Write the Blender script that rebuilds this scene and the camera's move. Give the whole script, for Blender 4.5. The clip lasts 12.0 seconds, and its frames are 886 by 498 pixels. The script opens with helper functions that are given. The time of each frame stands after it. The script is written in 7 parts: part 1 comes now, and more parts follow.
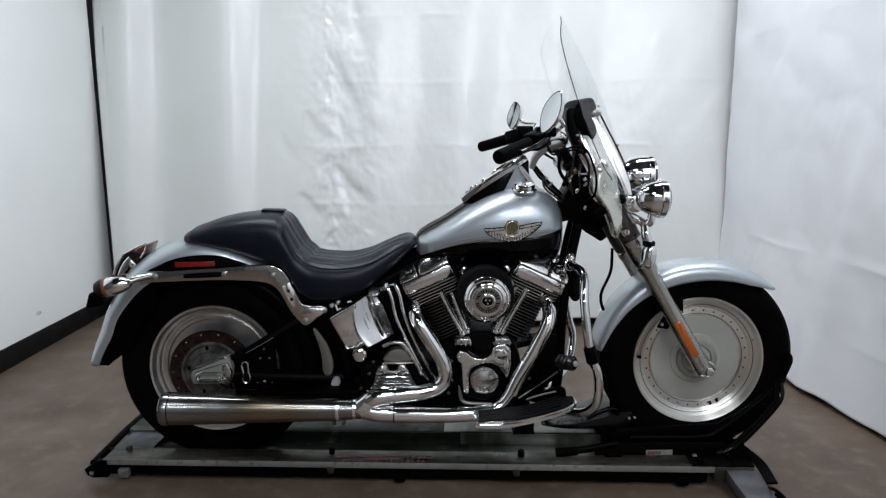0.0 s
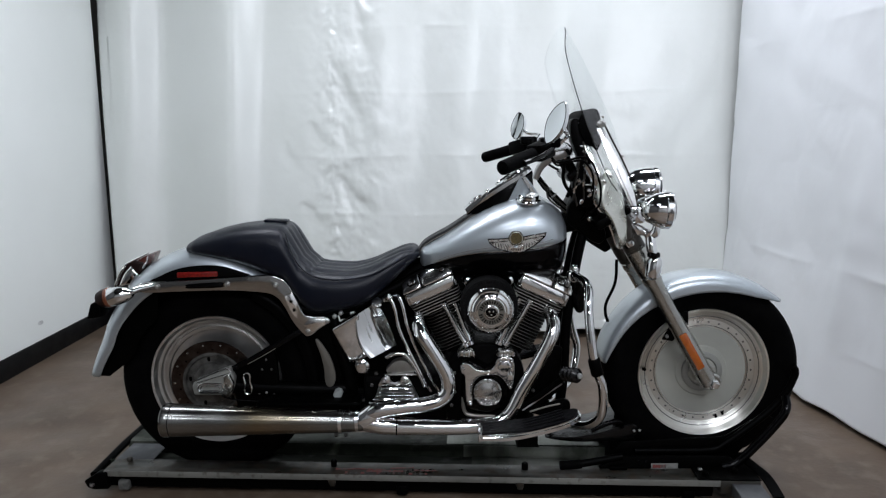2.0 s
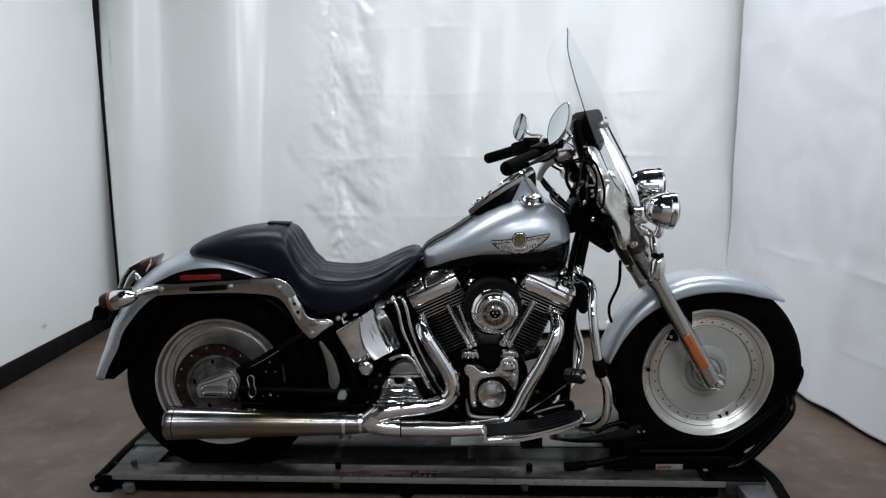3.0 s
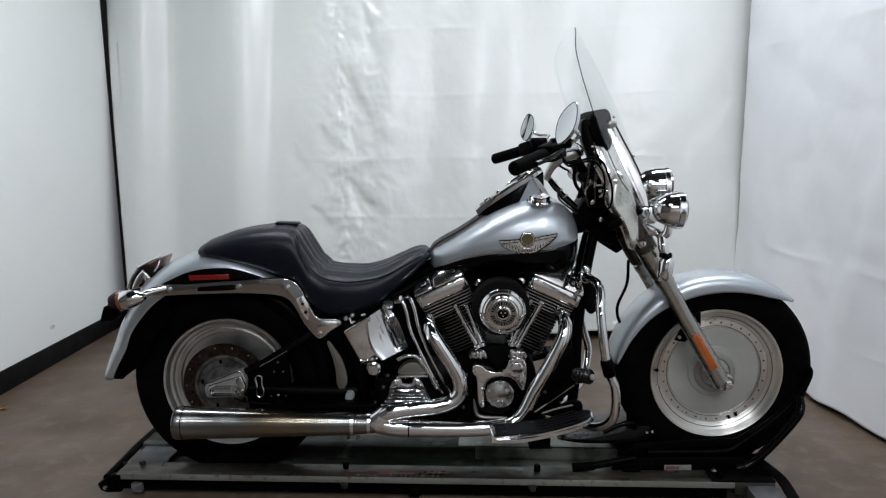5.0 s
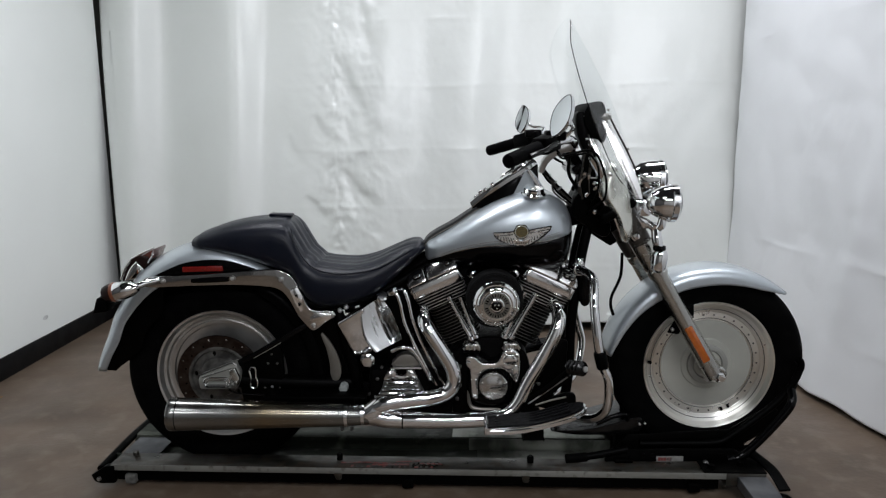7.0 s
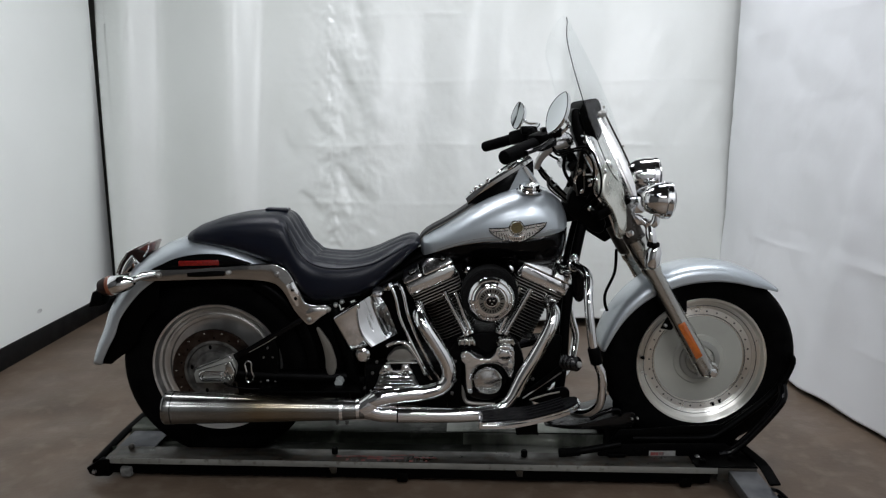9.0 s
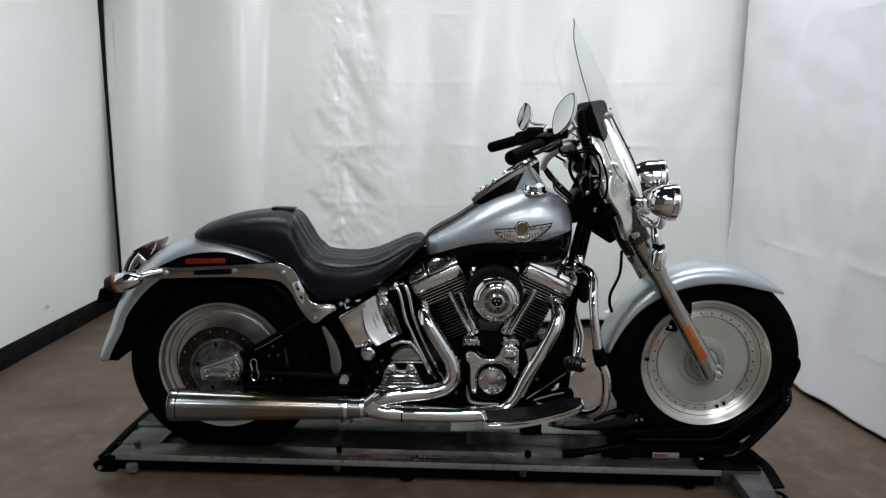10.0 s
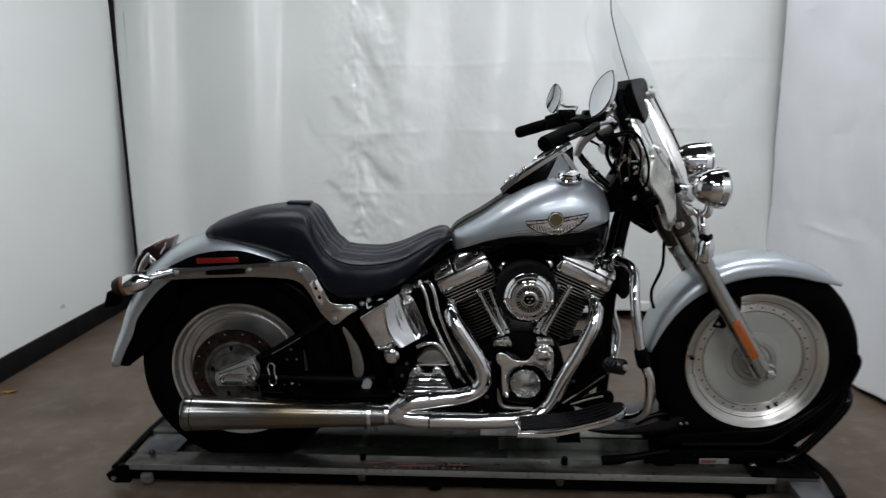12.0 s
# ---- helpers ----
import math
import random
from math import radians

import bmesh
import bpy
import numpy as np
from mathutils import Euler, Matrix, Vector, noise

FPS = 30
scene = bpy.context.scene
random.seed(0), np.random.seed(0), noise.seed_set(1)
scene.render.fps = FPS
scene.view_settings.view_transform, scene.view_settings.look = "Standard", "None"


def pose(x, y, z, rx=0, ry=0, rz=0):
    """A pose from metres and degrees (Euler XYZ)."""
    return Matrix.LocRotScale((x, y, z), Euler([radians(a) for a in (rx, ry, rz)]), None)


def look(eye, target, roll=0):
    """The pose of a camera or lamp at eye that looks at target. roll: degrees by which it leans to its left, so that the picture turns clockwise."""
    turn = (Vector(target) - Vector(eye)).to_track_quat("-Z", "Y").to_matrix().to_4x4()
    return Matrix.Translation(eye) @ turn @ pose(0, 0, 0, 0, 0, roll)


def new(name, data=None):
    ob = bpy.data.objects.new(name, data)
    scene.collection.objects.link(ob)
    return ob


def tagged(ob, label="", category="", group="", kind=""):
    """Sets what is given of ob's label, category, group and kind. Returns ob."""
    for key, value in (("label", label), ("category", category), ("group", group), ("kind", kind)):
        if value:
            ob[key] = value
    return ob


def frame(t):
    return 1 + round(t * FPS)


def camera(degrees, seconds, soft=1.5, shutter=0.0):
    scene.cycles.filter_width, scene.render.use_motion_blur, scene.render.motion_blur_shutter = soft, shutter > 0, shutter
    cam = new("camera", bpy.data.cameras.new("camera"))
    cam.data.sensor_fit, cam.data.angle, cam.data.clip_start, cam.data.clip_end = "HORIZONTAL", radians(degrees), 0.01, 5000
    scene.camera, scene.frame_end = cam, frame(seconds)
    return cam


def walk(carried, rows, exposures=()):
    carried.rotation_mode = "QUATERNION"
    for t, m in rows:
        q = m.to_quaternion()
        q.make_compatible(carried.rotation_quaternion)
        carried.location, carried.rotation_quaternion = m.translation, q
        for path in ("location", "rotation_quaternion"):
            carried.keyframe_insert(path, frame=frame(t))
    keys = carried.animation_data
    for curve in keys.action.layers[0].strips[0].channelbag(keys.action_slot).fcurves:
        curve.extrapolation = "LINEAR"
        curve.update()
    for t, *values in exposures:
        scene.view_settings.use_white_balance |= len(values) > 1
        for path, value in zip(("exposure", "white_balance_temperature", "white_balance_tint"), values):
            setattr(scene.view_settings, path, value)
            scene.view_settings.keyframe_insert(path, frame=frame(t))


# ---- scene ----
cam = camera(65.0, 12.0, soft=1.25, shutter=0.4)
PATH = [
    (0, (0.779, -2.304, 1.177), (0.776, -0.336, 0.821), -0.5),
    (0.5, (0.778, -2.3, 1.176), (0.772, -0.331, 0.826), -0.3),
    (1, (0.777, -2.297, 1.177), (0.77, -0.327, 0.832), -0.5),
    (1.5, (0.776, -2.294, 1.179), (0.768, -0.323, 0.84), -0.6),
    (2, (0.776, -2.292, 1.179), (0.766, -0.319, 0.85), -0.4),
    (2.5, (0.772, -2.293, 1.18), (0.76, -0.319, 0.854), -0.7),
    (3, (0.771, -2.291, 1.177), (0.756, -0.318, 0.854), -0.7),
    (5, (0.763, -2.292, 1.172), (0.733, -0.318, 0.854), -0.8),
    (5.5, (0.757, -2.287, 1.174), (0.722, -0.314, 0.851), 0.0),
    (6, (0.762, -2.286, 1.18), (0.721, -0.313, 0.852), -0.5),
    (6.5, (0.765, -2.285, 1.181), (0.733, -0.315, 0.842), -0.9),
    (7, (0.766, -2.29, 1.179), (0.75, -0.32, 0.832), -0.6),
    (9, (0.76, -2.302, 1.18), (0.762, -0.334, 0.821), -0.2),
    (9.5, (0.762, -2.305, 1.18), (0.756, -0.338, 0.822), -0.0),
    (10, (0.758, -2.308, 1.18), (0.746, -0.34, 0.822), 0.2),
    (10.5, (0.758, -2.31, 1.182), (0.744, -0.341, 0.828), 0.3),
    (11, (0.752, -2.309, 1.179), (0.736, -0.34, 0.828), 0.7),
    (11.5, (0.718, -2.284, 1.176), (0.764, -0.316, 0.823), 1.0),
    (11.7, (0.682, -2.235, 1.184), (0.761, -0.275, 0.802), 1.7),
    (11.8, (0.697, -2.208, 1.180), (0.727, -0.247, 0.789), 1.1),
    (12, (0.739, -2.15, 1.176), (0.666, -0.191, 0.78), -1.1),
]
walk(cam, [(t, look(eye, target, roll)) for t, eye, target, roll in PATH],
     exposures=[(0, -0.04, 6280, 10), (1, -0.05, 6240, 10), (2, -0.11, 6230, 10), (3, -0.14, 6270, 10), (5, -0.15, 6360, 10), (6, -0.16, 6400, 10), (7, -0.18, 6490, 10), (9, -0.19, 6500, 10), (11.4, -0.20, 6500, 10), (11.7, -0.31, 6480, 10), (12, -0.36, 6460, 10)])
# ---- world and lamps ----
world = bpy.data.worlds.new("dim_warehouse")
scene.world = world
world.use_nodes = True
world.node_tree.nodes["Background"].inputs["Color"].default_value = (0.75, 0.85, 1.0, 1)
world.node_tree.nodes["Background"].inputs["Strength"].default_value = 0.02


def strip_lamp(x, y, length, width, watts, rz):
    """A ceiling fixture that hangs under the ceiling, with its area lamp under the diffuser."""
    lamp = bpy.data.lights.new("fixture_lamp", "AREA")
    lamp.shape, lamp.size, lamp.size_y, lamp.energy, lamp.color = "RECTANGLE", length, width, watts, (0.932, 0.945, 1.0)
    ob = new("fixture_lamp", lamp)
    ob.matrix_basis = pose(x, y, 3.02, 0, 0, rz)
    return ob


LAMPS = [(-0.10, 0.55, 1.20, 0.28, 34.0, 0), (1.80, 0.55, 1.00, 0.28, 35.0, 0), (0.20, -2.30, 0.60, 0.30, 18.0, 0), (1.70, -2.30, 0.60, 0.30, 32.0, 0), (0.20, -4.20, 1.10, 0.50, 48.0, 0), (1.70, -4.20, 1.10, 0.50, 72.0, 0)]
for spec in LAMPS:
    strip_lamp(*spec)

# ---- materials ----


def material(name, colour=(0.5, 0.5, 0.5), rough=0.5, metal=0.0, **more):
    """A node material with grain at two scales: colour and roughness vary by noise, and a fine bump."""
    m = bpy.data.materials.new(name)
    m.use_nodes = True
    nt = m.node_tree
    b = nt.nodes["Principled BSDF"]
    b.inputs["Base Color"].default_value = (*colour, 1)
    b.inputs["Roughness"].default_value = rough
    b.inputs["Metallic"].default_value = metal
    for key, value in (("coat", "Coat Weight"), ("coat_rough", "Coat Roughness"), ("spec", "Specular IOR Level"), ("glass", "Transmission Weight"), ("ior", "IOR")):
        if key in more:
            b.inputs[value].default_value = more[key]
    tc = nt.nodes.new("ShaderNodeTexCoord")

    def noise_at(scale, detail=4.0, stretch=(1, 1, 1)):
        mp = nt.nodes.new("ShaderNodeMapping")
        mp.inputs["Scale"].default_value = stretch
        n = nt.nodes.new("ShaderNodeTexNoise")
        n.inputs["Scale"].default_value, n.inputs["Detail"].default_value = scale, detail
        nt.links.new(tc.outputs["Object"], mp.inputs["Vector"])
        nt.links.new(mp.outputs["Vector"], n.inputs["Vector"])
        return n.outputs["Fac"]

    def ranged(fac, lo, hi, f0=0.3, f1=0.7):
        r = nt.nodes.new("ShaderNodeMapRange")
        r.inputs["From Min"].default_value, r.inputs["From Max"].default_value = f0, f1
        r.inputs["To Min"].default_value, r.inputs["To Max"].default_value = lo, hi
        nt.links.new(fac, r.inputs["Value"])
        return r.outputs["Result"]

    if "vary" in more:          # (scale, second colour, from, to, stretch)
        scale, second, f0, f1, stretch = more["vary"]
        mix = nt.nodes.new("ShaderNodeMix")
        mix.data_type = "RGBA"
        mix.inputs["A"].default_value, mix.inputs["B"].default_value = (*colour, 1), (*second, 1)
        nt.links.new(ranged(noise_at(scale, 6, stretch), 0, 1, f0, f1), mix.inputs["Factor"])
        out = mix.outputs["Result"]
        if "fine" in more:      # (scale, colour, from, to)
            scale, third, f0, f1 = more["fine"]
            mix2 = nt.nodes.new("ShaderNodeMix")
            mix2.data_type = "RGBA"
            nt.links.new(out, mix2.inputs["A"])
            mix2.inputs["B"].default_value = (*third, 1)
            nt.links.new(ranged(noise_at(scale, 3), 0, 1, f0, f1), mix2.inputs["Factor"])
            out = mix2.outputs["Result"]
        nt.links.new(out, b.inputs["Base Color"])
    if "rough_vary" in more:    # (scale, low, high)
        scale, lo, hi = more["rough_vary"]
        nt.links.new(ranged(noise_at(scale), lo, hi), b.inputs["Roughness"])
    if "bump" in more:          # (scale, height in metres)
        scale, height = more["bump"]
        bp = nt.nodes.new("ShaderNodeBump")
        bp.inputs["Distance"].default_value = height
        nt.links.new(noise_at(scale, 5, more.get("bump_stretch", (1, 1, 1))), bp.inputs["Height"])
        nt.links.new(bp.outputs["Normal"], b.inputs["Normal"])
    return m


U = (1, 1, 1)
CHROME = material("chrome", (0.80, 0.81, 0.81), 0.06, 1.0, rough_vary=(9, 0.03, 0.11), bump=(35, 0.0003))
CHROME_OLD = material("heat_stained_chrome", (0.23, 0.235, 0.227), 0.18, 1.0, vary=(5, (0.195, 0.195, 0.183), 0.4, 0.7, (1.2, 1, 1)), rough_vary=(14, 0.17, 0.26))
straw = CHROME_OLD.node_tree       # a straw-brown heat stain round the middle of the muffler
along_x, stain_ramp, stain_mix = (straw.nodes.new(n) for n in ("ShaderNodeSeparateXYZ", "ShaderNodeValToRGB", "ShaderNodeMix"))
stain_mix.data_type = "RGBA"
stain_ramp.color_ramp.elements[0].position, stain_ramp.color_ramp.elements[0].color = 0.08, (0, 0, 0, 1)
stain_ramp.color_ramp.elements[1].position, stain_ramp.color_ramp.elements[1].color = 0.42, (0, 0, 0, 1)
stain_ramp.color_ramp.elements.new(0.19).color = (0.75, 0.75, 0.75, 1)
stain_ramp.color_ramp.elements.new(0.28).color = (0.45, 0.45, 0.45, 1)
chrome_colour = straw.nodes["Principled BSDF"].inputs["Base Color"].links[0].from_socket
straw.links.new(straw.nodes["Texture Coordinate"].outputs["Object"], along_x.inputs["Vector"])
straw.links.new(along_x.outputs["X"], stain_ramp.inputs["Fac"])
straw.links.new(stain_ramp.outputs["Color"], stain_mix.inputs["Factor"])
straw.links.new(chrome_colour, stain_mix.inputs["A"])
stain_mix.inputs["B"].default_value = (0.26, 0.20, 0.11, 1)
straw.links.new(stain_mix.outputs["Result"], straw.nodes["Principled BSDF"].inputs["Base Color"])
POLISHED = material("polished_cast_cover", (0.60, 0.60, 0.585), 0.2, 1.0, rough_vary=(14, 0.14, 0.26), bump=(30, 0.0006))
LEATHER = material("worn_black_leather", (0.012, 0.012, 0.013), 0.45, 0.0, spec=0.4, bump=(150, 0.002), rough_vary=(30, 0.35, 0.6))
CHROME_PIPE = material("bright_pipe_chrome", (0.88, 0.88, 0.87), 0.11, 1.0, rough_vary=(11, 0.07, 0.16), bump=(30, 0.0006))
LUMPY = material("wavy_cast_chrome", (0.74, 0.75, 0.75), 0.07, 1.0, rough_vary=(20, 0.04, 0.12), bump=(32, 0.0022))
CAST_CHROME = material("cast_chrome", (0.78, 0.78, 0.77), 0.13, 1.0, rough_vary=(30, 0.09, 0.18), bump=(40, 0.0008))
# On the polished covers this brown is the floor's reflection put into colour.
STEEL_DULL = material("brown_tinted_steel", (0.19, 0.18, 0.158), 0.42, 0.6, vary=(14, (0.15, 0.142, 0.122), 0.4, 0.7, U), rough_vary=(30, 0.35, 0.5))
STEEL = material("brushed_steel", (0.50, 0.50, 0.49), 0.35, 1.0, rough_vary=(30, 0.25, 0.45), bump=(90, 0.0005))
SILVER = material("silver_metallic_paint", (0.475, 0.535, 0.57), 0.38, 0.74, coat=0.8, coat_rough=0.13, vary=(700, (0.44, 0.475, 0.50), 0.4, 0.6, U))
BLACK_PAINT = material("gloss_black_paint", (0.0010, 0.0010, 0.0012), 0.10, 0.0, spec=0.14, rough_vary=(12, 0.08, 0.2))
GLOSS_BLACK = material("glossy_black_enamel", (0.002, 0.002, 0.002), 0.14, 0.0, spec=0.30, rough_vary=(14, 0.08, 0.22), bump=(16, 0.004))
# Darker chrome: the strut's dark reflections are put into its base colour.
CHROME_DARK = material("dark_chrome", (0.56, 0.56, 0.55), 0.08, 1.0, rough_vary=(9, 0.05, 0.14), bump=(35, 0.0004))
BLACK_COAT = material("satin_black_powdercoat", (0.0006, 0.0006, 0.0006), 0.38, 0.0, spec=0.035, rough_vary=(40, 0.3, 0.5), bump=(300, 0.0004))
BLACK_ENGINE = material("wrinkle_black_engine", (0.0012, 0.0012, 0.0012), 0.5, 0.0, spec=0.04, bump=(400, 0.0008), rough_vary=(60, 0.4, 0.6))
RUBBER = material("black_rubber", (0.0010, 0.0010, 0.0011), 0.6, 0.0, spec=0.02, vary=(18, (0.002, 0.002, 0.0019), 0.4, 0.7, U), bump=(140, 0.001))
VINYL = material("black_vinyl", (0.0026, 0.0042, 0.0098), 0.34, 0.0, spec=0.27, bump=(420, 0.0005), rough_vary=(25, 0.31, 0.42))
ALU = material("machined_aluminium", (0.86, 0.85, 0.79), 0.32, 1.0, rough_vary=(20, 0.27, 0.38), bump=(120, 0.0003))
brushed = ALU.node_tree
swirl = brushed.nodes.new("ShaderNodeTangent")
swirl.direction_type, swirl.axis = "RADIAL", "Y"
brushed.links.new(swirl.outputs["Tangent"], brushed.nodes["Principled BSDF"].inputs["Tangent"])
brushed.nodes["Principled BSDF"].inputs["Anisotropic"].default_value = 0.9
brushed.nodes["Principled BSDF"].inputs["Anisotropic Rotation"].default_value = 0.25
ALU_MATT = material("satin_aluminium_disc", (0.41, 0.415, 0.37), 0.45, 0.35, rough_vary=(12, 0.4, 0.52), vary=(7, (0.325, 0.33, 0.295), 0.35, 0.7, U))
# Dull aluminium; its darker tone also carries the shade on the rear wheel.
ALU_DULL = material("dull_darker_aluminium", (0.66, 0.66, 0.64), 0.38, 1.0, rough_vary=(20, 0.30, 0.46), vary=(9, (0.47, 0.465, 0.45), 0.4, 0.7, U))
ALU_FORK = material("cast_aluminium", (0.48, 0.48, 0.45), 0.24, 1.0, rough_vary=(25, 0.18, 0.3), bump=(80, 0.0004))
DISC = material("brake_disc_steel", (0.072, 0.058, 0.052), 0.32, 1.0, vary=(30, (0.040, 0.028, 0.024), 0.4, 0.65, U))
AMBER = material("amber_lens", (0.30, 0.062, 0.004), 0.15, 0.0, coat=1.0, vary=(60, (0.40, 0.10, 0.008), 0.35, 0.75, U))
RED = material("red_lens", (0.12, 0.005, 0.004), 0.2, 0.0, coat=0.2, vary=(150, (0.18, 0.008, 0.005), 0.4, 0.6, U))
SMOKE = material("smoked_lens", (0.012, 0.006, 0.005), 0.3, 0.0, spec=0.15)
MIRROR = material("mirror_glass", (0.70, 0.73, 0.75), 0.02, 1.0)
CLEAR = bpy.data.materials.new("clear_acrylic")
GLASS = material("lamp_glass", (0.95, 0.97, 0.98), 0.02, 0.0, glass=1.0, ior=1.2)
FILTER = material("black_filter_mesh", (0.006, 0.006, 0.006), 0.8, 0.0, spec=0.05, bump=(250, 0.002))
WHITE_KNOB = material("white_plastic", (0.26, 0.28, 0.27), 0.35)
STICKER = material("white_sticker", (0.17, 0.17, 0.16), 0.4, vary=(60, (0.22, 0.22, 0.21), 0.4, 0.7, U))
RED_INK = material("faded_red_ink", (0.15, 0.030, 0.026), 0.5, vary=(90, (0.07, 0.065, 0.06), 0.45, 0.6, U))
GALV = material("worn_galvanised_steel", (0.088, 0.085, 0.076), 0.36, 0.5, vary=(7, (0.020, 0.020, 0.016), 0.42, 0.60, (0.5, 2, 1)), fine=(22, (0.050, 0.036, 0.025), 0.48, 0.70), rough_vary=(15, 0.25, 0.5), bump=(60, 0.0004))
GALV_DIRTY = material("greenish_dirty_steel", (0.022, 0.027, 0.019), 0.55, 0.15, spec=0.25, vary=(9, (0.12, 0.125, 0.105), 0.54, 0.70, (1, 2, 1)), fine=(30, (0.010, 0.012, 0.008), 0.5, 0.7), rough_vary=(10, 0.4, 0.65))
CURTAIN = material("white_vinyl_sheet", (0.70, 0.725, 0.700), 0.31, 0.0, spec=1.0, ior=1.55, vary=(2.2, (0.67, 0.695, 0.665), 0.4, 0.7, U), rough_vary=(6, 0.28, 0.35), bump=(26, 0.0008))
WALL = material("white_wall_paint", (0.87, 0.90, 0.875), 0.6, vary=(1.5, (0.84, 0.87, 0.845), 0.4, 0.7, U), bump=(180, 0.0005))
BASE = material("black_rubber_baseboard", (0.005, 0.005, 0.0055), 0.55, spec=0.15, rough_vary=(8, 0.45, 0.65))
CONCRETE = material("sealed_brown_concrete", (0.120, 0.086, 0.060), 0.42, vary=(2.6, (0.070, 0.050, 0.034), 0.36, 0.72, (1, 1.4, 1)), fine=(14, (0.165, 0.134, 0.104), 0.50, 0.86), rough_vary=(3.5, 0.3, 0.6), bump=(60, 0.0008), spec=0.4)
CEILING = material("dark_ceiling", (0.016, 0.016, 0.017), 0.8, vary=(2, (0.011, 0.011, 0.012), 0.4, 0.7, U))
SMUDGE = material("grey_scuff", (0.52, 0.53, 0.52), 0.6, vary=(40, (0.66, 0.68, 0.67), 0.4, 0.6, U))
YELLOW = material("yellow_tape", (0.40, 0.22, 0.025), 0.5, vary=(60, (0.28, 0.15, 0.015), 0.4, 0.7, U))
DARK_LINING = material("dark_back_wall", (0.15, 0.148, 0.125), 0.7, vary=(3, (0.11, 0.108, 0.09), 0.4, 0.7, U))

CARRIER = material("dark_cast_carrier", (0.15, 0.15, 0.14), 0.42, 0.7, rough_vary=(30, 0.34, 0.5), vary=(22, (0.055, 0.053, 0.05), 0.42, 0.62, U))
BRIGHT = material("bright_polished_plate", (0.95, 0.95, 0.93), 0.16, 1.0, rough_vary=(14, 0.12, 0.22), bump=(12, 0.0006))
NACELLE = material("polished_fork_cover", (0.78, 0.79, 0.72), 0.24, 0.85, rough_vary=(9, 0.2, 0.3), vary=(6, (0.60, 0.61, 0.56), 0.4, 0.7, U), bump=(10, 0.0008))
SIDE_VINYL = material("bluish_white_vinyl", (0.84, 0.86, 0.88), 0.45, 0.0, spec=0.5, vary=(1.6, (0.80, 0.82, 0.84), 0.4, 0.7, U), rough_vary=(6, 0.4, 0.5), bump=(26, 0.0006))
HUB_PLATE = material("satin_hub_plate", (0.31, 0.315, 0.29), 0.4, 0.5, rough_vary=(14, 0.32, 0.48), vary=(9, (0.26, 0.265, 0.245), 0.35, 0.7, U))
SIGNAL_RING = material("dull_orange_lens", (0.14, 0.042, 0.018), 0.3, 0.0, coat=0.4)
DULL_RED = material("dull_red_lens", (0.085, 0.026, 0.020), 0.25, 0.0, coat=0.5)

# Dark steel parts and wires; also carries the shade on the far fork leg.
FORK_DARK = material("dark_brown_steel_and_shaded_fork", (0.035, 0.031, 0.026), 0.3, 0.4, rough_vary=(20, 0.22, 0.4))
# For the added walls out of view; dark to keep chrome and bounce light low.
FRONT_WALL = material("dark_grey_added_wall", (0.045, 0.045, 0.044), 0.7, vary=(1.2, (0.03, 0.03, 0.03), 0.4, 0.7, U))
PALE_WALL = material("light_grey_far_wall", (0.30, 0.30, 0.29), 0.7, vary=(1.2, (0.24, 0.24, 0.235), 0.4, 0.7, U))
FOOT = material("grey_plastic", (0.06, 0.06, 0.056), 0.5, vary=(60, (0.14, 0.14, 0.13), 0.4, 0.7, U))

GALV_LIGHT = material("blue_grey_steel_plate", (0.125, 0.13, 0.135), 0.45, 0.3, vary=(9, (0.050, 0.053, 0.060), 0.42, 0.62, U), rough_vary=(15, 0.35, 0.55))
LIP = material("worn_grey_lip", (0.27, 0.275, 0.25), 0.4, 0.5, vary=(9, (0.16, 0.16, 0.145), 0.4, 0.7, (0.4, 1, 1)), fine=(40, (0.10, 0.09, 0.075), 0.58, 0.75), rough_vary=(20, 0.3, 0.5))
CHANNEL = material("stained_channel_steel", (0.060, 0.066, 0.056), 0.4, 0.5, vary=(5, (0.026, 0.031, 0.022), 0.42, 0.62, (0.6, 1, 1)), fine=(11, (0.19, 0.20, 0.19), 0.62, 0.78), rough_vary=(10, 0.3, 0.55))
CHANNEL_PLATE = material("mottled_pale_steel", (0.27, 0.28, 0.25), 0.38, 0.5, vary=(6, (0.07, 0.078, 0.062), 0.40, 0.64, (1.6, 0.4, 1)), fine=(18, (0.28, 0.285, 0.26), 0.60, 0.80), rough_vary=(12, 0.28, 0.5))
PAD = material("ribbed_black_rubber", (0.003, 0.003, 0.0035), 0.55, 0.0, spec=0.06, bump=(160, 0.0008), rough_vary=(70, 0.45, 0.65))

CLEAR.use_nodes = True          # a thin clear sheet: light goes straight through, with a weak gloss
ct = CLEAR.node_tree
ct.nodes.remove(ct.nodes["Principled BSDF"])
clear_mix, clear_through, clear_gloss = (ct.nodes.new(n) for n in ("ShaderNodeMixShader", "ShaderNodeBsdfTransparent", "ShaderNodeBsdfGlossy"))
clear_through.inputs["Color"].default_value = (0.985, 0.99, 0.99, 1)
clear_gloss.inputs["Roughness"].default_value = 0.02
clear_gloss.inputs["Color"].default_value = (0.95, 0.95, 0.95, 1)
clear_mix.inputs["Fac"].default_value = 0.055
ct.links.new(clear_through.outputs["BSDF"], clear_mix.inputs[1])
ct.links.new(clear_gloss.outputs["BSDF"], clear_mix.inputs[2])
ct.links.new(clear_mix.outputs["Shader"], ct.nodes["Material Output"].inputs["Surface"])

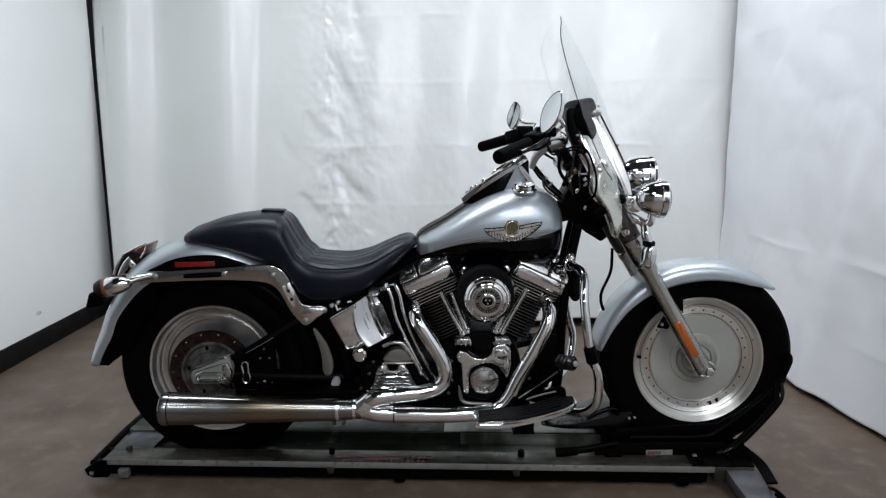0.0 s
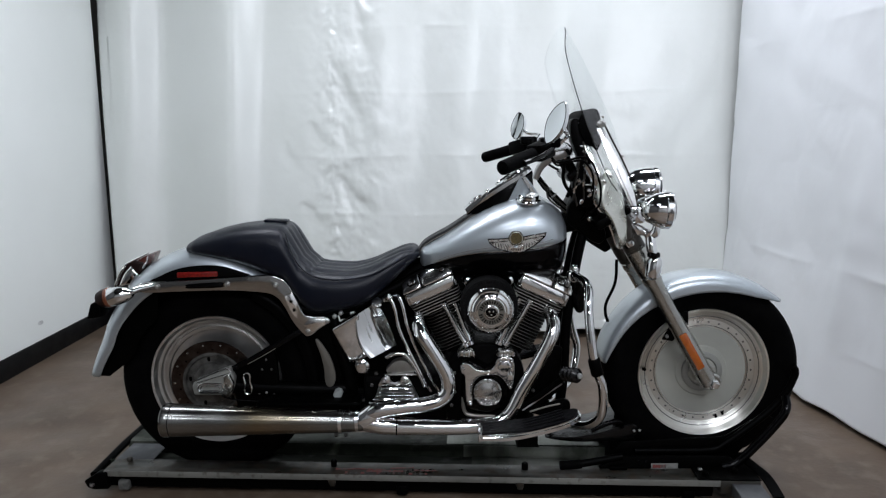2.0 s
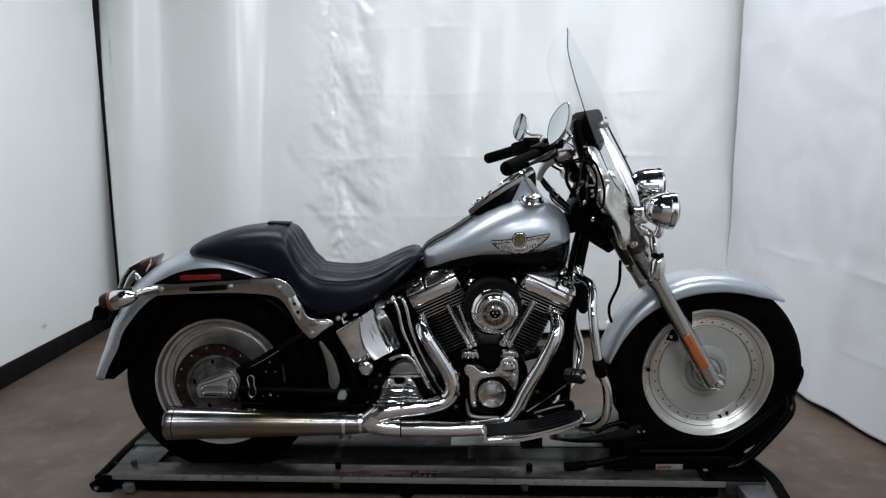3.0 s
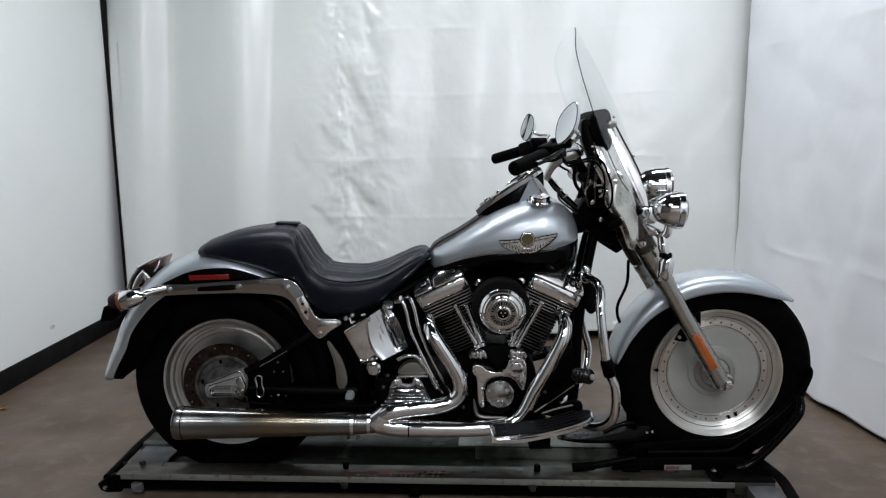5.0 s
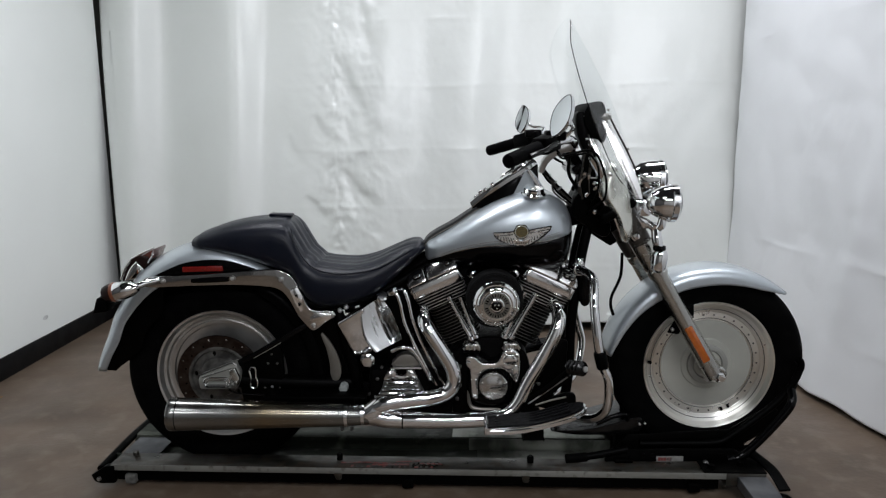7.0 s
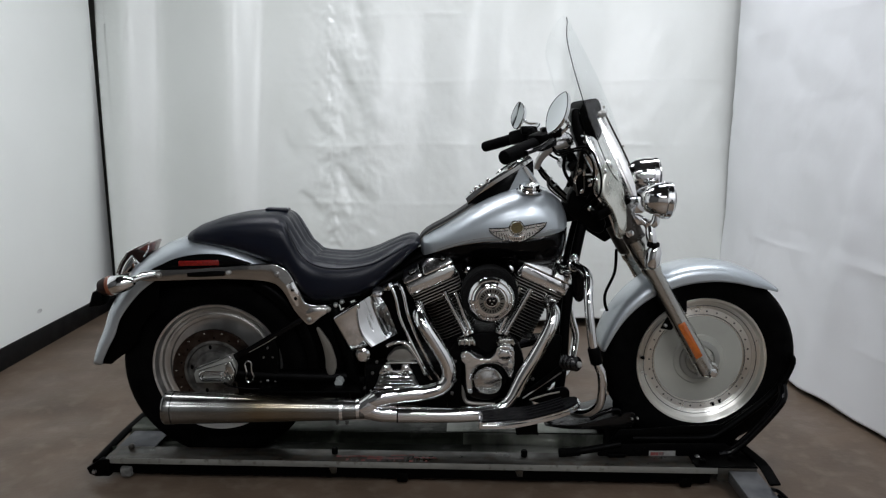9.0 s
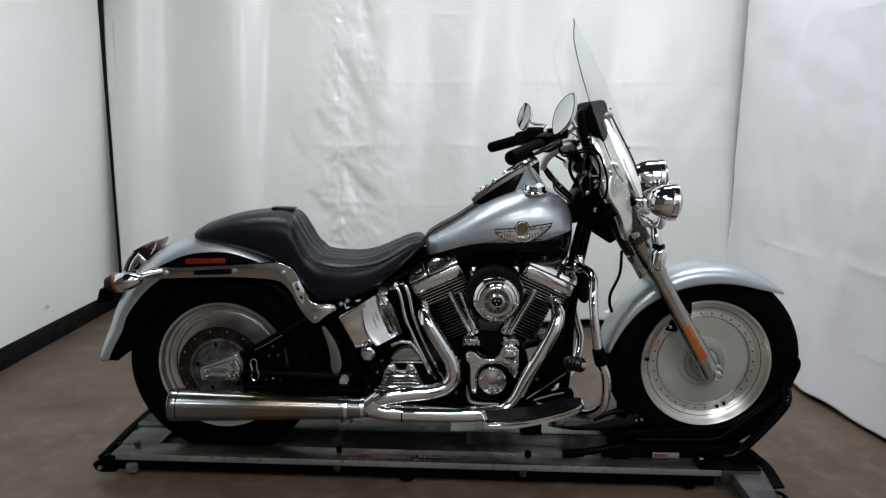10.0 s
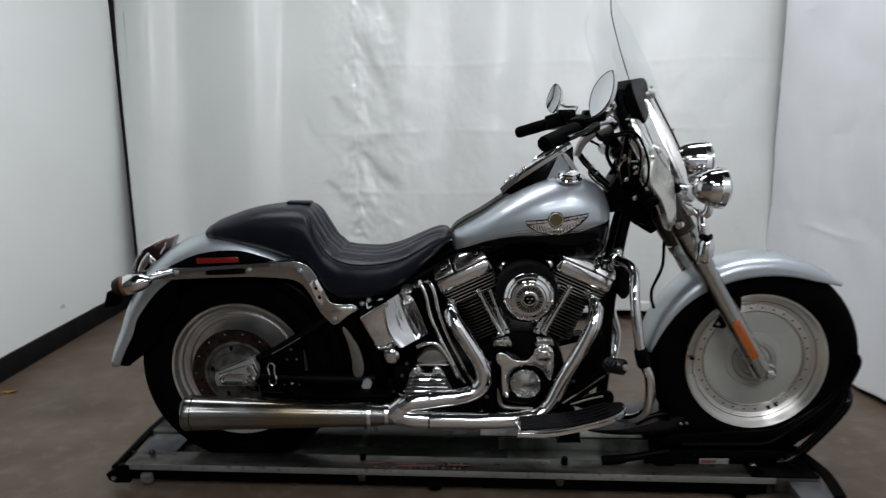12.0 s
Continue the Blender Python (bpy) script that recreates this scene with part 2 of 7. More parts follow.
# ---- mesh tools ----


def world_of(ob):
    return world_of(ob.parent) @ ob.matrix_parent_inverse @ ob.matrix_basis if ob.parent else ob.matrix_basis


def part(name, bm, mat, parent=None, label="", crease=32.0):
    """Links a bmesh as one mesh object, under a thing or a part."""
    bmesh.ops.recalc_face_normals(bm, faces=bm.faces)
    me = bpy.data.meshes.new(name)
    bm.to_mesh(me)
    bm.free()
    me.materials.append(mat)
    me.shade_smooth()
    me.set_sharp_from_angle(angle=radians(crease))
    ob = new(name, me)
    if parent:
        ob.parent = parent
        ob.matrix_parent_inverse = world_of(parent).inverted()
    return tagged(ob, label)


def base_of(name, at, label, category, group=""):
    ob = new(name)
    ob.empty_display_size = 0.05
    ob.matrix_basis = Matrix.Translation(at)
    return tagged(ob, label, category, group)


def spline(points, n=8):
    """A smooth run of points through those given."""
    pts = [Vector(p) for p in points]
    if len(pts) < 3:
        return [pts[0].lerp(pts[-1], i / n) for i in range(n + 1)]
    pts = [2 * pts[0] - pts[1]] + pts + [2 * pts[-1] - pts[-2]]
    out = []
    for i in range(1, len(pts) - 2):
        a, b, c, d = pts[i - 1:i + 3]
        for k in range(n):
            t = k / n
            out.append(0.5 * (2 * b + (c - a) * t + (2 * a - 5 * b + 4 * c - d) * t * t + (3 * b - a - 3 * c + d) * t ** 3))
    return out + [pts[-2]]


def along(table, x):
    """Smooth interpolation in a table of rows (x, a, b, ...)."""
    table = sorted(table)
    xs = [r[0] for r in table]
    if x <= xs[0]:
        return table[0][1:]
    if x >= xs[-1]:
        return table[-1][1:]
    i = max(k for k in range(len(xs) - 1) if xs[k] <= x)
    rows = [table[max(0, min(len(table) - 1, i + k))] for k in (-1, 0, 1, 2)]
    t = (x - rows[1][0]) / (rows[2][0] - rows[1][0])
    out = []
    for a, b, c, d in zip(*(r[1:] for r in rows)):
        m0 = (c - a) * 0.5 if i > 0 else (c - b)
        m1 = (d - b) * 0.5 if i + 2 < len(table) else (c - b)
        out.append((2 * t ** 3 - 3 * t * t + 1) * b + (t ** 3 - 2 * t * t + t) * m0 + (-2 * t ** 3 + 3 * t * t) * c + (t ** 3 - t * t) * m1)
    return out


def loft(bm, rings, closed=True, caps=True):
    """Skins rings of equal count."""
    rows = [[bm.verts.new(p) for p in ring] for ring in rings]
    n = len(rows[0])
    for a, b in zip(rows, rows[1:]):
        for i in range(n if closed else n - 1):
            j = (i + 1) % n
            bm.faces.new((a[i], a[j], b[j], b[i]))
    if caps and closed:
        bm.faces.new(rows[0][::-1])
        bm.faces.new(rows[-1])
    return bm


def tube(points, r, seg=12, n=8, bm=None, smooth=True):
    """A round tube along points; r is a number, or one radius for each given point."""
    bm = bm or bmesh.new()
    path = spline(points, n) if smooth else [Vector(p) for p in points]
    count = len(path)
    up = None
    rings = []
    for i, p in enumerate(path):
        d = (path[min(i + 1, count - 1)] - path[max(i - 1, 0)]).normalized()
        if up is None:
            up = d.orthogonal().normalized()
        up = (up - d * up.dot(d)).normalized()
        side = d.cross(up)
        if isinstance(r, (int, float)):
            rr = r
        else:
            f = i / (count - 1) * (len(r) - 1)
            k = min(int(f), len(r) - 2)
            rr = r[k] + (r[k + 1] - r[k]) * (f - k)
        rings.append([p + (up * math.cos(a) + side * math.sin(a)) * rr for a in (2 * math.pi * k / seg for k in range(seg))])
    return loft(bm, rings)


def lathe(profile, m=None, seg=48, bm=None, closed=False):
    """Turns a profile of (radius, height) round the local z axis; m places it."""
    bm = bm or bmesh.new()
    m = m or Matrix()
    rows = []
    for r, h in profile:
        if r < 1e-6:
            rows.append([bm.verts.new(m @ Vector((0, 0, h)))])
        else:
            rows.append([bm.verts.new(m @ Vector((r * math.cos(2 * math.pi * k / seg), r * math.sin(2 * math.pi * k / seg), h))) for k in range(seg)])
    pairs = list(zip(rows, rows[1:])) + ([(rows[-1], rows[0])] if closed else [])
    for a, b in pairs:
        for k in range(seg):
            j = (k + 1) % seg
            if len(a) == 1:
                bm.faces.new((a[0], b[j], b[k]))
            elif len(b) == 1:
                bm.faces.new((a[k], a[j], b[0]))
            else:
                bm.faces.new((a[k], a[j], b[j], b[k]))
    return bm


def axis_pose(at, direction):
    """The pose that turns local z into a direction."""
    return Matrix.Translation(at) @ Vector(direction).to_track_quat("Z", "Y").to_matrix().to_4x4()


def block(a, b, bevel=0.003, m=None, bm=None, segments=2):
    """A box from corner a to corner b with rounded edges."""
    fresh = bmesh.new()
    bmesh.ops.create_cube(fresh, size=1)
    for v in fresh.verts:
        v.co = Vector([a[i] + (b[i] - a[i]) * (v.co[i] + 0.5) for i in range(3)])
    if bevel:
        bmesh.ops.bevel(fresh, geom=fresh.edges[:], offset=bevel, segments=segments, affect="EDGES", profile=0.5)
    if m:
        fresh.transform(m)
    return merged(bm, fresh)


def merged(bm, fresh):
    if bm is None:
        return fresh
    me = bpy.data.meshes.new("scratch")
    fresh.to_mesh(me)
    fresh.free()
    bm.from_mesh(me)
    bpy.data.meshes.remove(me)
    return bm


def prism(outline, y0, y1, bevel=0.003, bm=None, segments=2):
    """A plate with an outline in (x, z), from y0 to y1, edges rounded."""
    fresh = bmesh.new()
    a = [fresh.verts.new((x, y0, z)) for x, z in outline]
    b = [fresh.verts.new((x, y1, z)) for x, z in outline]
    n = len(a)
    fresh.faces.new(a)
    fresh.faces.new(b[::-1])
    for i in range(n):
        fresh.faces.new((a[i], b[i], b[(i + 1) % n], a[(i + 1) % n]))
    if bevel:
        bmesh.ops.recalc_face_normals(fresh, faces=fresh.faces)
        bmesh.ops.bevel(fresh, geom=[e for e in fresh.edges if e.calc_face_angle(0) > 0.5], offset=bevel, segments=segments, affect="EDGES", profile=0.5, clamp_overlap=True)
    return merged(bm, fresh)


def bolt(at, direction, r=0.007, h=0.006, bm=None):
    """A domed hexagon bolt head on a washer."""
    m = axis_pose(at, direction)
    bm = lathe([(r * 1.35, 0), (r * 1.35, h * 0.25), (r * 1.25, h * 0.3)], m, 16, bm)
    return lathe([(r, h * 0.3), (r, h * 0.9), (r * 0.8, h), (0, h * 1.15)], m, 6, bm)


def bolts(name, places, direction, r, h, mat, parent):
    """Bolt heads, each a part of its own on one shared mesh."""
    first = None
    for at in places:
        if first is None:
            first = part(name, bolt((0, 0, 0), direction, r, h), mat, parent)
            ob = first
        else:
            ob = new(name, first.data)
            ob.parent, ob.matrix_parent_inverse = parent, first.matrix_parent_inverse
        ob.matrix_basis = Matrix.Translation(at)


def smooth_outline(points, n=5):
    """A closed rounded outline in (x, z) through the points."""
    pts = [Vector((x, 0, z)) for x, z in points]
    out = []
    k = len(pts)
    for i in range(k):
        a, b, c, d = (pts[(i + j) % k] for j in (-1, 0, 1, 2))
        for s in range(n):
            t = s / n
            p = 0.5 * (2 * b + (c - a) * t + (2 * a - 5 * b + 4 * c - d) * t * t + (3 * b - a - 3 * c + d) * t ** 3)
            out.append((p.x, p.z))
    return out


def solid(ob, thickness, offset=0.0):
    mod = ob.modifiers.new("thickness", "SOLIDIFY")
    mod.thickness, mod.offset = thickness, offset
    return ob

# ---- the room ----


def plain(name, a, b, mat, label, bevel=0.0, kind="structure"):
    ob = part(name, block(a, b, bevel), mat)
    return tagged(ob, label, name.split("_")[0], kind=kind)


floor_bm = bmesh.new()
bmesh.ops.create_grid(floor_bm, x_segments=2, y_segments=2, size=1, matrix=Matrix.Translation((0.6, -1.6, 0)) @ Matrix.Diagonal((3.4, 4.6, 1, 1)))
tagged(part("floor", floor_bm, CONCRETE), "brown sealed concrete floor with mottled stains", "floor", kind="structure")
plain("wall_left", (-1.53, -1.10, 0), (-1.385, 2.125, 3.2), WALL, "smooth white painted side wall")
# Added out of view: a dark wall for the chrome to reflect.
plain("wall_left_front", (-1.53, -5.6, 0), (-1.39, -1.10, 3.2), FRONT_WALL, "unseen dark grey side wall, added to darken reflections")
plain("wall_back", (-2.2, 2.50, 0), (3.2, 2.62, 3.2), DARK_LINING, "dark wall hidden behind the white sheet")
plain("wall_front", (-1.6, -5.72, 0), (2.7, -5.6, 3.2), PALE_WALL, "plain grey wall opposite the backdrop")
# Also added out of view, dark where the side sheet ends.
plain("wall_right", (2.62, -5.6, 0), (2.74, 2.5, 3.2), FRONT_WALL, "unseen dark grey wall added behind the hanging sheet")
plain("ceiling", (-1.6, -5.7, 3.2), (2.8, 2.6, 3.3), CEILING, "dark ceiling over the photo bay")
tagged(part("baseboard", block((-1.385, -1.10, 0.0), (-1.374, 2.12, 0.108), 0.003), BASE), "black rubber baseboard along the white wall", "baseboard", kind="structure")
scuff = lathe([(0.0, 0.0012), (0.011, 0.0012), (0.016, 0.0)], Matrix.Translation((-1.385, 1.284, 0.198)) @ pose(0, 0, 0, 0, 90, 0) @ Matrix.Diagonal((0.7, 1.6, 1, 1)), 20)
tagged(part("wall_scuff", scuff, SMUDGE), "small grey scuff mark on the wall", "scuff", kind="structure")
for x, y, length, width, watts, rz in LAMPS:
    fixture = base_of("ceiling_light", (x, y, 3.2), "long white ceiling light fixture under the ceiling", "ceiling light", "ceiling lights")
    part("housing", block((x - length / 2, y - width / 2, 3.05), (x + length / 2, y + width / 2, 3.2), 0.01, Matrix.Translation((x, y, 0)) @ pose(0, 0, 0, 0, 0, rz) @ Matrix.Translation((-x, -y, 0))), WALL, fixture)


# slope of the hanging sheet along its width: steep turns towards the lamps, long gentle returns
TURNS = ((-0.99, -0.78, 1.15), (-0.43, -0.25, 1.00), (0.41, 0.61, 0.24), (0.88, 1.08, 0.24), (1.40, 1.60, 0.24), (1.88, 2.42, -0.08),
         (-1.30, -0.98, -0.40), (-0.79, -0.41, -0.44), (-0.25, -0.02, -0.48), (-0.04, 0.41, -0.20), (0.61, 0.88, -0.22), (1.05, 1.40, -0.14), (1.60, 1.88, -0.16))
FOLDS = [0.0]
for step in range(1, 400):
    at = -1.30 + step * 0.01
    slope = 0.0
    for a, b, steep in TURNS:
        slope += steep * 0.5 * (math.tanh((at - a) / 0.050) - math.tanh((at - b) / 0.056))
    FOLDS.append(FOLDS[-1] + slope * 0.01)


def fold(s, z):
    """How far the hanging back sheet recedes, by place along it and height."""
    k = min(398.0, max(0.0, (s - 0.045 * (z - 0.85) + 0.006 * math.sin(z * 2.6) + 1.30) / 0.01))
    i = int(k)
    d = FOLDS[i] + (FOLDS[i + 1] - FOLDS[i]) * (k - i)
    return d * (0.62 + 0.38 * min(1.0, max(0.0, z / 1.7)))


def crumple(s, z, k):
    """Small crinkles and fold lines of a sheet that was stored folded."""
    p = Vector((s * 3.1 + k, z * 2.3, k * 1.7))
    soft = noise.fractal(p * 2.0, 1.0, 2.0, 4) * 0.0028
    cells = noise.voronoi(Vector((s * 4.2 + z * 1.2 + k, z * 2.6 - s * 1.6, 3.3 + k)))[0]
    ridged = min(0.7, cells[1] - cells[0]) * 0.045
    return soft, ridged


def pucker(s, z):
    """Short slanting puckers on both sides of a sewn seam."""
    side = s - 0.145
    slant = noise.noise(Vector((side * 12.0, z * 19.0 + abs(side) * 22.0 + (7.3 if side > 0 else 0.0), 1.7)))
    fine = noise.noise(Vector((s * 30.0, z * 44.0, 5.1)))
    return 0.0072 * slant + 0.0034 * fine


def sheet_mesh(width_from, width_to, z0, z1, nu, nv, place):
    bm = bmesh.new()
    rows = []
    for j in range(nv + 1):
        z = z0 + (z1 - z0) * j / nv
        rows.append([bm.verts.new(place(width_from + (width_to - width_from) * i / nu, z)) for i in range(nu + 1)])
    for a, b in zip(rows, rows[1:]):
        for i in range(nu):
            bm.faces.new((a[i], a[i + 1], b[i + 1], b[i]))
    return bm


# pulled folds beside the seam: start and end (place along the sheet, height), width, depth
PULLS = ((0.285, 1.90, 0.365, 1.52, 0.030, -0.016), (0.185, 1.56, 0.340, 1.07, 0.048, -0.024), (0.02, 1.25, 0.13, 1.07, 0.030, -0.011), (0.17, 0.95, 0.37, 0.70, 0.034, -0.017), (-0.12, 1.14, -0.05, 0.95, 0.026, -0.006), (-0.03, 0.80, 0.12, 0.60, 0.030, -0.011))


def pulls(s, z):
    out = 0.0
    for s0, z0, s1, z1, wide, deep in PULLS:
        ds, dz = s1 - s0, z1 - z0
        t = ((s - s0) * ds + (z - z0) * dz) / (ds * ds + dz * dz)
        if 0.0 < t < 1.0:
            off = ((s - s0) * dz - (z - z0) * ds) / math.hypot(ds, dz)
            off += 0.006 * math.sin(t * 9.0 + s0 * 40)
            w = wide * (0.35 + 0.9 * t) * (2.4 if off > 0 else 1.2)
            out += deep * math.exp(-(off / w) ** 2) * math.sin(math.pi * t ** 0.8) ** 0.8
    return out


SIDE_CREASES = (0.290, 0.618, 0.953, 1.29, 1.62, 1.95, 2.28)
CREASES = (0.38, 0.73, 1.056, 1.40, 1.745, 2.09)


def back_sheet(s, z):
    """s is counted as on a plane 1.6 m behind the bike; the sheet's left end swings further back."""
    soft, ridged = crumple(s, z, 0.0)
    spine = math.exp(-((s - 0.14 - 0.015 * math.sin(z * 5)) / 0.055) ** 2)
    band = math.exp(-((s - 0.20) / 0.17) ** 2)
    flat = 1 / (1 + math.exp(-(s + 0.10) * 40))
    line = sum(math.exp(-((z - c - 0.006 * math.sin(s * 7 + c * 9)) / 0.011) ** 2) for c in CREASES) * (0.0026 if s < 0.9 else 0.0016) * flat * (0.5 + 0.8 * noise.noise(Vector((s * 2.5, z, 4))))
    crinkle = noise.fractal(Vector((s * 15.0 + z * 3.0, z * 12.0, 2.0)), 1.0, 2.0, 3) * 0.0052 * math.exp(-((s - 0.22) / 0.20) ** 4)
    swing = min(1.0, max(0.0, (-0.15 - s) / 1.0))
    y = 1.625 + 0.36 * swing * swing * (3 - 2 * swing) + fold(s, z) - soft * (0.4 + 0.6 * flat) - ridged * (0.05 * flat + 0.30 * band) - pucker(s, z) * spine - pulls(s, z) - line - crinkle
    lean = 0.12 * z
    z = 1.18 + (z - 1.18) * (y + lean + 2.293) / (y + 2.293)
    y += lean
    x = 0.772 + (s - 0.772) * (y + 2.293) / 3.893
    if s < -1.06:
        x += 0.006 * math.sin(z * 3.0) - 0.006 + 0.022 * max(0.0, z - 0.7)
    return (x, y, z + 0.012 * math.sin(s * 5) * (z < 0.1))


back = part("backdrop_sheet", sheet_mesh(-1.112, 2.40, 0.045, 2.8, 420, 260, back_sheet), CURTAIN, crease=80)
solid(back, 0.002)
tagged(back, "white vinyl backdrop sheet with soft folds and creases", "backdrop")


def side_sheet(s, z):
    """s runs from the back corner towards the room's open end."""
    y = 1.60 - s
    soft, ridged = crumple(s * 0.8, z, 7.0)
    x = 2.365 - 0.02 * math.sin(s * 2.6 + 0.6) - 0.012 * math.sin(s * 6.1 + z * 0.6) - soft * 1.0 - ridged * 0.20
    x -= (0.0045 if z < 0.75 else 0.002) * sum(math.exp(-abs(z - c - 0.03 * (s - 1.1) - 0.006 * math.sin(s * 9 + c * 7)) / 0.016) for c in SIDE_CREASES) * max(0.0, 0.45 + 1.3 * noise.noise(Vector((s * 2.4, z * 1.5, 9))))
    x -= 0.014 * math.exp(-((s - 1.19 + 0.19 * (0.66 - z)) / 0.06) ** 2) * math.exp(-((z - 0.55) / 0.55) ** 4) - 0.010 * math.exp(-((s - 1.36) / 0.11) ** 2) * math.exp(-((z - 0.40) / 0.30) ** 2)
    x -= 0.010 * math.exp(-((s - 1.55 - 0.22 * (z - 0.9)) / 0.05) ** 2) * math.exp(-((z - 0.62) / 0.42) ** 2) + 0.008 * math.exp(-((s - 2.02 + 0.15 * (z - 0.6)) / 0.06) ** 2) * math.exp(-((z - 0.5) / 0.35) ** 2)
    x += (0.012 + 0.012 * max(0.0, z - 0.6)) * math.exp(-s / 0.5)
    if z < 0.7:          # the hem hangs in a straight line over the floor
        w = ((0.7 - z) / 0.7) ** 1.3
        hem = 2.366 - 0.0926 * (max(-0.4, min(0.6, y)) - 0.47) - 0.03 * max(0.0, min(1.0, (y - 0.3) / 0.3)) + 0.004 * math.sin(s * 9.0) + 0.003 * math.sin(s * 23.0)
        x = x * (1 - w) + hem * w
    return (x, y, z + (0.003 * math.sin(s * 7.3) + 0.003 * math.sin(s * 17.0 + 1.0)) * (z < 0.1))


side = part("side_sheet", sheet_mesh(0.0, 4.6, 0.022, 3.0, 260, 320, side_sheet), SIDE_VINYL, crease=80)
solid(side, 0.002)
tagged(side, "white vinyl side sheet hanging to the floor", "curtain")

tape = bmesh.new()
loft(tape, [[(-1.296 + 0.016 * k, 0.612 + 0.006 * (k % 2), 0.001 + rise), (-1.293 + 0.016 * k, 0.640 - 0.005 * (k % 2), 0.001 + rise), (-1.293 + 0.016 * k, 0.640 - 0.005 * (k % 2), 0.003 + rise), (-1.296 + 0.016 * k, 0.612 + 0.006 * (k % 2), 0.003 + rise)] for k, rise in enumerate((0.0, 0.003, 0.001, 0.006, 0.012))])
tagged(part("tape_scrap", tape, YELLOW), "small scrap of yellow tape on the floor", "tape")

# ---- the motorcycle ----
REAR, FRONT = Vector((0, 0, 0.366)), Vector((1.635, 0, 0.380))
bike = base_of("motorcycle", (0.8, 0, 0.041), "silver and black cruiser motorcycle with much chrome, upright on a dolly", "motorcycle")
SIDE = pose(0, 0, 0, 90, 0, 0)          # local z turned towards the camera's side of the bike


def on(centre, y=0.0):
    """Local z points to the right-hand side of the bike."""
    return Matrix.Translation((centre[0], y, centre[2])) @ SIDE


def tyre_mesh(centre, half, grooves):
    prof = [(0.208, -half * 0.72), (0.222, -half * 0.86), (0.245, -half * 0.98), (0.272, -half), (0.296, -half * 0.93), (0.311, -half * 0.78), (0.319, -half * 0.55)]
    for g in grooves:
        prof += [(0.3215, g - 0.006), (0.3165, g - 0.003), (0.3165, g + 0.003), (0.3215, g + 0.006)]
    prof += [(0.319, half * 0.55), (0.311, half * 0.78), (0.296, half * 0.93), (0.272, half), (0.245, half * 0.98), (0.222, half * 0.86), (0.208, half * 0.72)]
    prof = [(r * 0.325 / 0.3225, h) for r, h in prof]
    bm = lathe(prof, on(centre), 96)
    return bm


def ring_dots(name, centre, y, radius, count, r, h, mat, parent, start=0.0, squash=1.0):
    """Small round heads in a ring, each a part of its own on one shared mesh."""
    first = None
    for k in range(count):
        a = start + 2 * math.pi * k / count
        if first is None:
            ob = first = part(name, lathe([(r, 0), (r, h * 0.6), (r * 0.7, h), (0, h)], SIDE @ Matrix.Diagonal((1, squash, 1, 1)), 8), mat, parent)
        else:
            ob = new(name, first.data)
            ob.parent, ob.matrix_parent_inverse = parent, first.matrix_parent_inverse
        ob.matrix_basis = Matrix.Translation((centre[0] + radius * math.cos(a), y, centre[2] + radius * math.sin(a)))


# front wheel: a solid disc in a stepped rim
fw = part("front_wheel", lathe([(0.215, 0.048), (0.2205, 0.056), (0.2190, 0.060), (0.2130, 0.058), (0.2040, 0.044), (0.1960, 0.041), (0.1900, 0.036), (0.1825, 0.034),
                                (0.1800, 0.031), (0.1600, 0.030), (0.1585, 0.026), (0.150, 0.0255)], on(FRONT), 96), ALU, bike, "polished solid aluminium front wheel")
part("disc", lathe([(0.152, 0.0265), (0.088, 0.029), (0.084, 0.034), (0.078, 0.035), (0.050, 0.036), (0.046, 0.043), (0.030, 0.046), (0.0, 0.046)], on(FRONT), 96), ALU_MATT, fw, "satin grey wheel disc")
part("far_disc", lathe([(0.215, -0.048), (0.2205, -0.056), (0.2130, -0.058), (0.196, -0.041), (0.15, -0.026), (0.0, -0.03)], on(FRONT), 64), ALU_MATT, fw)
part("hub_ring", lathe([(0.068, 0.0305), (0.0675, 0.0450), (0.065, 0.0465), (0.050, 0.0465), (0.048, 0.040), (0.034, 0.040), (0.033, 0.050), (0.0, 0.051)], on(FRONT), 64), HUB_PLATE, fw, "grey hub plate")
ring_dots("hub_bolt", FRONT, -0.0400, 0.041, 5, 0.0055, 0.005, STEEL, fw, 0.4)
ring_dots("rivet", FRONT, -0.0300, 0.1695, 30, 0.0034, 0.0016, CARRIER, fw)
part("rim_groove", lathe([(0.1592, 0.0305), (0.1580, 0.0312), (0.1568, 0.0305)], on(FRONT), 96), CARRIER, fw)
part("rim_groove", lathe([(0.1932, 0.0412), (0.1920, 0.0418), (0.1908, 0.0408)], on(FRONT), 96), CARRIER, fw)
part("tyre", tyre_mesh(FRONT, 0.064, (-0.026, 0.0, 0.026)), RUBBER, fw, "black rubber tyre")
part("valve", tube([(1.441, -0.045, 0.392), (1.437, -0.062, 0.394), (1.428, -0.066, 0.398)], 0.0045, 8, 3), RUBBER, fw)
part("hub", lathe([(0.030, 0.0), (0.030, 0.075), (0.026, 0.080), (0.018, 0.082), (0.018, 0.11)], on(FRONT), 32), ALU_FORK, fw)
for a in (-62, -70):
    part("balance_weight", block((-0.006, -0.003, -0.004), (0.006, 0.003, 0.004), 0.001, Matrix.Translation((1.635 + 0.172 * math.cos(radians(a)), -0.034, 0.380 + 0.172 * math.sin(radians(a)))) @ Matrix.Rotation(radians(-a), 4, "Y")), BLACK_COAT, fw)

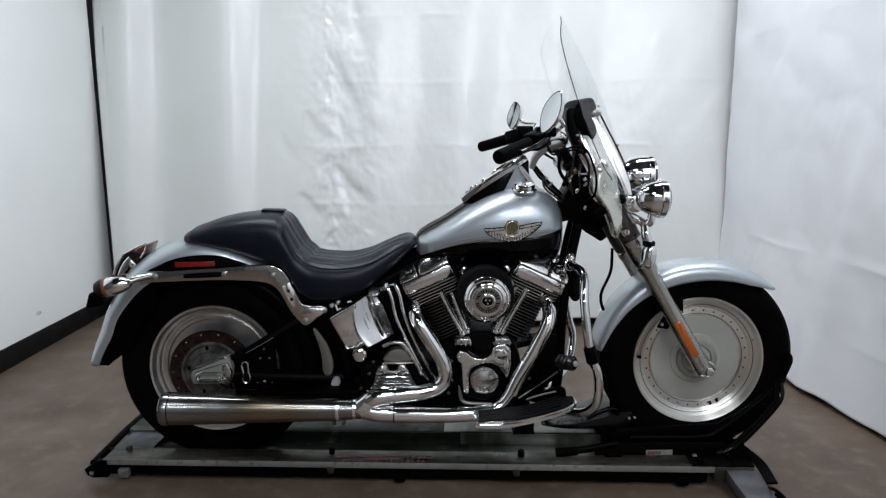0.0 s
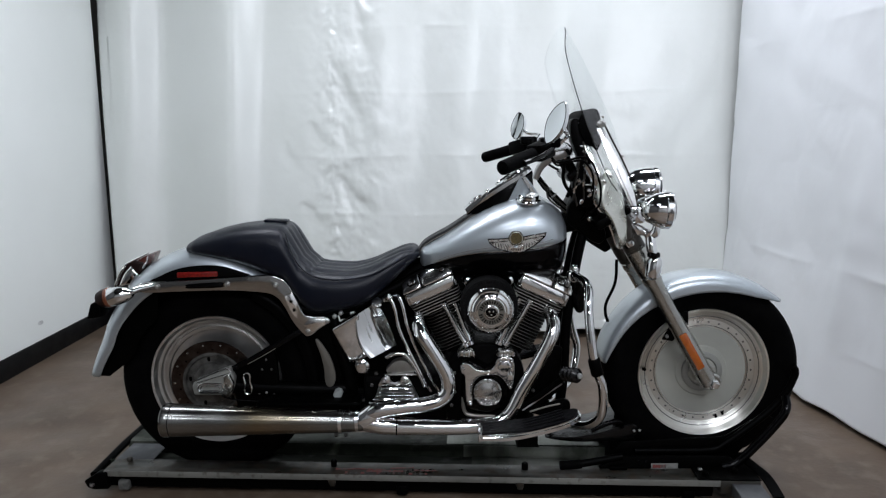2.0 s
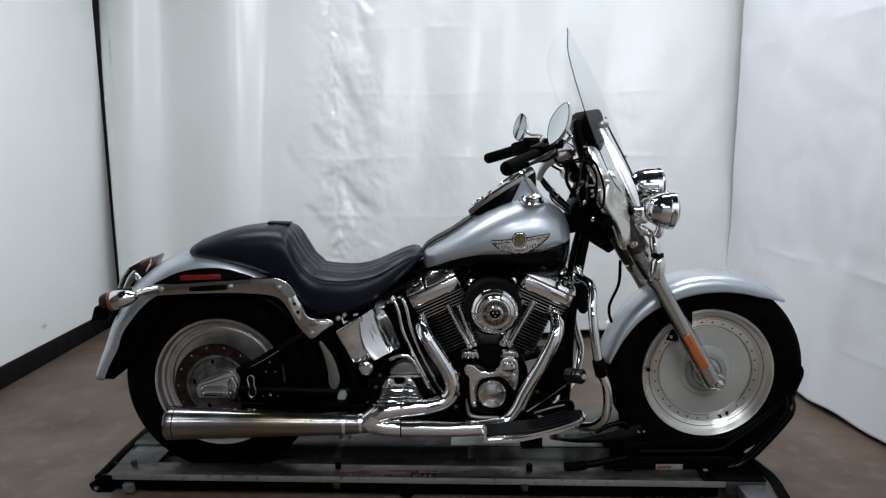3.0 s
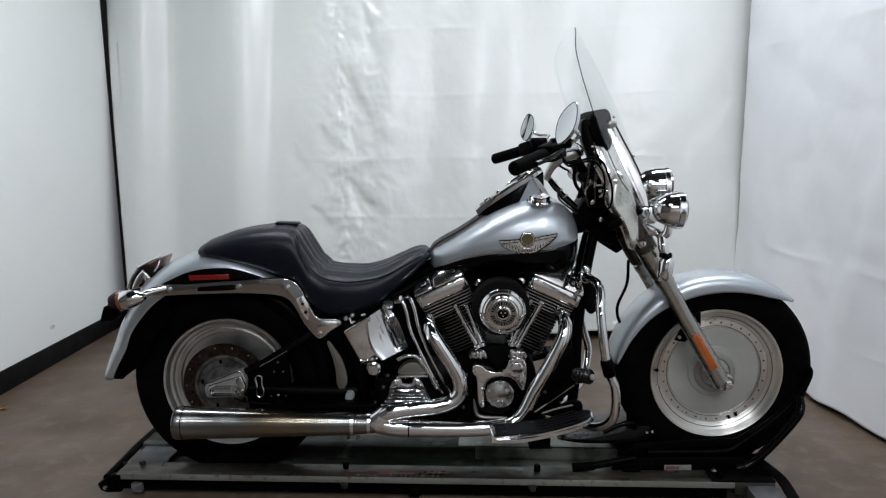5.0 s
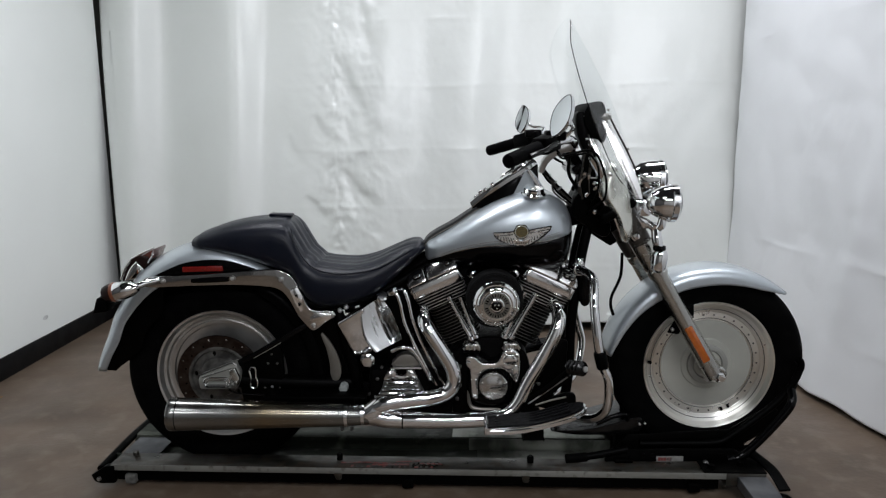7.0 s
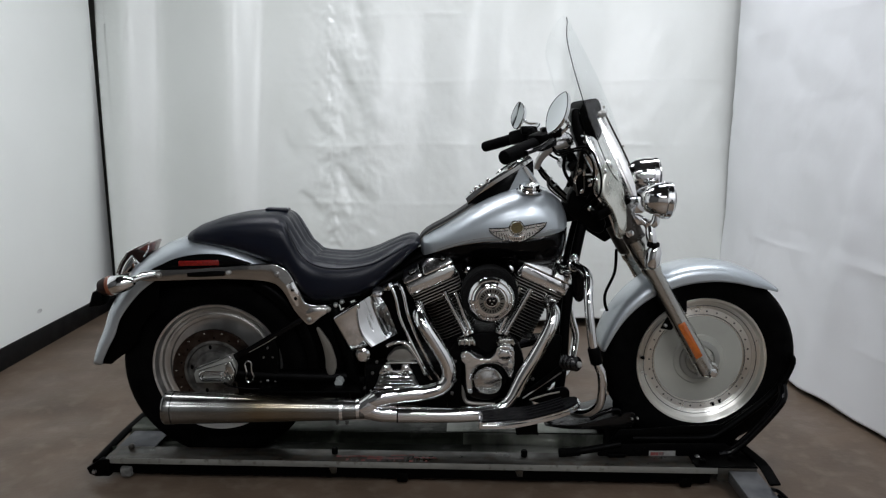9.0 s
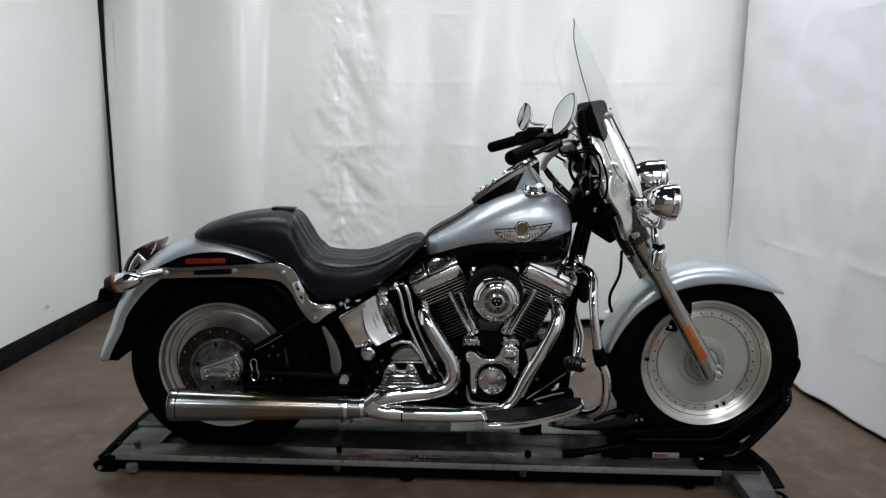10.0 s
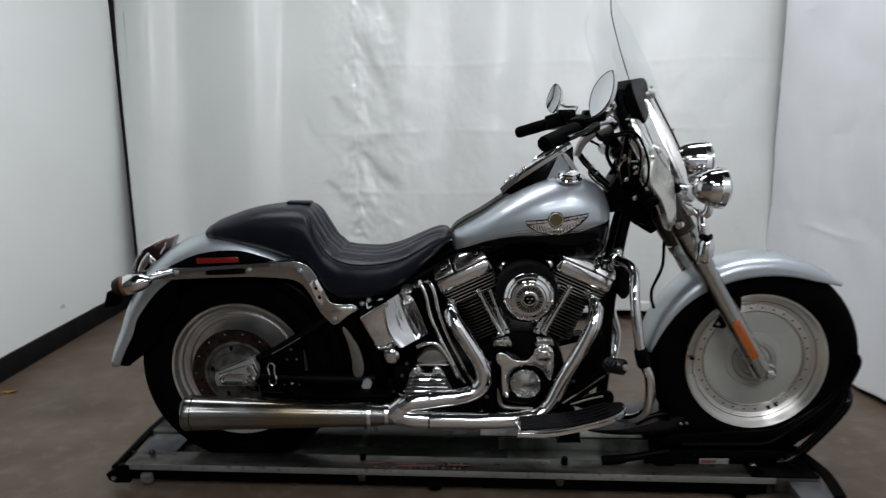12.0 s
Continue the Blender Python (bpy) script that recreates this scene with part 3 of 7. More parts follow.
# rear wheel: dull aluminium, with the fender's shade put into its colour
rw = part("rear_wheel", lathe([(0.215, 0.050), (0.2205, 0.058), (0.2190, 0.062), (0.2120, 0.060), (0.2030, 0.046), (0.1940, 0.043), (0.1900, 0.034), (0.1830, 0.032),
                               (0.1800, 0.038), (0.1690, 0.037), (0.1660, 0.030), (0.120, 0.028), (0.06, 0.030), (0.05, 0.05), (0.0, 0.05)], on(REAR), 96), ALU_DULL, bike, "dull solid aluminium rear wheel, darkened for shade under the fender")
part("tyre", tyre_mesh(REAR, 0.070, (-0.030, 0.0, 0.030)), RUBBER, rw, "black rubber tyre")
part("far_disc", lathe([(0.215, -0.050), (0.2205, -0.058), (0.2130, -0.060), (0.196, -0.043), (0.15, -0.028), (0.0, -0.03)], on(REAR), 64), ALU_MATT, rw)
part("brake_disc", lathe([(0.141, 0.082), (0.143, 0.085), (0.141, 0.088), (0.104, 0.088), (0.102, 0.085), (0.104, 0.082)], on(REAR), 72, closed=True), DISC, rw, "brown-tinged drilled brake disc")
ring_dots("disc_hole", REAR, -0.0878, 0.130, 14, 0.0032, 0.0010, ALU_FORK, rw)
ring_dots("disc_hole", REAR, -0.0878, 0.114, 14, 0.0030, 0.0010, BLACK_COAT, rw, 0.2)
part("carrier", lathe([(0.106, 0.083), (0.106, 0.087), (0.094, 0.088), (0.090, 0.080), (0.070, 0.079), (0.066, 0.092), (0.040, 0.096), (0.0, 0.096)], on(REAR), 64), CARRIER, rw)
ring_dots("carrier_slot", REAR, -0.0795, 0.080, 5, 0.0055, 0.001, BLACK_COAT, rw, 0.5, 1.5)

# rear axle cover, caliper and swingarm
caliper = part("rear_caliper", prism([(-0.050, 0.376), (-0.043, 0.392), (0.010, 0.412), (0.060, 0.432), (0.076, 0.438), (0.088, 0.400), (0.084, 0.372), (0.074, 0.346), (-0.044, 0.346)], -0.110, -0.152, 0.006, segments=3), HUB_PLATE, bike, "cast aluminium brake caliper with a rounded slot")


def slot(x0, x1, z, r, y, n=8):
    """Points round a long rounded slot in a plane that faces the side."""
    out = [(x1 + r * math.cos(radians(a)), y, z + r * math.sin(radians(a))) for a in [-90 + 180 * k / n for k in range(n + 1)]]
    out += [(x0 + r * math.cos(radians(a)), y, z + r * math.sin(radians(a))) for a in [90 + 180 * k / n for k in range(n + 1)]]
    return out + out[:1]


part("slot_rim", tube(slot(-0.014, 0.040, 0.371, 0.0150, -0.154), 0.0032, 8, 1, smooth=False), CHROME, caliper)
part("slot_rim", tube(slot(-0.012, 0.036, 0.370, 0.0080, -0.154), 0.0024, 8, 1, smooth=False), CHROME, caliper)
part("bridge_lip", tube([(-0.042, -0.153, 0.395), (0.008, -0.154, 0.415), (0.062, -0.154, 0.436), (0.080, -0.153, 0.428)], 0.0022, 8, 4), POLISHED, caliper)
part("bridge_lip", tube([(-0.034, -0.153, 0.388), (0.020, -0.154, 0.405), (0.062, -0.154, 0.418)], 0.0016, 8, 4), POLISHED, caliper)
part("end_block", prism([(0.056, 0.416), (0.076, 0.424), (0.090, 0.388), (0.084, 0.362), (0.064, 0.352), (0.060, 0.384)], -0.148, -0.166, 0.005, segments=3), ALU_FORK, caliper)
for x, z in ((0.062, 0.392), (0.066, 0.366), (0.054, 0.352)):
    part("caliper_bolt", lathe([(0.0055, 0.0), (0.0055, 0.005), (0.004, 0.008), (0.0, 0.008)], on((x, 0, z), -0.160), 8), CHROME, caliper)
part("brake_line", tube([(0.050, -0.150, 0.342), (0.080, -0.158, 0.336), (0.110, -0.158, 0.332), (0.150, -0.150, 0.326), (0.190, -0.140, 0.324)], 0.0026, 8, 5), BLACK_PAINT, caliper)
swing = part("swingarm", tube([(0.03, -0.105, 0.366), (0.16, -0.105, 0.355), (0.36, -0.10, 0.345), (0.46, -0.09, 0.345)], 0.026, 14, 6), BLACK_COAT, bike, "satin black swingarm")
part("upper_arm", tube([(0.300, -0.112, 0.556), (0.345, -0.105, 0.580), (0.400, -0.100, 0.600)], 0.010, 12, 5), BLACK_COAT, swing)
# Added black plate in place of the wheel disc lying in deep shade.
part("disc_shade_plate", prism([(0.070, 0.428), (0.130, 0.458), (0.200, 0.494), (0.214, 0.486), (0.222, 0.456), (0.223, 0.388), (0.217, 0.329), (0.208, 0.298), (0.085, 0.297), (0.077, 0.358), (0.075, 0.398)], -0.104, -0.124, 0.004), BLACK_COAT, swing)
part("arm_brace", prism([(0.068, 0.432), (0.138, 0.467), (0.214, 0.513), (0.300, 0.562), (0.312, 0.548), (0.222, 0.494), (0.140, 0.446), (0.072, 0.412)], -0.120, -0.132, 0.003), BLACK_PAINT, swing, "black diagonal arm")
part("arm_edge", tube([(0.130, -0.133, 0.445), (0.180, -0.133, 0.472), (0.222, -0.133, 0.497)], 0.0013, 6, 3), STEEL_DULL, swing)
part("adjuster_loop", tube([(0.114, -0.135, 0.402), (0.122, -0.136, 0.415), (0.135, -0.136, 0.410), (0.136, -0.137, 0.382), (0.141, -0.137, 0.357), (0.129, -0.136, 0.343), (0.117, -0.136, 0.349), (0.119, -0.137, 0.376), (0.114, -0.135, 0.402)], 0.0028, 8, 5), CHROME, swing)
bolts("arm_bolt", [(x, -0.126, z) for x, z in ((0.188, 0.456), (0.174, 0.424), (0.204, 0.424), (0.161, 0.342), (0.209, 0.342))], (0, -1, 0), 0.0032, 0.004, CARRIER, swing)
bolts("arm_bolt", [(0.185, -0.126, 0.346)], (0, -1, 0), 0.0050, 0.006, STEEL, swing)
part("chain_guard", prism([(0.10, 0.335), (0.52, 0.345), (0.52, 0.235), (0.12, 0.24)], -0.080, -0.095, 0.003), BLACK_COAT, swing)
part("swingarm_far", tube([(0.0, 0.10, 0.366), (0.16, 0.105, 0.36), (0.46, 0.09, 0.345)], 0.026, 12, 5), BLACK_COAT, swing)

# rear fender
def fender_rings(centre, table, steps, half, crown=0.05, n=18):
    """Sections along an arc about the axle; table rows: angle, outer radius, side depth, half width."""
    rings = []
    a0, a1 = table[0][0], table[-1][0]
    for i in range(steps + 1):
        a = a0 + (a1 - a0) * i / steps
        ro, deep, hw = along(table, a)
        cr = min(crown, deep * 0.62)
        ring = []
        for k in range(n + 1):
            u = -1 + 2 * k / n
            s = abs(u)
            if s > 0.62:         # flat side
                q = (s - 0.62) / 0.38
                y, r = hw, ro - cr - (deep - cr) * q
            else:
                q = s / 0.62
                y = hw * math.sin(q * math.pi / 2) ** 0.9
                r = ro - cr * (1 - math.cos(q * math.pi / 2)) ** 1.1
            y = math.copysign(y, u)
            ring.append((centre[0] + r * math.cos(radians(a)), y, centre[2] + r * math.sin(radians(a))))
        rings.append(ring)
    return rings


REAR_ARC = [(177, 0.424, 0.044, 0.080), (168, 0.408, 0.050, 0.092), (158, 0.398, 0.056, 0.100), (148, 0.404, 0.058, 0.105), (137, 0.411, 0.064, 0.109), (126, 0.428, 0.076, 0.112), (114, 0.442, 0.086, 0.114), (102, 0.449, 0.092, 0.115), (88, 0.445, 0.082, 0.115), (70, 0.425, 0.062, 0.115), (62, 0.415, 0.060, 0.112)]
rear_fender = part("rear_fender", loft(bmesh.new(), fender_rings(REAR, REAR_ARC, 56, 0.1), closed=False), SILVER, bike, "silver metallic rear fender", 50)
solid(rear_fender, 0.003, 1)
part("inner_lining", loft(bmesh.new(), fender_rings(REAR, [(a, r - 0.008, d + (0.020 if a > 172 else 0.050 if a > 165 else 0.062 if a > 125 else -0.008), w - 0.008) for a, r, d, w in REAR_ARC], 40, 0.1), closed=False), BLACK_COAT, rear_fender, "black inside of the fender")
panel = part("side_panel", prism(smooth_outline([(-0.175, 0.712), (-0.135, 0.737), (-0.085, 0.757), (-0.025, 0.767), (0.045, 0.767), (0.105, 0.752), (0.160, 0.728), (0.10, 0.712), (-0.05, 0.708)], 4), -0.112, -0.119, 0.002), BLACK_PAINT, rear_fender, "gloss black teardrop panel")
part("reflector", block((-0.066, -0.126, 0.7310), (0.064, -0.118, 0.7485), 0.003, Matrix.Translation((-0.002, 0, 0)) @ pose(0, 0, 0, 0, -1.2, 0)), RED, rear_fender, "long red side reflector")

def leaning(bm, x0, z0, a, b):
    """Leans a plate: its face turns up and to the rear."""
    for v in bm.verts:
        v.co.y += a * (v.co.x - x0) + b * (v.co.z - z0)
    return bm


def strut(s):
    outline = smooth_outline([(-0.200, 0.714), (-0.060, 0.722), (0.080, 0.731), (0.190, 0.738), (0.240, 0.733), (0.275, 0.705), (0.300, 0.650), (0.318, 0.612), (0.345, 0.603), (0.388, 0.602), (0.400, 0.585), (0.365, 0.560),
                              (0.332, 0.536), (0.312, 0.548), (0.283, 0.585), (0.258, 0.635), (0.232, 0.668), (0.190, 0.682), (0.080, 0.689), (-0.060, 0.687), (-0.198, 0.684)], 3)
    st = part("fender_strut", prism(outline, s * 0.120, s * 0.136, 0.010, segments=4), CHROME_DARK, bike, "chrome fender strut")
    bolts("strut_bolt", [(x, s * 0.136, z) for x, z in ((-0.143, 0.704), (0.080, 0.711), (0.234, 0.706), (0.331, 0.556), (0.393, 0.588))], (0, s, 0), 0.0065, 0.007, STEEL, st)
    # Thin black plate painted in for a dark reflection streak on the chrome.
    part("strut_reflection_streak", prism(smooth_outline([(-0.045, 0.711), (0.060, 0.717), (0.066, 0.708), (0.060, 0.700), (-0.045, 0.697), (-0.052, 0.704)], 3), s * 0.1355, s * 0.1375, 0.001), BLACK_PAINT, st)
    knee = leaning(prism([(0.262, 0.672), (0.287, 0.683), (0.318, 0.612), (0.292, 0.598), (0.276, 0.630)], -0.1400, -0.1340, 0.003), 0.29, 0.64, 0.50, 0.0)
    toe = leaning(prism([(0.318, 0.606), (0.345, 0.595), (0.392, 0.594), (0.386, 0.578), (0.345, 0.552), (0.318, 0.570)], -0.1390, -0.1340, 0.003), 0.35, 0.58, -0.10, 0.10)
    for plate, name in ((knee, "knee_plate"), (toe, "toe_plate")):
        if s > 0:
            plate.transform(Matrix.Diagonal((1, -1, 1, 1)))
        part(name, plate, BRIGHT, st, "bright chrome plate")
    bolts("knee_bolt", [(0.281, s * 0.143, 0.655), (0.291, s * 0.142, 0.626)], (0, s, 0), 0.0045, 0.004, BLACK_COAT, st)


strut(-1)
strut(1)

# tail lamp and turn signals
tail = part("tail_lamp", prism([(-0.318, 0.684), (-0.304, 0.720), (-0.286, 0.760), (-0.258, 0.776), (-0.214, 0.768), (-0.232, 0.728), (-0.262, 0.694)], -0.056, 0.056, 0.010, segments=3), SMOKE, bike, "smoked tail lamp with a chrome housing on the rear fender")
part("housing", prism([(-0.306, 0.688), (-0.268, 0.750), (-0.252, 0.748), (-0.236, 0.726), (-0.262, 0.694)], -0.060, 0.060, 0.006, segments=3), CHROME, tail, "chrome housing")
part("visor", prism([(-0.250, 0.768), (-0.206, 0.792), (-0.199, 0.790), (-0.214, 0.756), (-0.236, 0.748)], -0.050, 0.050, 0.004), DULL_RED, tail, "dull red top lens")
part("visor_rim", tube([(-0.280, -0.052, 0.760), (-0.240, -0.053, 0.780), (-0.200, -0.052, 0.798), (-0.208, -0.052, 0.770), (-0.222, -0.053, 0.748)], 0.0032, 8, 3, smooth=False), CHROME, tail)
for dx in (0.0, 0.020):
    part("lamp_strip", tube([(-0.314 + dx, -0.058, 0.694 + dx * 0.2), (-0.296 + dx, -0.061, 0.730), (-0.276 + dx, -0.058, 0.758 - dx * 0.3)], 0.0042, 8, 4), CHROME if dx else ALU_FORK, tail)
part("plate_bracket", prism([(-0.395, 0.60), (-0.372, 0.65), (-0.350, 0.672), (-0.335, 0.665), (-0.352, 0.60)], -0.085, 0.085, 0.004), BLACK_COAT, tail)

def rear_signal(s):
    y = 0.195 * s
    sig = part("rear_turn_signal", lathe([(0.0, 0.078), (0.012, 0.072), (0.022, 0.055), (0.028, 0.030), (0.030, 0.0), (0.027, -0.006)], axis_pose((-0.268, y, 0.684), (1, 0, 0.18)), 32), CHROME, bike, "chrome bullet turn signal")
    part("lens_ring", lathe([(0.029, 0.004), (0.0315, 0.0), (0.031, -0.008), (0.027, -0.010)], axis_pose((-0.268, y, 0.684), (1, 0, 0.18)), 32), SIGNAL_RING, sig, "dull orange ring")
    part("lens", lathe([(0.030, -0.006), (0.029, -0.020), (0.022, -0.036), (0.0, -0.044)], axis_pose((-0.268, y, 0.684), (1, 0, 0.18)), 32), SMOKE, sig, "dark smoked lens")
    part("stalk", tube([(-0.215, y, 0.695), (-0.19, s * 0.175, 0.704), (-0.155, s * 0.14, 0.708)], [0.012, 0.010, 0.009], 12, 4), CHROME, sig)
    part("bracket", prism([(-0.338, 0.618), (-0.322, 0.668), (-0.292, 0.676), (-0.290, 0.625)], s * 0.160, s * 0.215, 0.006), BLACK_COAT, sig)


rear_signal(-1)

# seat
SEAT = [  # x, top, bottom, half width, squareness
    (-0.068, 0.826, 0.800, 0.060, 2.2), (-0.062, 0.834, 0.796, 0.086, 2.3), (-0.035, 0.850, 0.790, 0.108, 2.5), (0.035, 0.873, 0.776, 0.124, 2.7), (0.110, 0.888, 0.758, 0.135, 2.8), (0.200, 0.894, 0.728, 0.142, 3.0),
    (0.243, 0.889, 0.706, 0.146, 3.0), (0.262, 0.874, 0.700, 0.148, 3.0), (0.283, 0.836, 0.668, 0.150, 3.0), (0.310, 0.787, 0.625, 0.154, 3.0), (0.352, 0.753, 0.602, 0.160, 3.0), (0.405, 0.743, 0.606, 0.166, 3.0),
    (0.470, 0.741, 0.620, 0.166, 3.0), (0.530, 0.757, 0.642, 0.156, 2.8), (0.590, 0.786, 0.690, 0.138, 2.6), (0.640, 0.808, 0.735, 0.112, 2.5), (0.672, 0.811, 0.764, 0.086, 2.4), (0.688, 0.796, 0.778, 0.050, 2.2)]
rings = []
for i in range(121):
    x = -0.068 + 0.756 * i / 120
    top, low, hw, p = along(SEAT, x)
    mid, h = (top + low) / 2, (top - low) / 2
    dish = 0.010 * math.exp(-((x - 0.46) / 0.13) ** 2)
    ring = []
    for k in range(128):
        a = 2 * math.pi * k / 128
        c, s = math.cos(a), math.sin(a)
        y = hw * math.copysign(abs(c) ** (2 / p), c)
        z = mid + h * math.copysign(abs(s) ** (2 / p), s)
        if s > 0:
            pleat = 1 / (1 + math.exp(-(x - 0.262) * 90)) * (1 - 1 / (1 + math.exp(-(x - 0.655) * 90)))
            z += dish * (y / hw) ** 2 * s
            inset = 1 / (1 + math.exp((abs(y) - 0.76 * hw) * 130))
            off = (0.008 * math.sqrt(abs(math.sin(y * (1 - 0.9 * max(0.0, x - 0.36)) * math.pi / 0.050))) - 0.005) * pleat * inset * min(1, s * 1.5)
            z += off - 0.007 * math.exp(-((x - 0.336 - 0.10 * (hw - abs(y))) / 0.006) ** 2) * (abs(y) < 0.8 * hw)
            if 0.26 < x < 0.34:
                x_off = off
            else:
                x_off = 0
        else:
            x_off = 0
        ring.append((x + x_off, y, z))
    rings.append(ring)
seat = part("seat", loft(bmesh.new(), rings), VINYL, bike, "black two-up vinyl seat with pleated inserts", 60)
part("grab_tab", block((0.175, -0.022, 0.892), (0.252, 0.022, 0.901), 0.004, Matrix.Translation((0.21, 0, 0.9)) @ pose(0, 0, 0, 0, 2, 0) @ Matrix.Translation((-0.21, 0, -0.9))), VINYL, seat)
part("piping", tube([(0.268, -0.118, 0.868), (0.285, -0.135, 0.82), (0.318, -0.146, 0.765), (0.365, -0.152, 0.735), (0.44, -0.158, 0.727), (0.53, -0.149, 0.738), (0.60, -0.128, 0.768), (0.655, -0.10, 0.795)], 0.003, 8, 6), VINYL, seat)
part("mount_tab", prism([(-0.082, 0.806), (-0.060, 0.816), (-0.052, 0.810), (-0.070, 0.802)], -0.012, 0.012, 0.002), CHROME, seat)

# fuel tank
TANK = [  # x, top, split, bottom, half width
    (0.690, 0.800, 0.758, 0.748, 0.030), (0.700, 0.812, 0.750, 0.735, 0.062), (0.730, 0.828, 0.764, 0.730, 0.088), (0.790, 0.862, 0.787, 0.722, 0.116), (0.850, 0.902, 0.802, 0.716, 0.134), (0.910, 0.938, 0.811, 0.712, 0.147),
    (0.970, 0.964, 0.815, 0.710, 0.156), (1.030, 0.980, 0.821, 0.706, 0.159), (1.080, 0.972, 0.828, 0.708, 0.155), (1.120, 0.952, 0.836, 0.713, 0.142), (1.145, 0.926, 0.842, 0.728, 0.120), (1.160, 0.895, 0.848, 0.758, 0.085), (1.166, 0.870, 0.848, 0.790, 0.040)]
upper, lower = [], []
for i in range(81):
    x = 0.690 + 0.476 * (1 - math.cos(math.pi * i / 80)) / 2
    top, cut, low, hw = along(TANK, x)
    mid, h = (top + low) / 2 + 0.01, (top - low) / 2
    def at_angle(a, p=2.35):
        c, s = math.cos(a), math.sin(a)
        hh = top - mid if s > 0 else mid - low
        return (x, hw * math.copysign(abs(c) ** (2 / p), c), mid + hh * math.copysign(abs(s) ** (2 / p), s))
    q = (cut - mid) / (top - mid if cut > mid else mid - low)
    a_cut = math.asin(math.copysign(min(1, abs(q)) ** (2.35 / 2), q))
    upper.append([at_angle(a_cut + (math.pi - 2 * a_cut) * k / 40) for k in range(41)])
    lower.append([at_angle(a_cut - (math.pi + 2 * a_cut) * k / 30) for k in range(31)])
tank = part("fuel_tank", loft(bmesh.new(), upper, closed=False), SILVER, bike, "silver metallic teardrop fuel tank", 60)
solid(tank, 0.004)
tank_low = part("lower_tank", loft(bmesh.new(), lower, closed=False), BLACK_PAINT, tank, "gloss black lower half of the tank", 60)
solid(tank_low, 0.004)
STRIPE = material("grey_pinstripe", (0.20, 0.20, 0.195), 0.3, 0.5)
part("pinstripe", tube([(r[0][0], -abs(r[0][1]) - 0.001, r[0][2]) for r in upper[2:-2:4]], 0.0016, 6, 3), ALU_FORK, tank)
for ring_at, thick in ((1, 0.0012),):
    part("pinstripe", tube([(r[-1 - ring_at][0], r[-1 - ring_at][1] - 0.0012, r[-1 - ring_at][2]) for r in upper[6:-5:4]], thick, 6, 3), STRIPE, tank)
# winged emblem
def tank_y(x, z):
    top, cut, low, hw = along(TANK, x)
    mid = (top + low) / 2 + 0.01
    s = (z - mid) / (top - mid if z > mid else mid - low)
    return -hw * max(0.0, 1 - abs(s) ** 2.35) ** (1 / 2.35)


def on_tank(outline, lift, thick):
    bm = bmesh.new()
    front = [bm.verts.new((x, tank_y(x, z) - lift - thick, z)) for x, z in outline]
    backv = [bm.verts.new((x, tank_y(x, z) - lift + 0.002, z)) for x, z in outline]
    bm.faces.new(front)
    for i in range(len(front)):
        j = (i + 1) % len(front)
        bm.faces.new((front[i], front[j], backv[j], backv[i]))
    return bm


EX, EZ = 0.992, 0.856
BADGE = material("nickel_emblem", (0.80, 0.80, 0.78), 0.22, 0.9, rough_vary=(60, 0.2, 0.38), bump=(220, 0.0006))
BADGE_GOLD = material("olive_gold_enamel", (0.15, 0.115, 0.045), 0.35, 0.5, vary=(260, (0.06, 0.048, 0.02), 0.4, 0.62, U), coat=0.5)
shield_shape = [(EX + 0.0215 * math.cos(a) * (1 + 0.05 * math.cos(6 * a)), EZ + 0.0205 * math.sin(a) * (1 + 0.05 * math.cos(6 * a))) for a in (2 * math.pi * k / 36 for k in range(36))]
emblem = part("emblem", on_tank([(EX + (x - EX) * 1.10, EZ + (z - EZ) * 1.10) for x, z in shield_shape], 0.001, 0.0045), BLACK_PAINT, bike, "nickel winged tank emblem with a gold centre")
part("medallion", on_tank(shield_shape, 0.003, 0.0045), BADGE_GOLD, emblem, "olive gold medallion")
part("medallion_ring", tube([(x, tank_y(x, z) - 0.0075, z) for x, z in [(EX + 0.0195 * math.cos(k * math.pi / 12), EZ + 0.0185 * math.sin(k * math.pi / 12)) for k in range(25)]], 0.0011, 6, 1, smooth=False), BADGE, emblem)
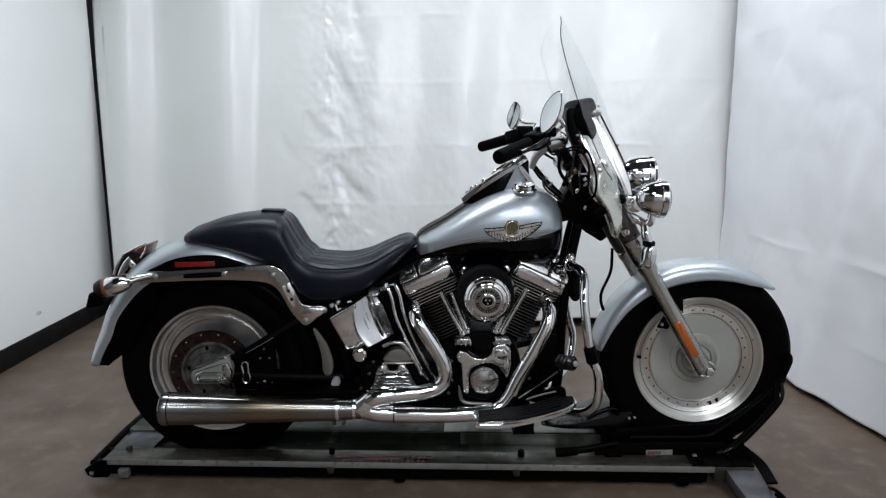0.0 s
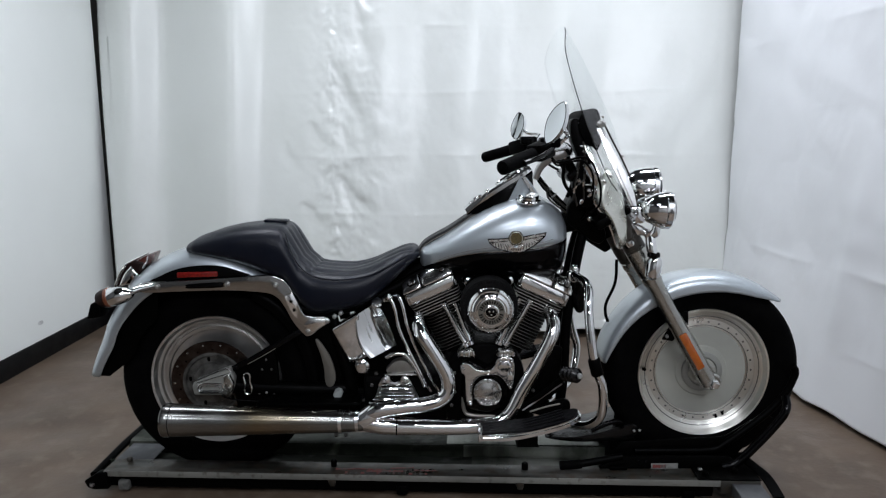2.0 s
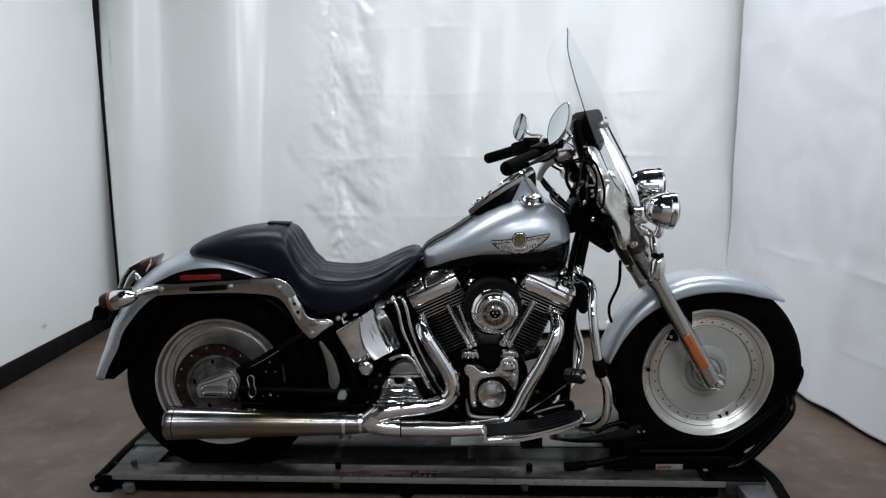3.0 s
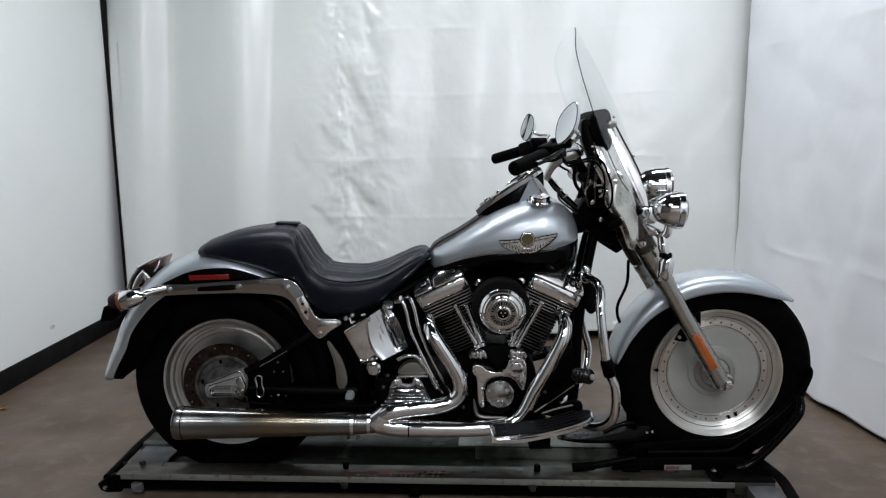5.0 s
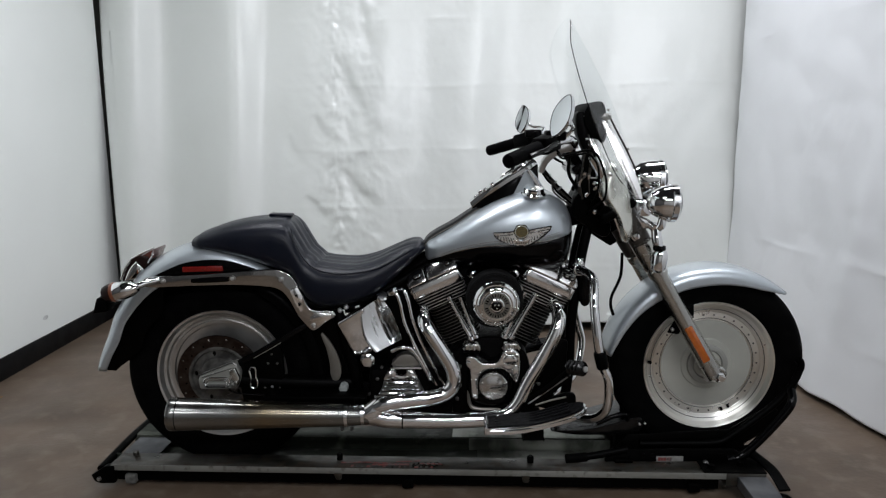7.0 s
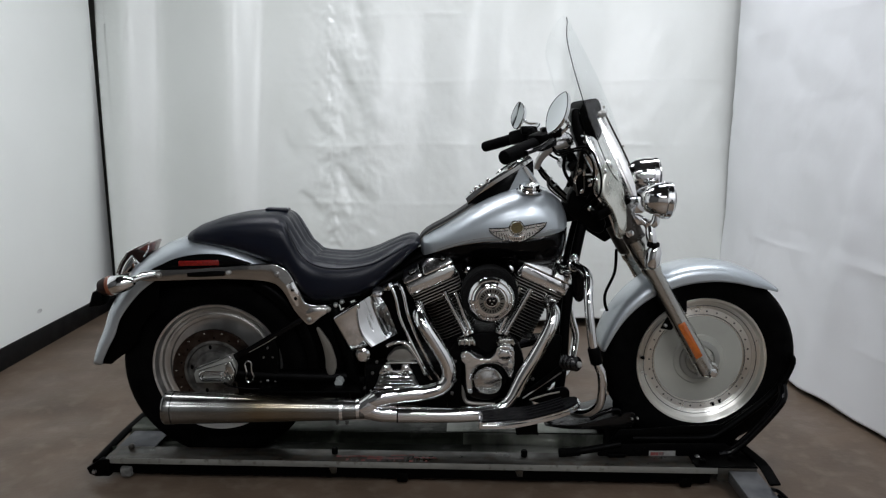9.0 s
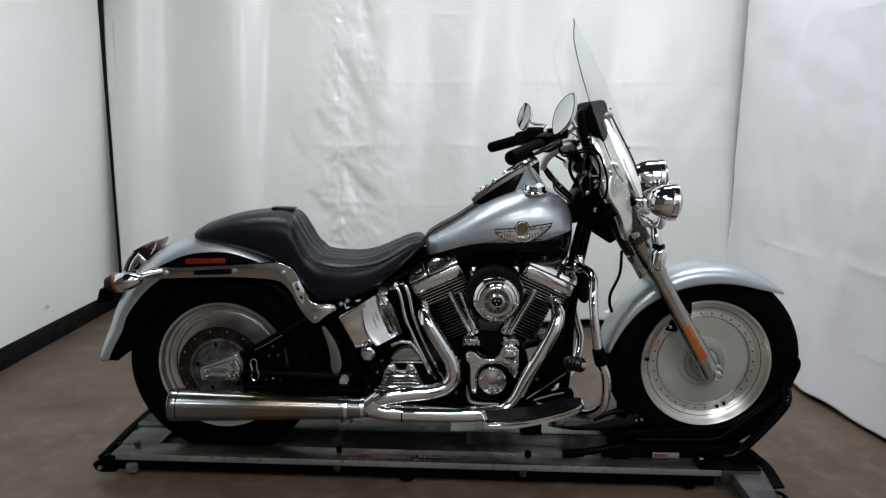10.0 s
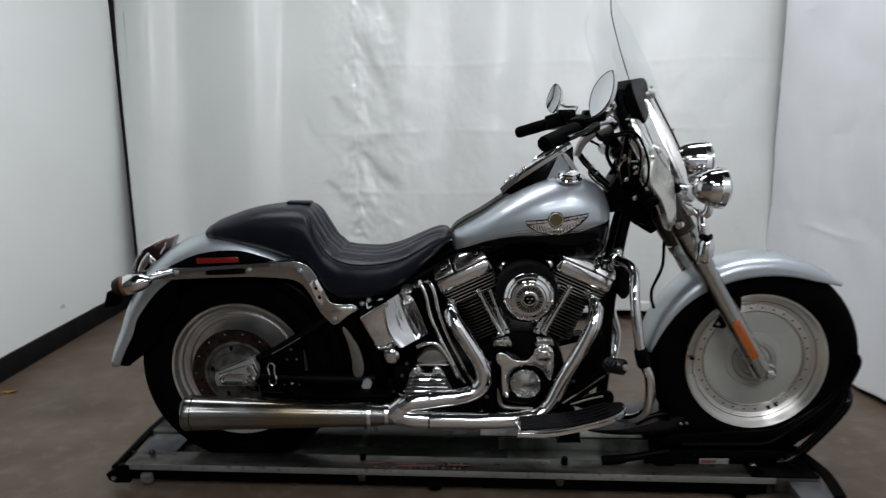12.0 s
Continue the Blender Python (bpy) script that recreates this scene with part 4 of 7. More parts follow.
for s, tip in ((-1, (0.086, -0.005)), (1, (0.094, 0.016))):
    tx, tz = tip
    outline = [(0.022, 0.001 + tz * 0.2), (0.055, 0.000 + tz * 0.65), (tx, tz), (tx - 0.005, tz - 0.011), (tx - 0.014, tz - 0.019), (tx - 0.026, tz * 0.8 - 0.027), (tx - 0.040, tz * 0.6 - 0.034), (0.026, -0.041), (0.008, -0.047), (0.006, -0.026)]
    plate = [(EX + s * x, EZ + z) for x, z in outline]
    wing = part("wing", on_tank(plate, 0.001, 0.003), BADGE, emblem, "nickel wing with dark feather lines")
    border = plate[:9]
    part("wing_edge", tube([(x, tank_y(x, z) - 0.0043, z) for x, z in border], 0.0018, 6, 3, smooth=False), BLACK_PAINT, emblem)
    part("wing_bar", tube([(EX + s * x, tank_y(EX + s * x, EZ + z) - 0.0043, EZ + z) for x, z in ((0.026, -0.008 + tz * 0.2), (0.055, -0.009 + tz * 0.65), (tx - 0.006, tz - 0.010))], 0.0012, 6, 3), BLACK_PAINT, emblem)
    for k in range(7):
        t = k / 6
        a = (0.026 + 0.044 * (1 - t), -0.012 + tz * 0.5 * (1 - t) - 0.008 * t)
        b = (tx - 0.010 - 0.062 * t ** 0.9, tz * (1 - 0.7 * t) - 0.016 - 0.028 * t ** 0.8)
        pts = [(EX + s * (a[0] + (b[0] - a[0]) * u), EZ + a[1] + (b[1] - a[1]) * u) for u in (0, 0.5, 1)]
        part("feather", tube([(x, tank_y(x, z) - 0.0042, z) for x, z in pts], 0.0011, 6, 3), BLACK_PAINT, emblem)
scroll = part("scroll", on_tank([(EX - 0.024, EZ - 0.022), (EX - 0.012, EZ - 0.029), (EX + 0.012, EZ - 0.029), (EX + 0.024, EZ - 0.022), (EX + 0.021, EZ - 0.034), (EX + 0.010, EZ - 0.042), (EX - 0.010, EZ - 0.042), (EX - 0.021, EZ - 0.034)], 0.003, 0.004), CHROME, emblem)
for k in range(5):
    x = EX - 0.014 + 0.007 * k
    part("scroll_mark", on_tank([(x - 0.0018, EZ - 0.0385), (x + 0.0018, EZ - 0.0385), (x + 0.0018, EZ - 0.0320), (x - 0.0018, EZ - 0.0320)], 0.0066, 0.001), BLACK_PAINT, emblem)

cap = part("filler_cap", lathe([(0.046, -0.006), (0.0475, 0.0), (0.044, 0.004), (0.037, 0.005), (0.039, 0.008), (0.038, 0.014), (0.034, 0.017), (0.026, 0.016), (0.012, 0.018), (0.0, 0.0185)], Matrix.Translation((1.037, -0.088, 0.969)) @ pose(0, 0, 0, 14, 2, 0) @ Matrix.Diagonal((0.86, 0.86, 1, 1)), 40), CHROME, tank, "chrome filler cap")
part("far_cap", lathe([(0.046, -0.006), (0.047, 0.0), (0.040, 0.010), (0.034, 0.016), (0.0, 0.0185)], Matrix.Translation((1.037, 0.088, 0.969)) @ pose(0, 0, 0, -14, 2, 0) @ Matrix.Diagonal((0.86, 0.86, 1, 1)), 32), CHROME, tank)
# leather strip and dash
strip_pts = [(0.690, 0.800), (0.705, 0.822), (0.735, 0.843), (0.790, 0.873), (0.862, 0.920), (0.90, 0.945)]
part("tank_strap", loft(bmesh.new(), [[(x - 0.004, -0.036, z - 0.020), (x - 0.006, -0.034, z - 0.001), (x - 0.008, 0, z + 0.004), (x - 0.006, 0.034, z - 0.001), (x - 0.004, 0.036, z - 0.020)] for x, _, z in (tuple(p) for p in spline([(x, 0, z) for x, z in strip_pts], 6))], closed=True), LEATHER, tank, "black leather tank strap")
part("strap_edge", tube([(x - 0.004, -0.0365, z - 0.010) for x, z in strip_pts], 0.0016, 6, 4), STEEL_DULL, tank)
DASH = ((0.850, 0.880, 0.918, 0.934, 0.030), (0.880, 0.900, 0.945, 0.962, 0.042), (0.935, 0.925, 0.982, 0.998, 0.054), (0.985, 0.945, 1.014, 1.030, 0.060), (1.035, 0.955, 1.044, 1.060, 0.060), (1.058, 0.960, 1.060, 1.072, 0.052))
dash = part("dash_console", loft(bmesh.new(), [[(x, -w, zb), (x - 0.004, -w * 0.97, zs - 0.006), (x - 0.006, -w * 0.90, zs), (x - 0.006, w * 0.90, zs), (x - 0.004, w * 0.97, zs - 0.006), (x, w, zb)] for x, zb, zs, zt, w in DASH]), BLACK_PAINT, bike, "black dash console with a chrome top")
part("top_plate", loft(bmesh.new(), [[(x - 0.006, -w * 0.94, zs - 0.001), (x - 0.010, -w * 0.94, zt - 0.006), (x - 0.014, -w * 0.80, zt), (x - 0.014, w * 0.80, zt), (x - 0.010, w * 0.94, zt - 0.006), (x - 0.006, w * 0.94, zs - 0.001)] for x, zb, zs, zt, w in DASH]), CHROME, dash, "chrome dash top")
part("dash_nose", loft(bmesh.new(), [[(x0, -w, z0), (x1, -w * 0.97, z1), (x1, w * 0.97, z1), (x0, w, z0)] for x0, z0, x1, z1, w in ((0.972, 0.955, 1.008, 1.028, 0.064), (1.010, 0.962, 1.018, 1.040, 0.066), (1.050, 0.966, 1.032, 1.038, 0.064), (1.088, 0.960, 1.050, 1.018, 0.056))]), SILVER, dash, "silver side of the dash")
part("speedometer", lathe([(0.052, -0.01), (0.054, 0.006), (0.050, 0.011), (0.047, 0.007), (0.0, 0.007)], axis_pose((0.985, 0, 1.030), (-0.56, 0, 0.83)), 40), CHROME, dash, "chrome-rimmed speedometer")
part("dial", lathe([(0.047, 0.0075), (0.0, 0.0085)], axis_pose((0.985, 0, 1.030), (-0.56, 0, 0.83)), 40), BLACK_PAINT, dash)
for x, y, z, r in ((0.876, -0.028, 0.962, 0.010), (0.915, -0.036, 0.988, 0.0085), (0.893, -0.034, 0.972, 0.007), (0.864, -0.020, 0.948, 0.007)):
    part("switch", lathe([(r, -0.006), (r, 0.007), (r * 0.7, 0.011), (0, 0.012)], axis_pose((x - 0.004, y, z), (-0.6, -0.2, 0.8)), 20), CHROME, dash)
part("nose_strip", loft(bmesh.new(), [[(x - 0.006, y + 0.002, z - 0.002), (x - 0.003, y - 0.003, z), (x + 0.006, y - 0.003, z + 0.003), (x + 0.004, y + 0.004, z + 0.003)] for x, y, z in ((1.022, -0.069, 1.038), (1.037, -0.069, 1.014), (1.052, -0.069, 0.992), (1.066, -0.068, 0.970))]), BRIGHT, dash, "bright chrome strip")
part("tank_bracket", tube([(1.070, -0.05, 1.040), (1.098, -0.05, 1.006), (1.130, -0.04, 0.970), (1.160, -0.03, 0.938)], 0.007, 10, 5), BLACK_COAT, dash)
for k in range(4):
    part("wire", tube([(1.062 + 0.004 * k, -0.055, 1.040 - 0.004 * k), (1.090 + 0.006 * (k % 2), -0.062 - 0.003 * k, 1.000 + 0.008 * (k % 3)), (1.122 - 0.005 * k, -0.058, 0.985 - 0.006 * k), (1.165, -0.04, 0.945 - 0.008 * k)], 0.0032, 8, 5), FORK_DARK if k % 2 else BLACK_COAT, dash)
for x, z in ((1.088, 1.020), (1.108, 0.998), (1.124, 0.980)):
    part("wire_clip", lathe([(0.008, -0.003), (0.0095, 0.0), (0.008, 0.003)], axis_pose((x, -0.055, z), (0.6, 0, -0.8)), 14), STEEL, dash)

# frame
def frame_tube(name, pts, r, seg=14):
    return part(name, tube(pts, r, seg, 6), BLACK_COAT, frame_body)


neck = (1.262, 0, 0.905)
frame_body = part("bike_frame", tube([(1.218, 0, 0.995), (1.285, 0, 0.865), (1.300, 0, 0.835)], 0.042, 20, 4), BLACK_COAT, bike, "satin black steel frame")
frame_tube("backbone", [(1.25, 0, 0.90), (1.05, 0, 0.86), (0.80, 0, 0.78), (0.62, 0, 0.70)], 0.036)
for s in (-1, 1):
    frame_tube("down_tube", [(1.245, s * 0.028, 0.93), (1.215, s * 0.045, 0.83), (1.190, s * 0.055, 0.70), (1.168, s * 0.07, 0.54), (1.158, s * 0.085, 0.36), (1.13, s * 0.09, 0.235), (1.04, s * 0.09, 0.205), (0.70, s * 0.09, 0.205), (0.48, s * 0.09, 0.23)], 0.017)
    frame_tube("rear_tube", [(0.40, s * 0.10, 0.60), (0.425, s * 0.105, 0.50), (0.455, s * 0.105, 0.38), (0.47, s * 0.095, 0.26)], 0.020)
    frame_tube("seat_tube", [(0.26, s * 0.10, 0.63), (0.40, s * 0.10, 0.61), (0.56, s * 0.08, 0.66), (0.70, s * 0.05, 0.73)], 0.017)
part("neck_gusset", prism([(1.235, 0.95), (1.322, 0.800), (1.300, 0.785), (1.245, 0.820), (1.20, 0.87)], -0.03, 0.03, 0.006), BLACK_COAT, frame_body)
part("neck_cover", prism(smooth_outline([(1.172, 0.950), (1.200, 0.985), (1.245, 0.985), (1.266, 0.916), (1.292, 0.858), (1.280, 0.822), (1.245, 0.830), (1.205, 0.862), (1.168, 0.890)], 2), -0.070, 0.070, 0.012), BLACK_COAT, frame_body, "black neck cover")
bolts("frame_bolt", [(1.192, -0.075, 0.742), (1.238, -0.060, 0.905)], (0, -1, 0), 0.010, 0.012, CHROME, frame_body)
bolts("seat_bolt", [(0.416, -0.128, 0.602), (0.436, -0.126, 0.612)], (0, -1, 0), 0.006, 0.010, STEEL, frame_body)
part("inner_fender", loft(bmesh.new(), fender_rings(REAR, [(64, 0.372, 0.055, 0.095), (30, 0.370, 0.055, 0.095), (2, 0.37, 0.055, 0.095), (-14, 0.37, 0.05, 0.095)], 20, 0.1), closed=False), BLACK_COAT, frame_body, "black inner mudguard")
# Coloured as if its polish mirrored the brown floor.
part("frame_cover", prism(smooth_outline([(0.349, 0.516), (0.360, 0.518), (0.391, 0.471), (0.406, 0.429), (0.411, 0.392), (0.402, 0.364), (0.383, 0.362), (0.375, 0.385), (0.374, 0.419), (0.364, 0.471)], 3), -0.108, -0.119, 0.003), STEEL_DULL, frame_body, "steel frame cover, brown floor reflection in its colour")
part("inner_panel", prism([(0.26, 0.60), (0.40, 0.60), (0.47, 0.36), (0.50, 0.24), (0.38, 0.235), (0.36, 0.36), (0.32, 0.48)], -0.060, -0.090, 0.004), BLACK_COAT, frame_body)
part("primary_cover", prism(smooth_outline([(0.42, 0.28), (0.40, 0.36), (0.46, 0.44), (0.70, 0.46), (0.95, 0.45), (1.02, 0.38), (0.98, 0.28), (0.70, 0.25)], 4), 0.12, 0.20, 0.02), BLACK_ENGINE, frame_body)
part("rear_shield", block((0.630, -0.030, 0.490), (0.725, 0.080, 0.670), 0.010), BLACK_COAT, frame_body)
part("battery_box", block((0.47, -0.085, 0.40), (0.64, 0.10, 0.66), 0.012), BLACK_COAT, frame_body)

# engine
engine = part("engine", prism(smooth_outline([(0.775, 0.240), (0.770, 0.400), (0.810, 0.480), (0.900, 0.505), (0.990, 0.480), (1.030, 0.400), (1.020, 0.250), (0.900, 0.215)], 5), -0.115, 0.13, 0.012), BLACK_ENGINE, bike, "black and chrome air-cooled V-twin engine")
def pillow(outline, y0, y1, flat=0.25, steps=9):
    """A cushion-shaped casting: the outline at y0 swells to y1 in the middle."""
    cx, cz = sum(x for x, _ in outline) / len(outline), sum(z for _, z in outline) / len(outline)
    rings = []
    for k in range(steps + 1):
        a = math.pi / 2 * k / steps
        grow = flat + (1 - flat) * math.cos(a)
        rings.append([(cx + (x - cx) * grow, y0 + (y1 - y0) * math.sin(a) ** 0.8, cz + (z - cz) * grow) for x, z in outline])
    return loft(bmesh.new(), rings)


part("gearcase_cover", pillow(smooth_outline([(0.826, 0.300), (0.824, 0.400), (0.836, 0.462), (0.868, 0.458), (0.908, 0.436), (0.940, 0.456), (0.976, 0.456), (0.988, 0.430), (0.982, 0.370), (0.962, 0.292), (0.900, 0.268)], 5), -0.115, -0.160, 0.5), BLACK_PAINT, engine, "black gearcase cover")
CAM = [(0.818, 0.447), (0.830, 0.458), (0.850, 0.452), (0.868, 0.436), (0.908, 0.433), (0.926, 0.447), (0.936, 0.470), (0.956, 0.477), (0.986, 0.467), (0.991, 0.424), (0.988, 0.386), (0.976, 0.372), (0.964, 0.386), (0.953, 0.403), (0.934, 0.415), (0.908, 0.417), (0.879, 0.410), (0.863, 0.394), (0.856, 0.367), (0.857, 0.328), (0.849, 0.316), (0.838, 0.321), (0.834, 0.367), (0.831, 0.414), (0.821, 0.424)]
part("cam_cover", prism(smooth_outline(CAM, 3), -0.140, -0.172, 0.007, segments=4), LUMPY, engine, "chrome cam cover")
for x, z, rx, rz in ((0.960, 0.446, 0.024, 0.020), (0.977, 0.408, 0.010, 0.024)):
    part("cam_boss", lathe([(1.0, 0.0), (0.92, 0.003), (0.75, 0.005), (0.0, 0.006)], on((x, 0, z), -0.1715) @ Matrix.Diagonal((rx, rz, 1, 1)), 20), LUMPY, engine)
timer = part("timer_cover", lathe([(0.046, 0.0), (0.046, 0.012), (0.0435, 0.017), (0.040, 0.018), (0.038, 0.0155), (0.034, 0.016), (0.024, 0.020), (0.012, 0.0225), (0.0, 0.023)], on((0.906, 0, 0.361), -0.166), 40), POLISHED, engine, "round chrome timer cover")
bolts("cover_bolt", [(0.906 + 0.040 * math.sin(k * 1.257), -0.183, 0.361 + 0.040 * math.cos(k * 1.257)) for k in range(5)], (0, -1, 0), 0.004, 0.005, CHROME, engine)
bolts("cover_bolt", [(x, -0.174, z) for x, z in ((0.826, 0.440), (0.945, 0.462), (0.980, 0.462), (0.849, 0.322), (0.978, 0.378))], (0, -1, 0), 0.005, 0.006, CHROME, engine)
part("oil_pump", block((0.84, -0.15, 0.235), (0.965, -0.10, 0.275), 0.006), BLACK_ENGINE, engine)
part("case_rib", tube([(0.828, -0.135, 0.330), (0.830, -0.140, 0.290), (0.850, -0.145, 0.272), (0.930, -0.145, 0.268)], 0.006, 10, 5), STEEL_DULL, engine)
part("intake", block((0.80, -0.050, 0.585), (1.02, 0.06, 0.742), 0.02), BLACK_ENGINE, engine, "black intake and coil")
part("oil_filter", lathe([(0.036, 0.0), (0.038, 0.01), (0.038, 0.07), (0.03, 0.078), (0, 0.08)], axis_pose((1.03, -0.06, 0.345), (1, 0, 0.1)), 28), BLACK_PAINT, engine)


def rounded_ring(hx, y0, y1, r, m, z, n=5):
    """A rectangle with rounded corners across a local axis, at height z."""
    ring = []
    for cx, cy, a0 in ((hx - r, y1 - r, 0), (-hx + r, y1 - r, 90), (-hx + r, y0 + r, 180), (hx - r, y0 + r, 270)):
        for k in range(n + 1):
            a = radians(a0 + 90 * k / n)
            ring.append(m @ Vector((cx + r * math.cos(a), cy + r * math.sin(a), z)))
    return ring


def cylinder(base, lean):
    """A finned barrel and head that leans in the V; returns the pose of its axis."""
    m = Matrix.Translation(base) @ pose(0, 0, 0, 0, lean, 0)
    axis = m.to_3x3() @ Vector((0, 0, 1))
    body = part("cylinder", lathe([(0.048, -0.02), (0.048, HEAD_AT), (0.062, HEAD_AT + 0.004), (0.062, TOP_AT)], m, 32), BLACK_ENGINE, bike, "black finned cylinder")
    for k in range(13):
        z = 0.008 + k * 0.0108
        ring = rounded_ring(0.064, -0.070, 0.070, 0.034, m, z)
        part("fin", loft(bmesh.new(), [ring, [p + axis * 0.0034 for p in ring]]), BLACK_ENGINE, body)
        rim = rounded_ring(0.0648, -0.0708, 0.0708, 0.034, m, z + 0.0006)
        part("fin_edge", loft(bmesh.new(), [rim, [p + axis * 0.0018 for p in rim]], caps=False), FIN_EDGE, body)
    for k in range(5):
        z = HEAD_AT + 0.002 + k * 0.0098
        hx = 0.078 + 0.0016 * k
        ring = rounded_ring(hx, -0.100, 0.096, 0.016, m, z)
        part("head_fin", loft(bmesh.new(), [ring, [p + axis * 0.0046 for p in ring]]), BLACK_ENGINE, body)
        rim = rounded_ring(hx + 0.0008, -0.1008, 0.0968, 0.016, m, z + 0.0008)
        part("head_fin_edge", loft(bmesh.new(), [rim, [p + axis * 0.0022 for p in rim]], caps=False), ALU_DULL, body)
    return m


HEAD_AT, TOP_AT = 0.150, 0.200
FIN_EDGE = material("dim_machined_edge", (0.27, 0.27, 0.26), 0.34, 1.0, rough_vary=(40, 0.25, 0.45))
BARREL_R = cylinder((0.815, 0.0, 0.478), -24.0)
BARREL_F = cylinder((0.994, 0.0, 0.476), 25.0)


def rocker_box(m, mirror):
    """Two chrome layers with a seam, a sloped shoulder and socket bolts."""
    lower = [(0.0, 0.086, -0.110), (0.004, 0.088, -0.113), (0.036, 0.088, -0.113), (0.040, 0.086, -0.110)]
    rb = part("rocker_box", loft(bmesh.new(), [rounded_ring(hx, y0, 0.098, 0.014, m, TOP_AT + z) for z, hx, y0 in lower]), CAST_CHROME, bike, "chrome two-piece rocker box", 40)
    part("rocker_seam", loft(bmesh.new(), [rounded_ring(0.0845, -0.109, 0.096, 0.013, m, TOP_AT + z) for z in (0.039, 0.044)]), BLACK_COAT, rb)
    upper = [(0.043, 0.087, -0.111), (0.047, 0.088, -0.112), (0.057, 0.087, -0.107), (0.076, 0.080, -0.086), (0.083, 0.073, -0.074), (0.086, 0.056, -0.055)]
    split = 0.020 * mirror
    for a, b in ((-0.088, split - 0.0025), (split + 0.0025, 0.088)):
        rings = []
        for z, hx, y0 in upper:
            k = hx / 0.088
            x0, x1 = (max(a, -hx) if a < -0.07 else a), (min(b, hx) if b > 0.07 else b)
            half, mid = (x1 - x0) / 2, (x0 + x1) / 2
            rings.append(rounded_ring(half, y0, 0.094 * k, 0.007, m @ Matrix.Translation((mid, 0, 0)), TOP_AT + z))
        part("rocker_cover", loft(bmesh.new(), rings), CAST_CHROME, rb, "", 40)
    slope = (m.to_3x3() @ Vector((0, -0.74, 0.67))).normalized()
    for x in (-0.052, split + 0.022 * mirror, 0.060):
        at = m @ Vector((x, -0.0985, TOP_AT + 0.0660))
        part("bolt_recess", lathe([(0.0105, -0.002), (0.0105, 0.0012), (0.0, 0.0012)], axis_pose(at, slope), 16), BLACK_COAT, rb)
        part("rocker_bolt", lathe([(0.0072, 0.0), (0.0072, 0.0065), (0.0058, 0.008), (0.0, 0.0078)], axis_pose(at, slope), 14), CHROME, rb)


rocker_box(BARREL_R, -1)
rocker_box(BARREL_F, 1)


def pushrod(a, b):
    a, b = Vector(a), Vector(b)
    d = (b - a).normalized()
    long = (b - a).length
    part("pushrod_tube", lathe([(0.0125, 0.0), (0.0125, 0.010), (0.0092, 0.014), (0.0086, long * 0.55), (0.0118, long * 0.56), (0.0118, long * 0.62), (0.0098, long * 0.63), (0.0098, long - 0.012), (0.0120, long - 0.010), (0.0120, long)], axis_pose(a, d), 20), CHROME, engine, "chrome pushrod tube")


pushrod((0.838, -0.125, 0.498), (0.766, -0.112, 0.640))
pushrod((0.852, -0.125, 0.505), (0.804, -0.112, 0.640))
pushrod((0.962, -0.125, 0.502), (1.046, -0.110, 0.648))
pushrod((0.942, -0.125, 0.505), (1.008, -0.112, 0.655))
for x, z in ((0.838, 0.482), (0.964, 0.482)):
    part("lifter_block", prism([(x - 0.030, z - 0.010), (x - 0.023, z + 0.009), (x + 0.021, z + 0.010), (x + 0.031, z - 0.009)], -0.100, -0.152, 0.003), ALU_FORK, engine, "chrome lifter block")
    # Black strip set back below each lifter block.
    part("lifter_gap", prism([(x - 0.026, z - 0.022), (x - 0.027, z - 0.010), (x + 0.028, z - 0.010), (x + 0.025, z - 0.022)], -0.100, -0.146, 0.003), BLACK_COAT, engine, "black strip in the gap under the lifter block")
    for k in range(4):
        part("lifter_rib", tube([(x - 0.021 + 0.014 * k, -0.153, z + 0.008), (x - 0.024 + 0.016 * k, -0.155, z - 0.010)], 0.0026, 6, 2), CHROME, engine)

for x, z, tilt in ((0.838, 0.712, 0.35), (0.985, 0.716, -0.35)):
    part("plug_cover", lathe([(0.013, 0.0), (0.017, 0.004), (0.017, 0.030), (0.012, 0.036), (0.0, 0.038)], axis_pose((x, -0.075, z), (tilt, -0.9, -0.2)), 20), CHROME, engine, "small chrome cap")
cleaner = part("air_cleaner", lathe([(0.088, 0.0), (0.090, 0.006), (0.090, 0.052), (0.086, 0.060), (0.0, 0.060)], on((0.908, 0, 0.647), -0.135), 56), FILTER, bike, "round black air filter with a chrome cover")
part("cover", lathe([(0.070, 0.0), (0.0728, 0.003), (0.0730, 0.007), (0.0715, 0.010), (0.0640, 0.0165), (0.0628, 0.0165), (0.0618, 0.0140), (0.0606, 0.0140), (0.0596, 0.0175), (0.0560, 0.0215), (0.0500, 0.0245), (0.0488, 0.0245), (0.0478, 0.0215), (0.0464, 0.0215), (0.0454, 0.0250), (0.0420, 0.0265), (0.0408, 0.0265), (0.0398, 0.0240), (0.0250, 0.0245), (0.0238, 0.0285), (0.0205, 0.0300), (0.0190, 0.0270), (0.0120, 0.0275), (0.0, 0.0280)], on((0.912, 0, 0.636), -0.196), 80), CHROME, cleaner, "chrome ringed cover", 24)
part("ring_groove", lathe([(0.0402, 0.0236), (0.0396, 0.0250), (0.0254, 0.0254), (0.0248, 0.0244)], on((0.912, 0, 0.636), -0.196), 56), STEEL_DULL, cleaner, "grey lettered ring")
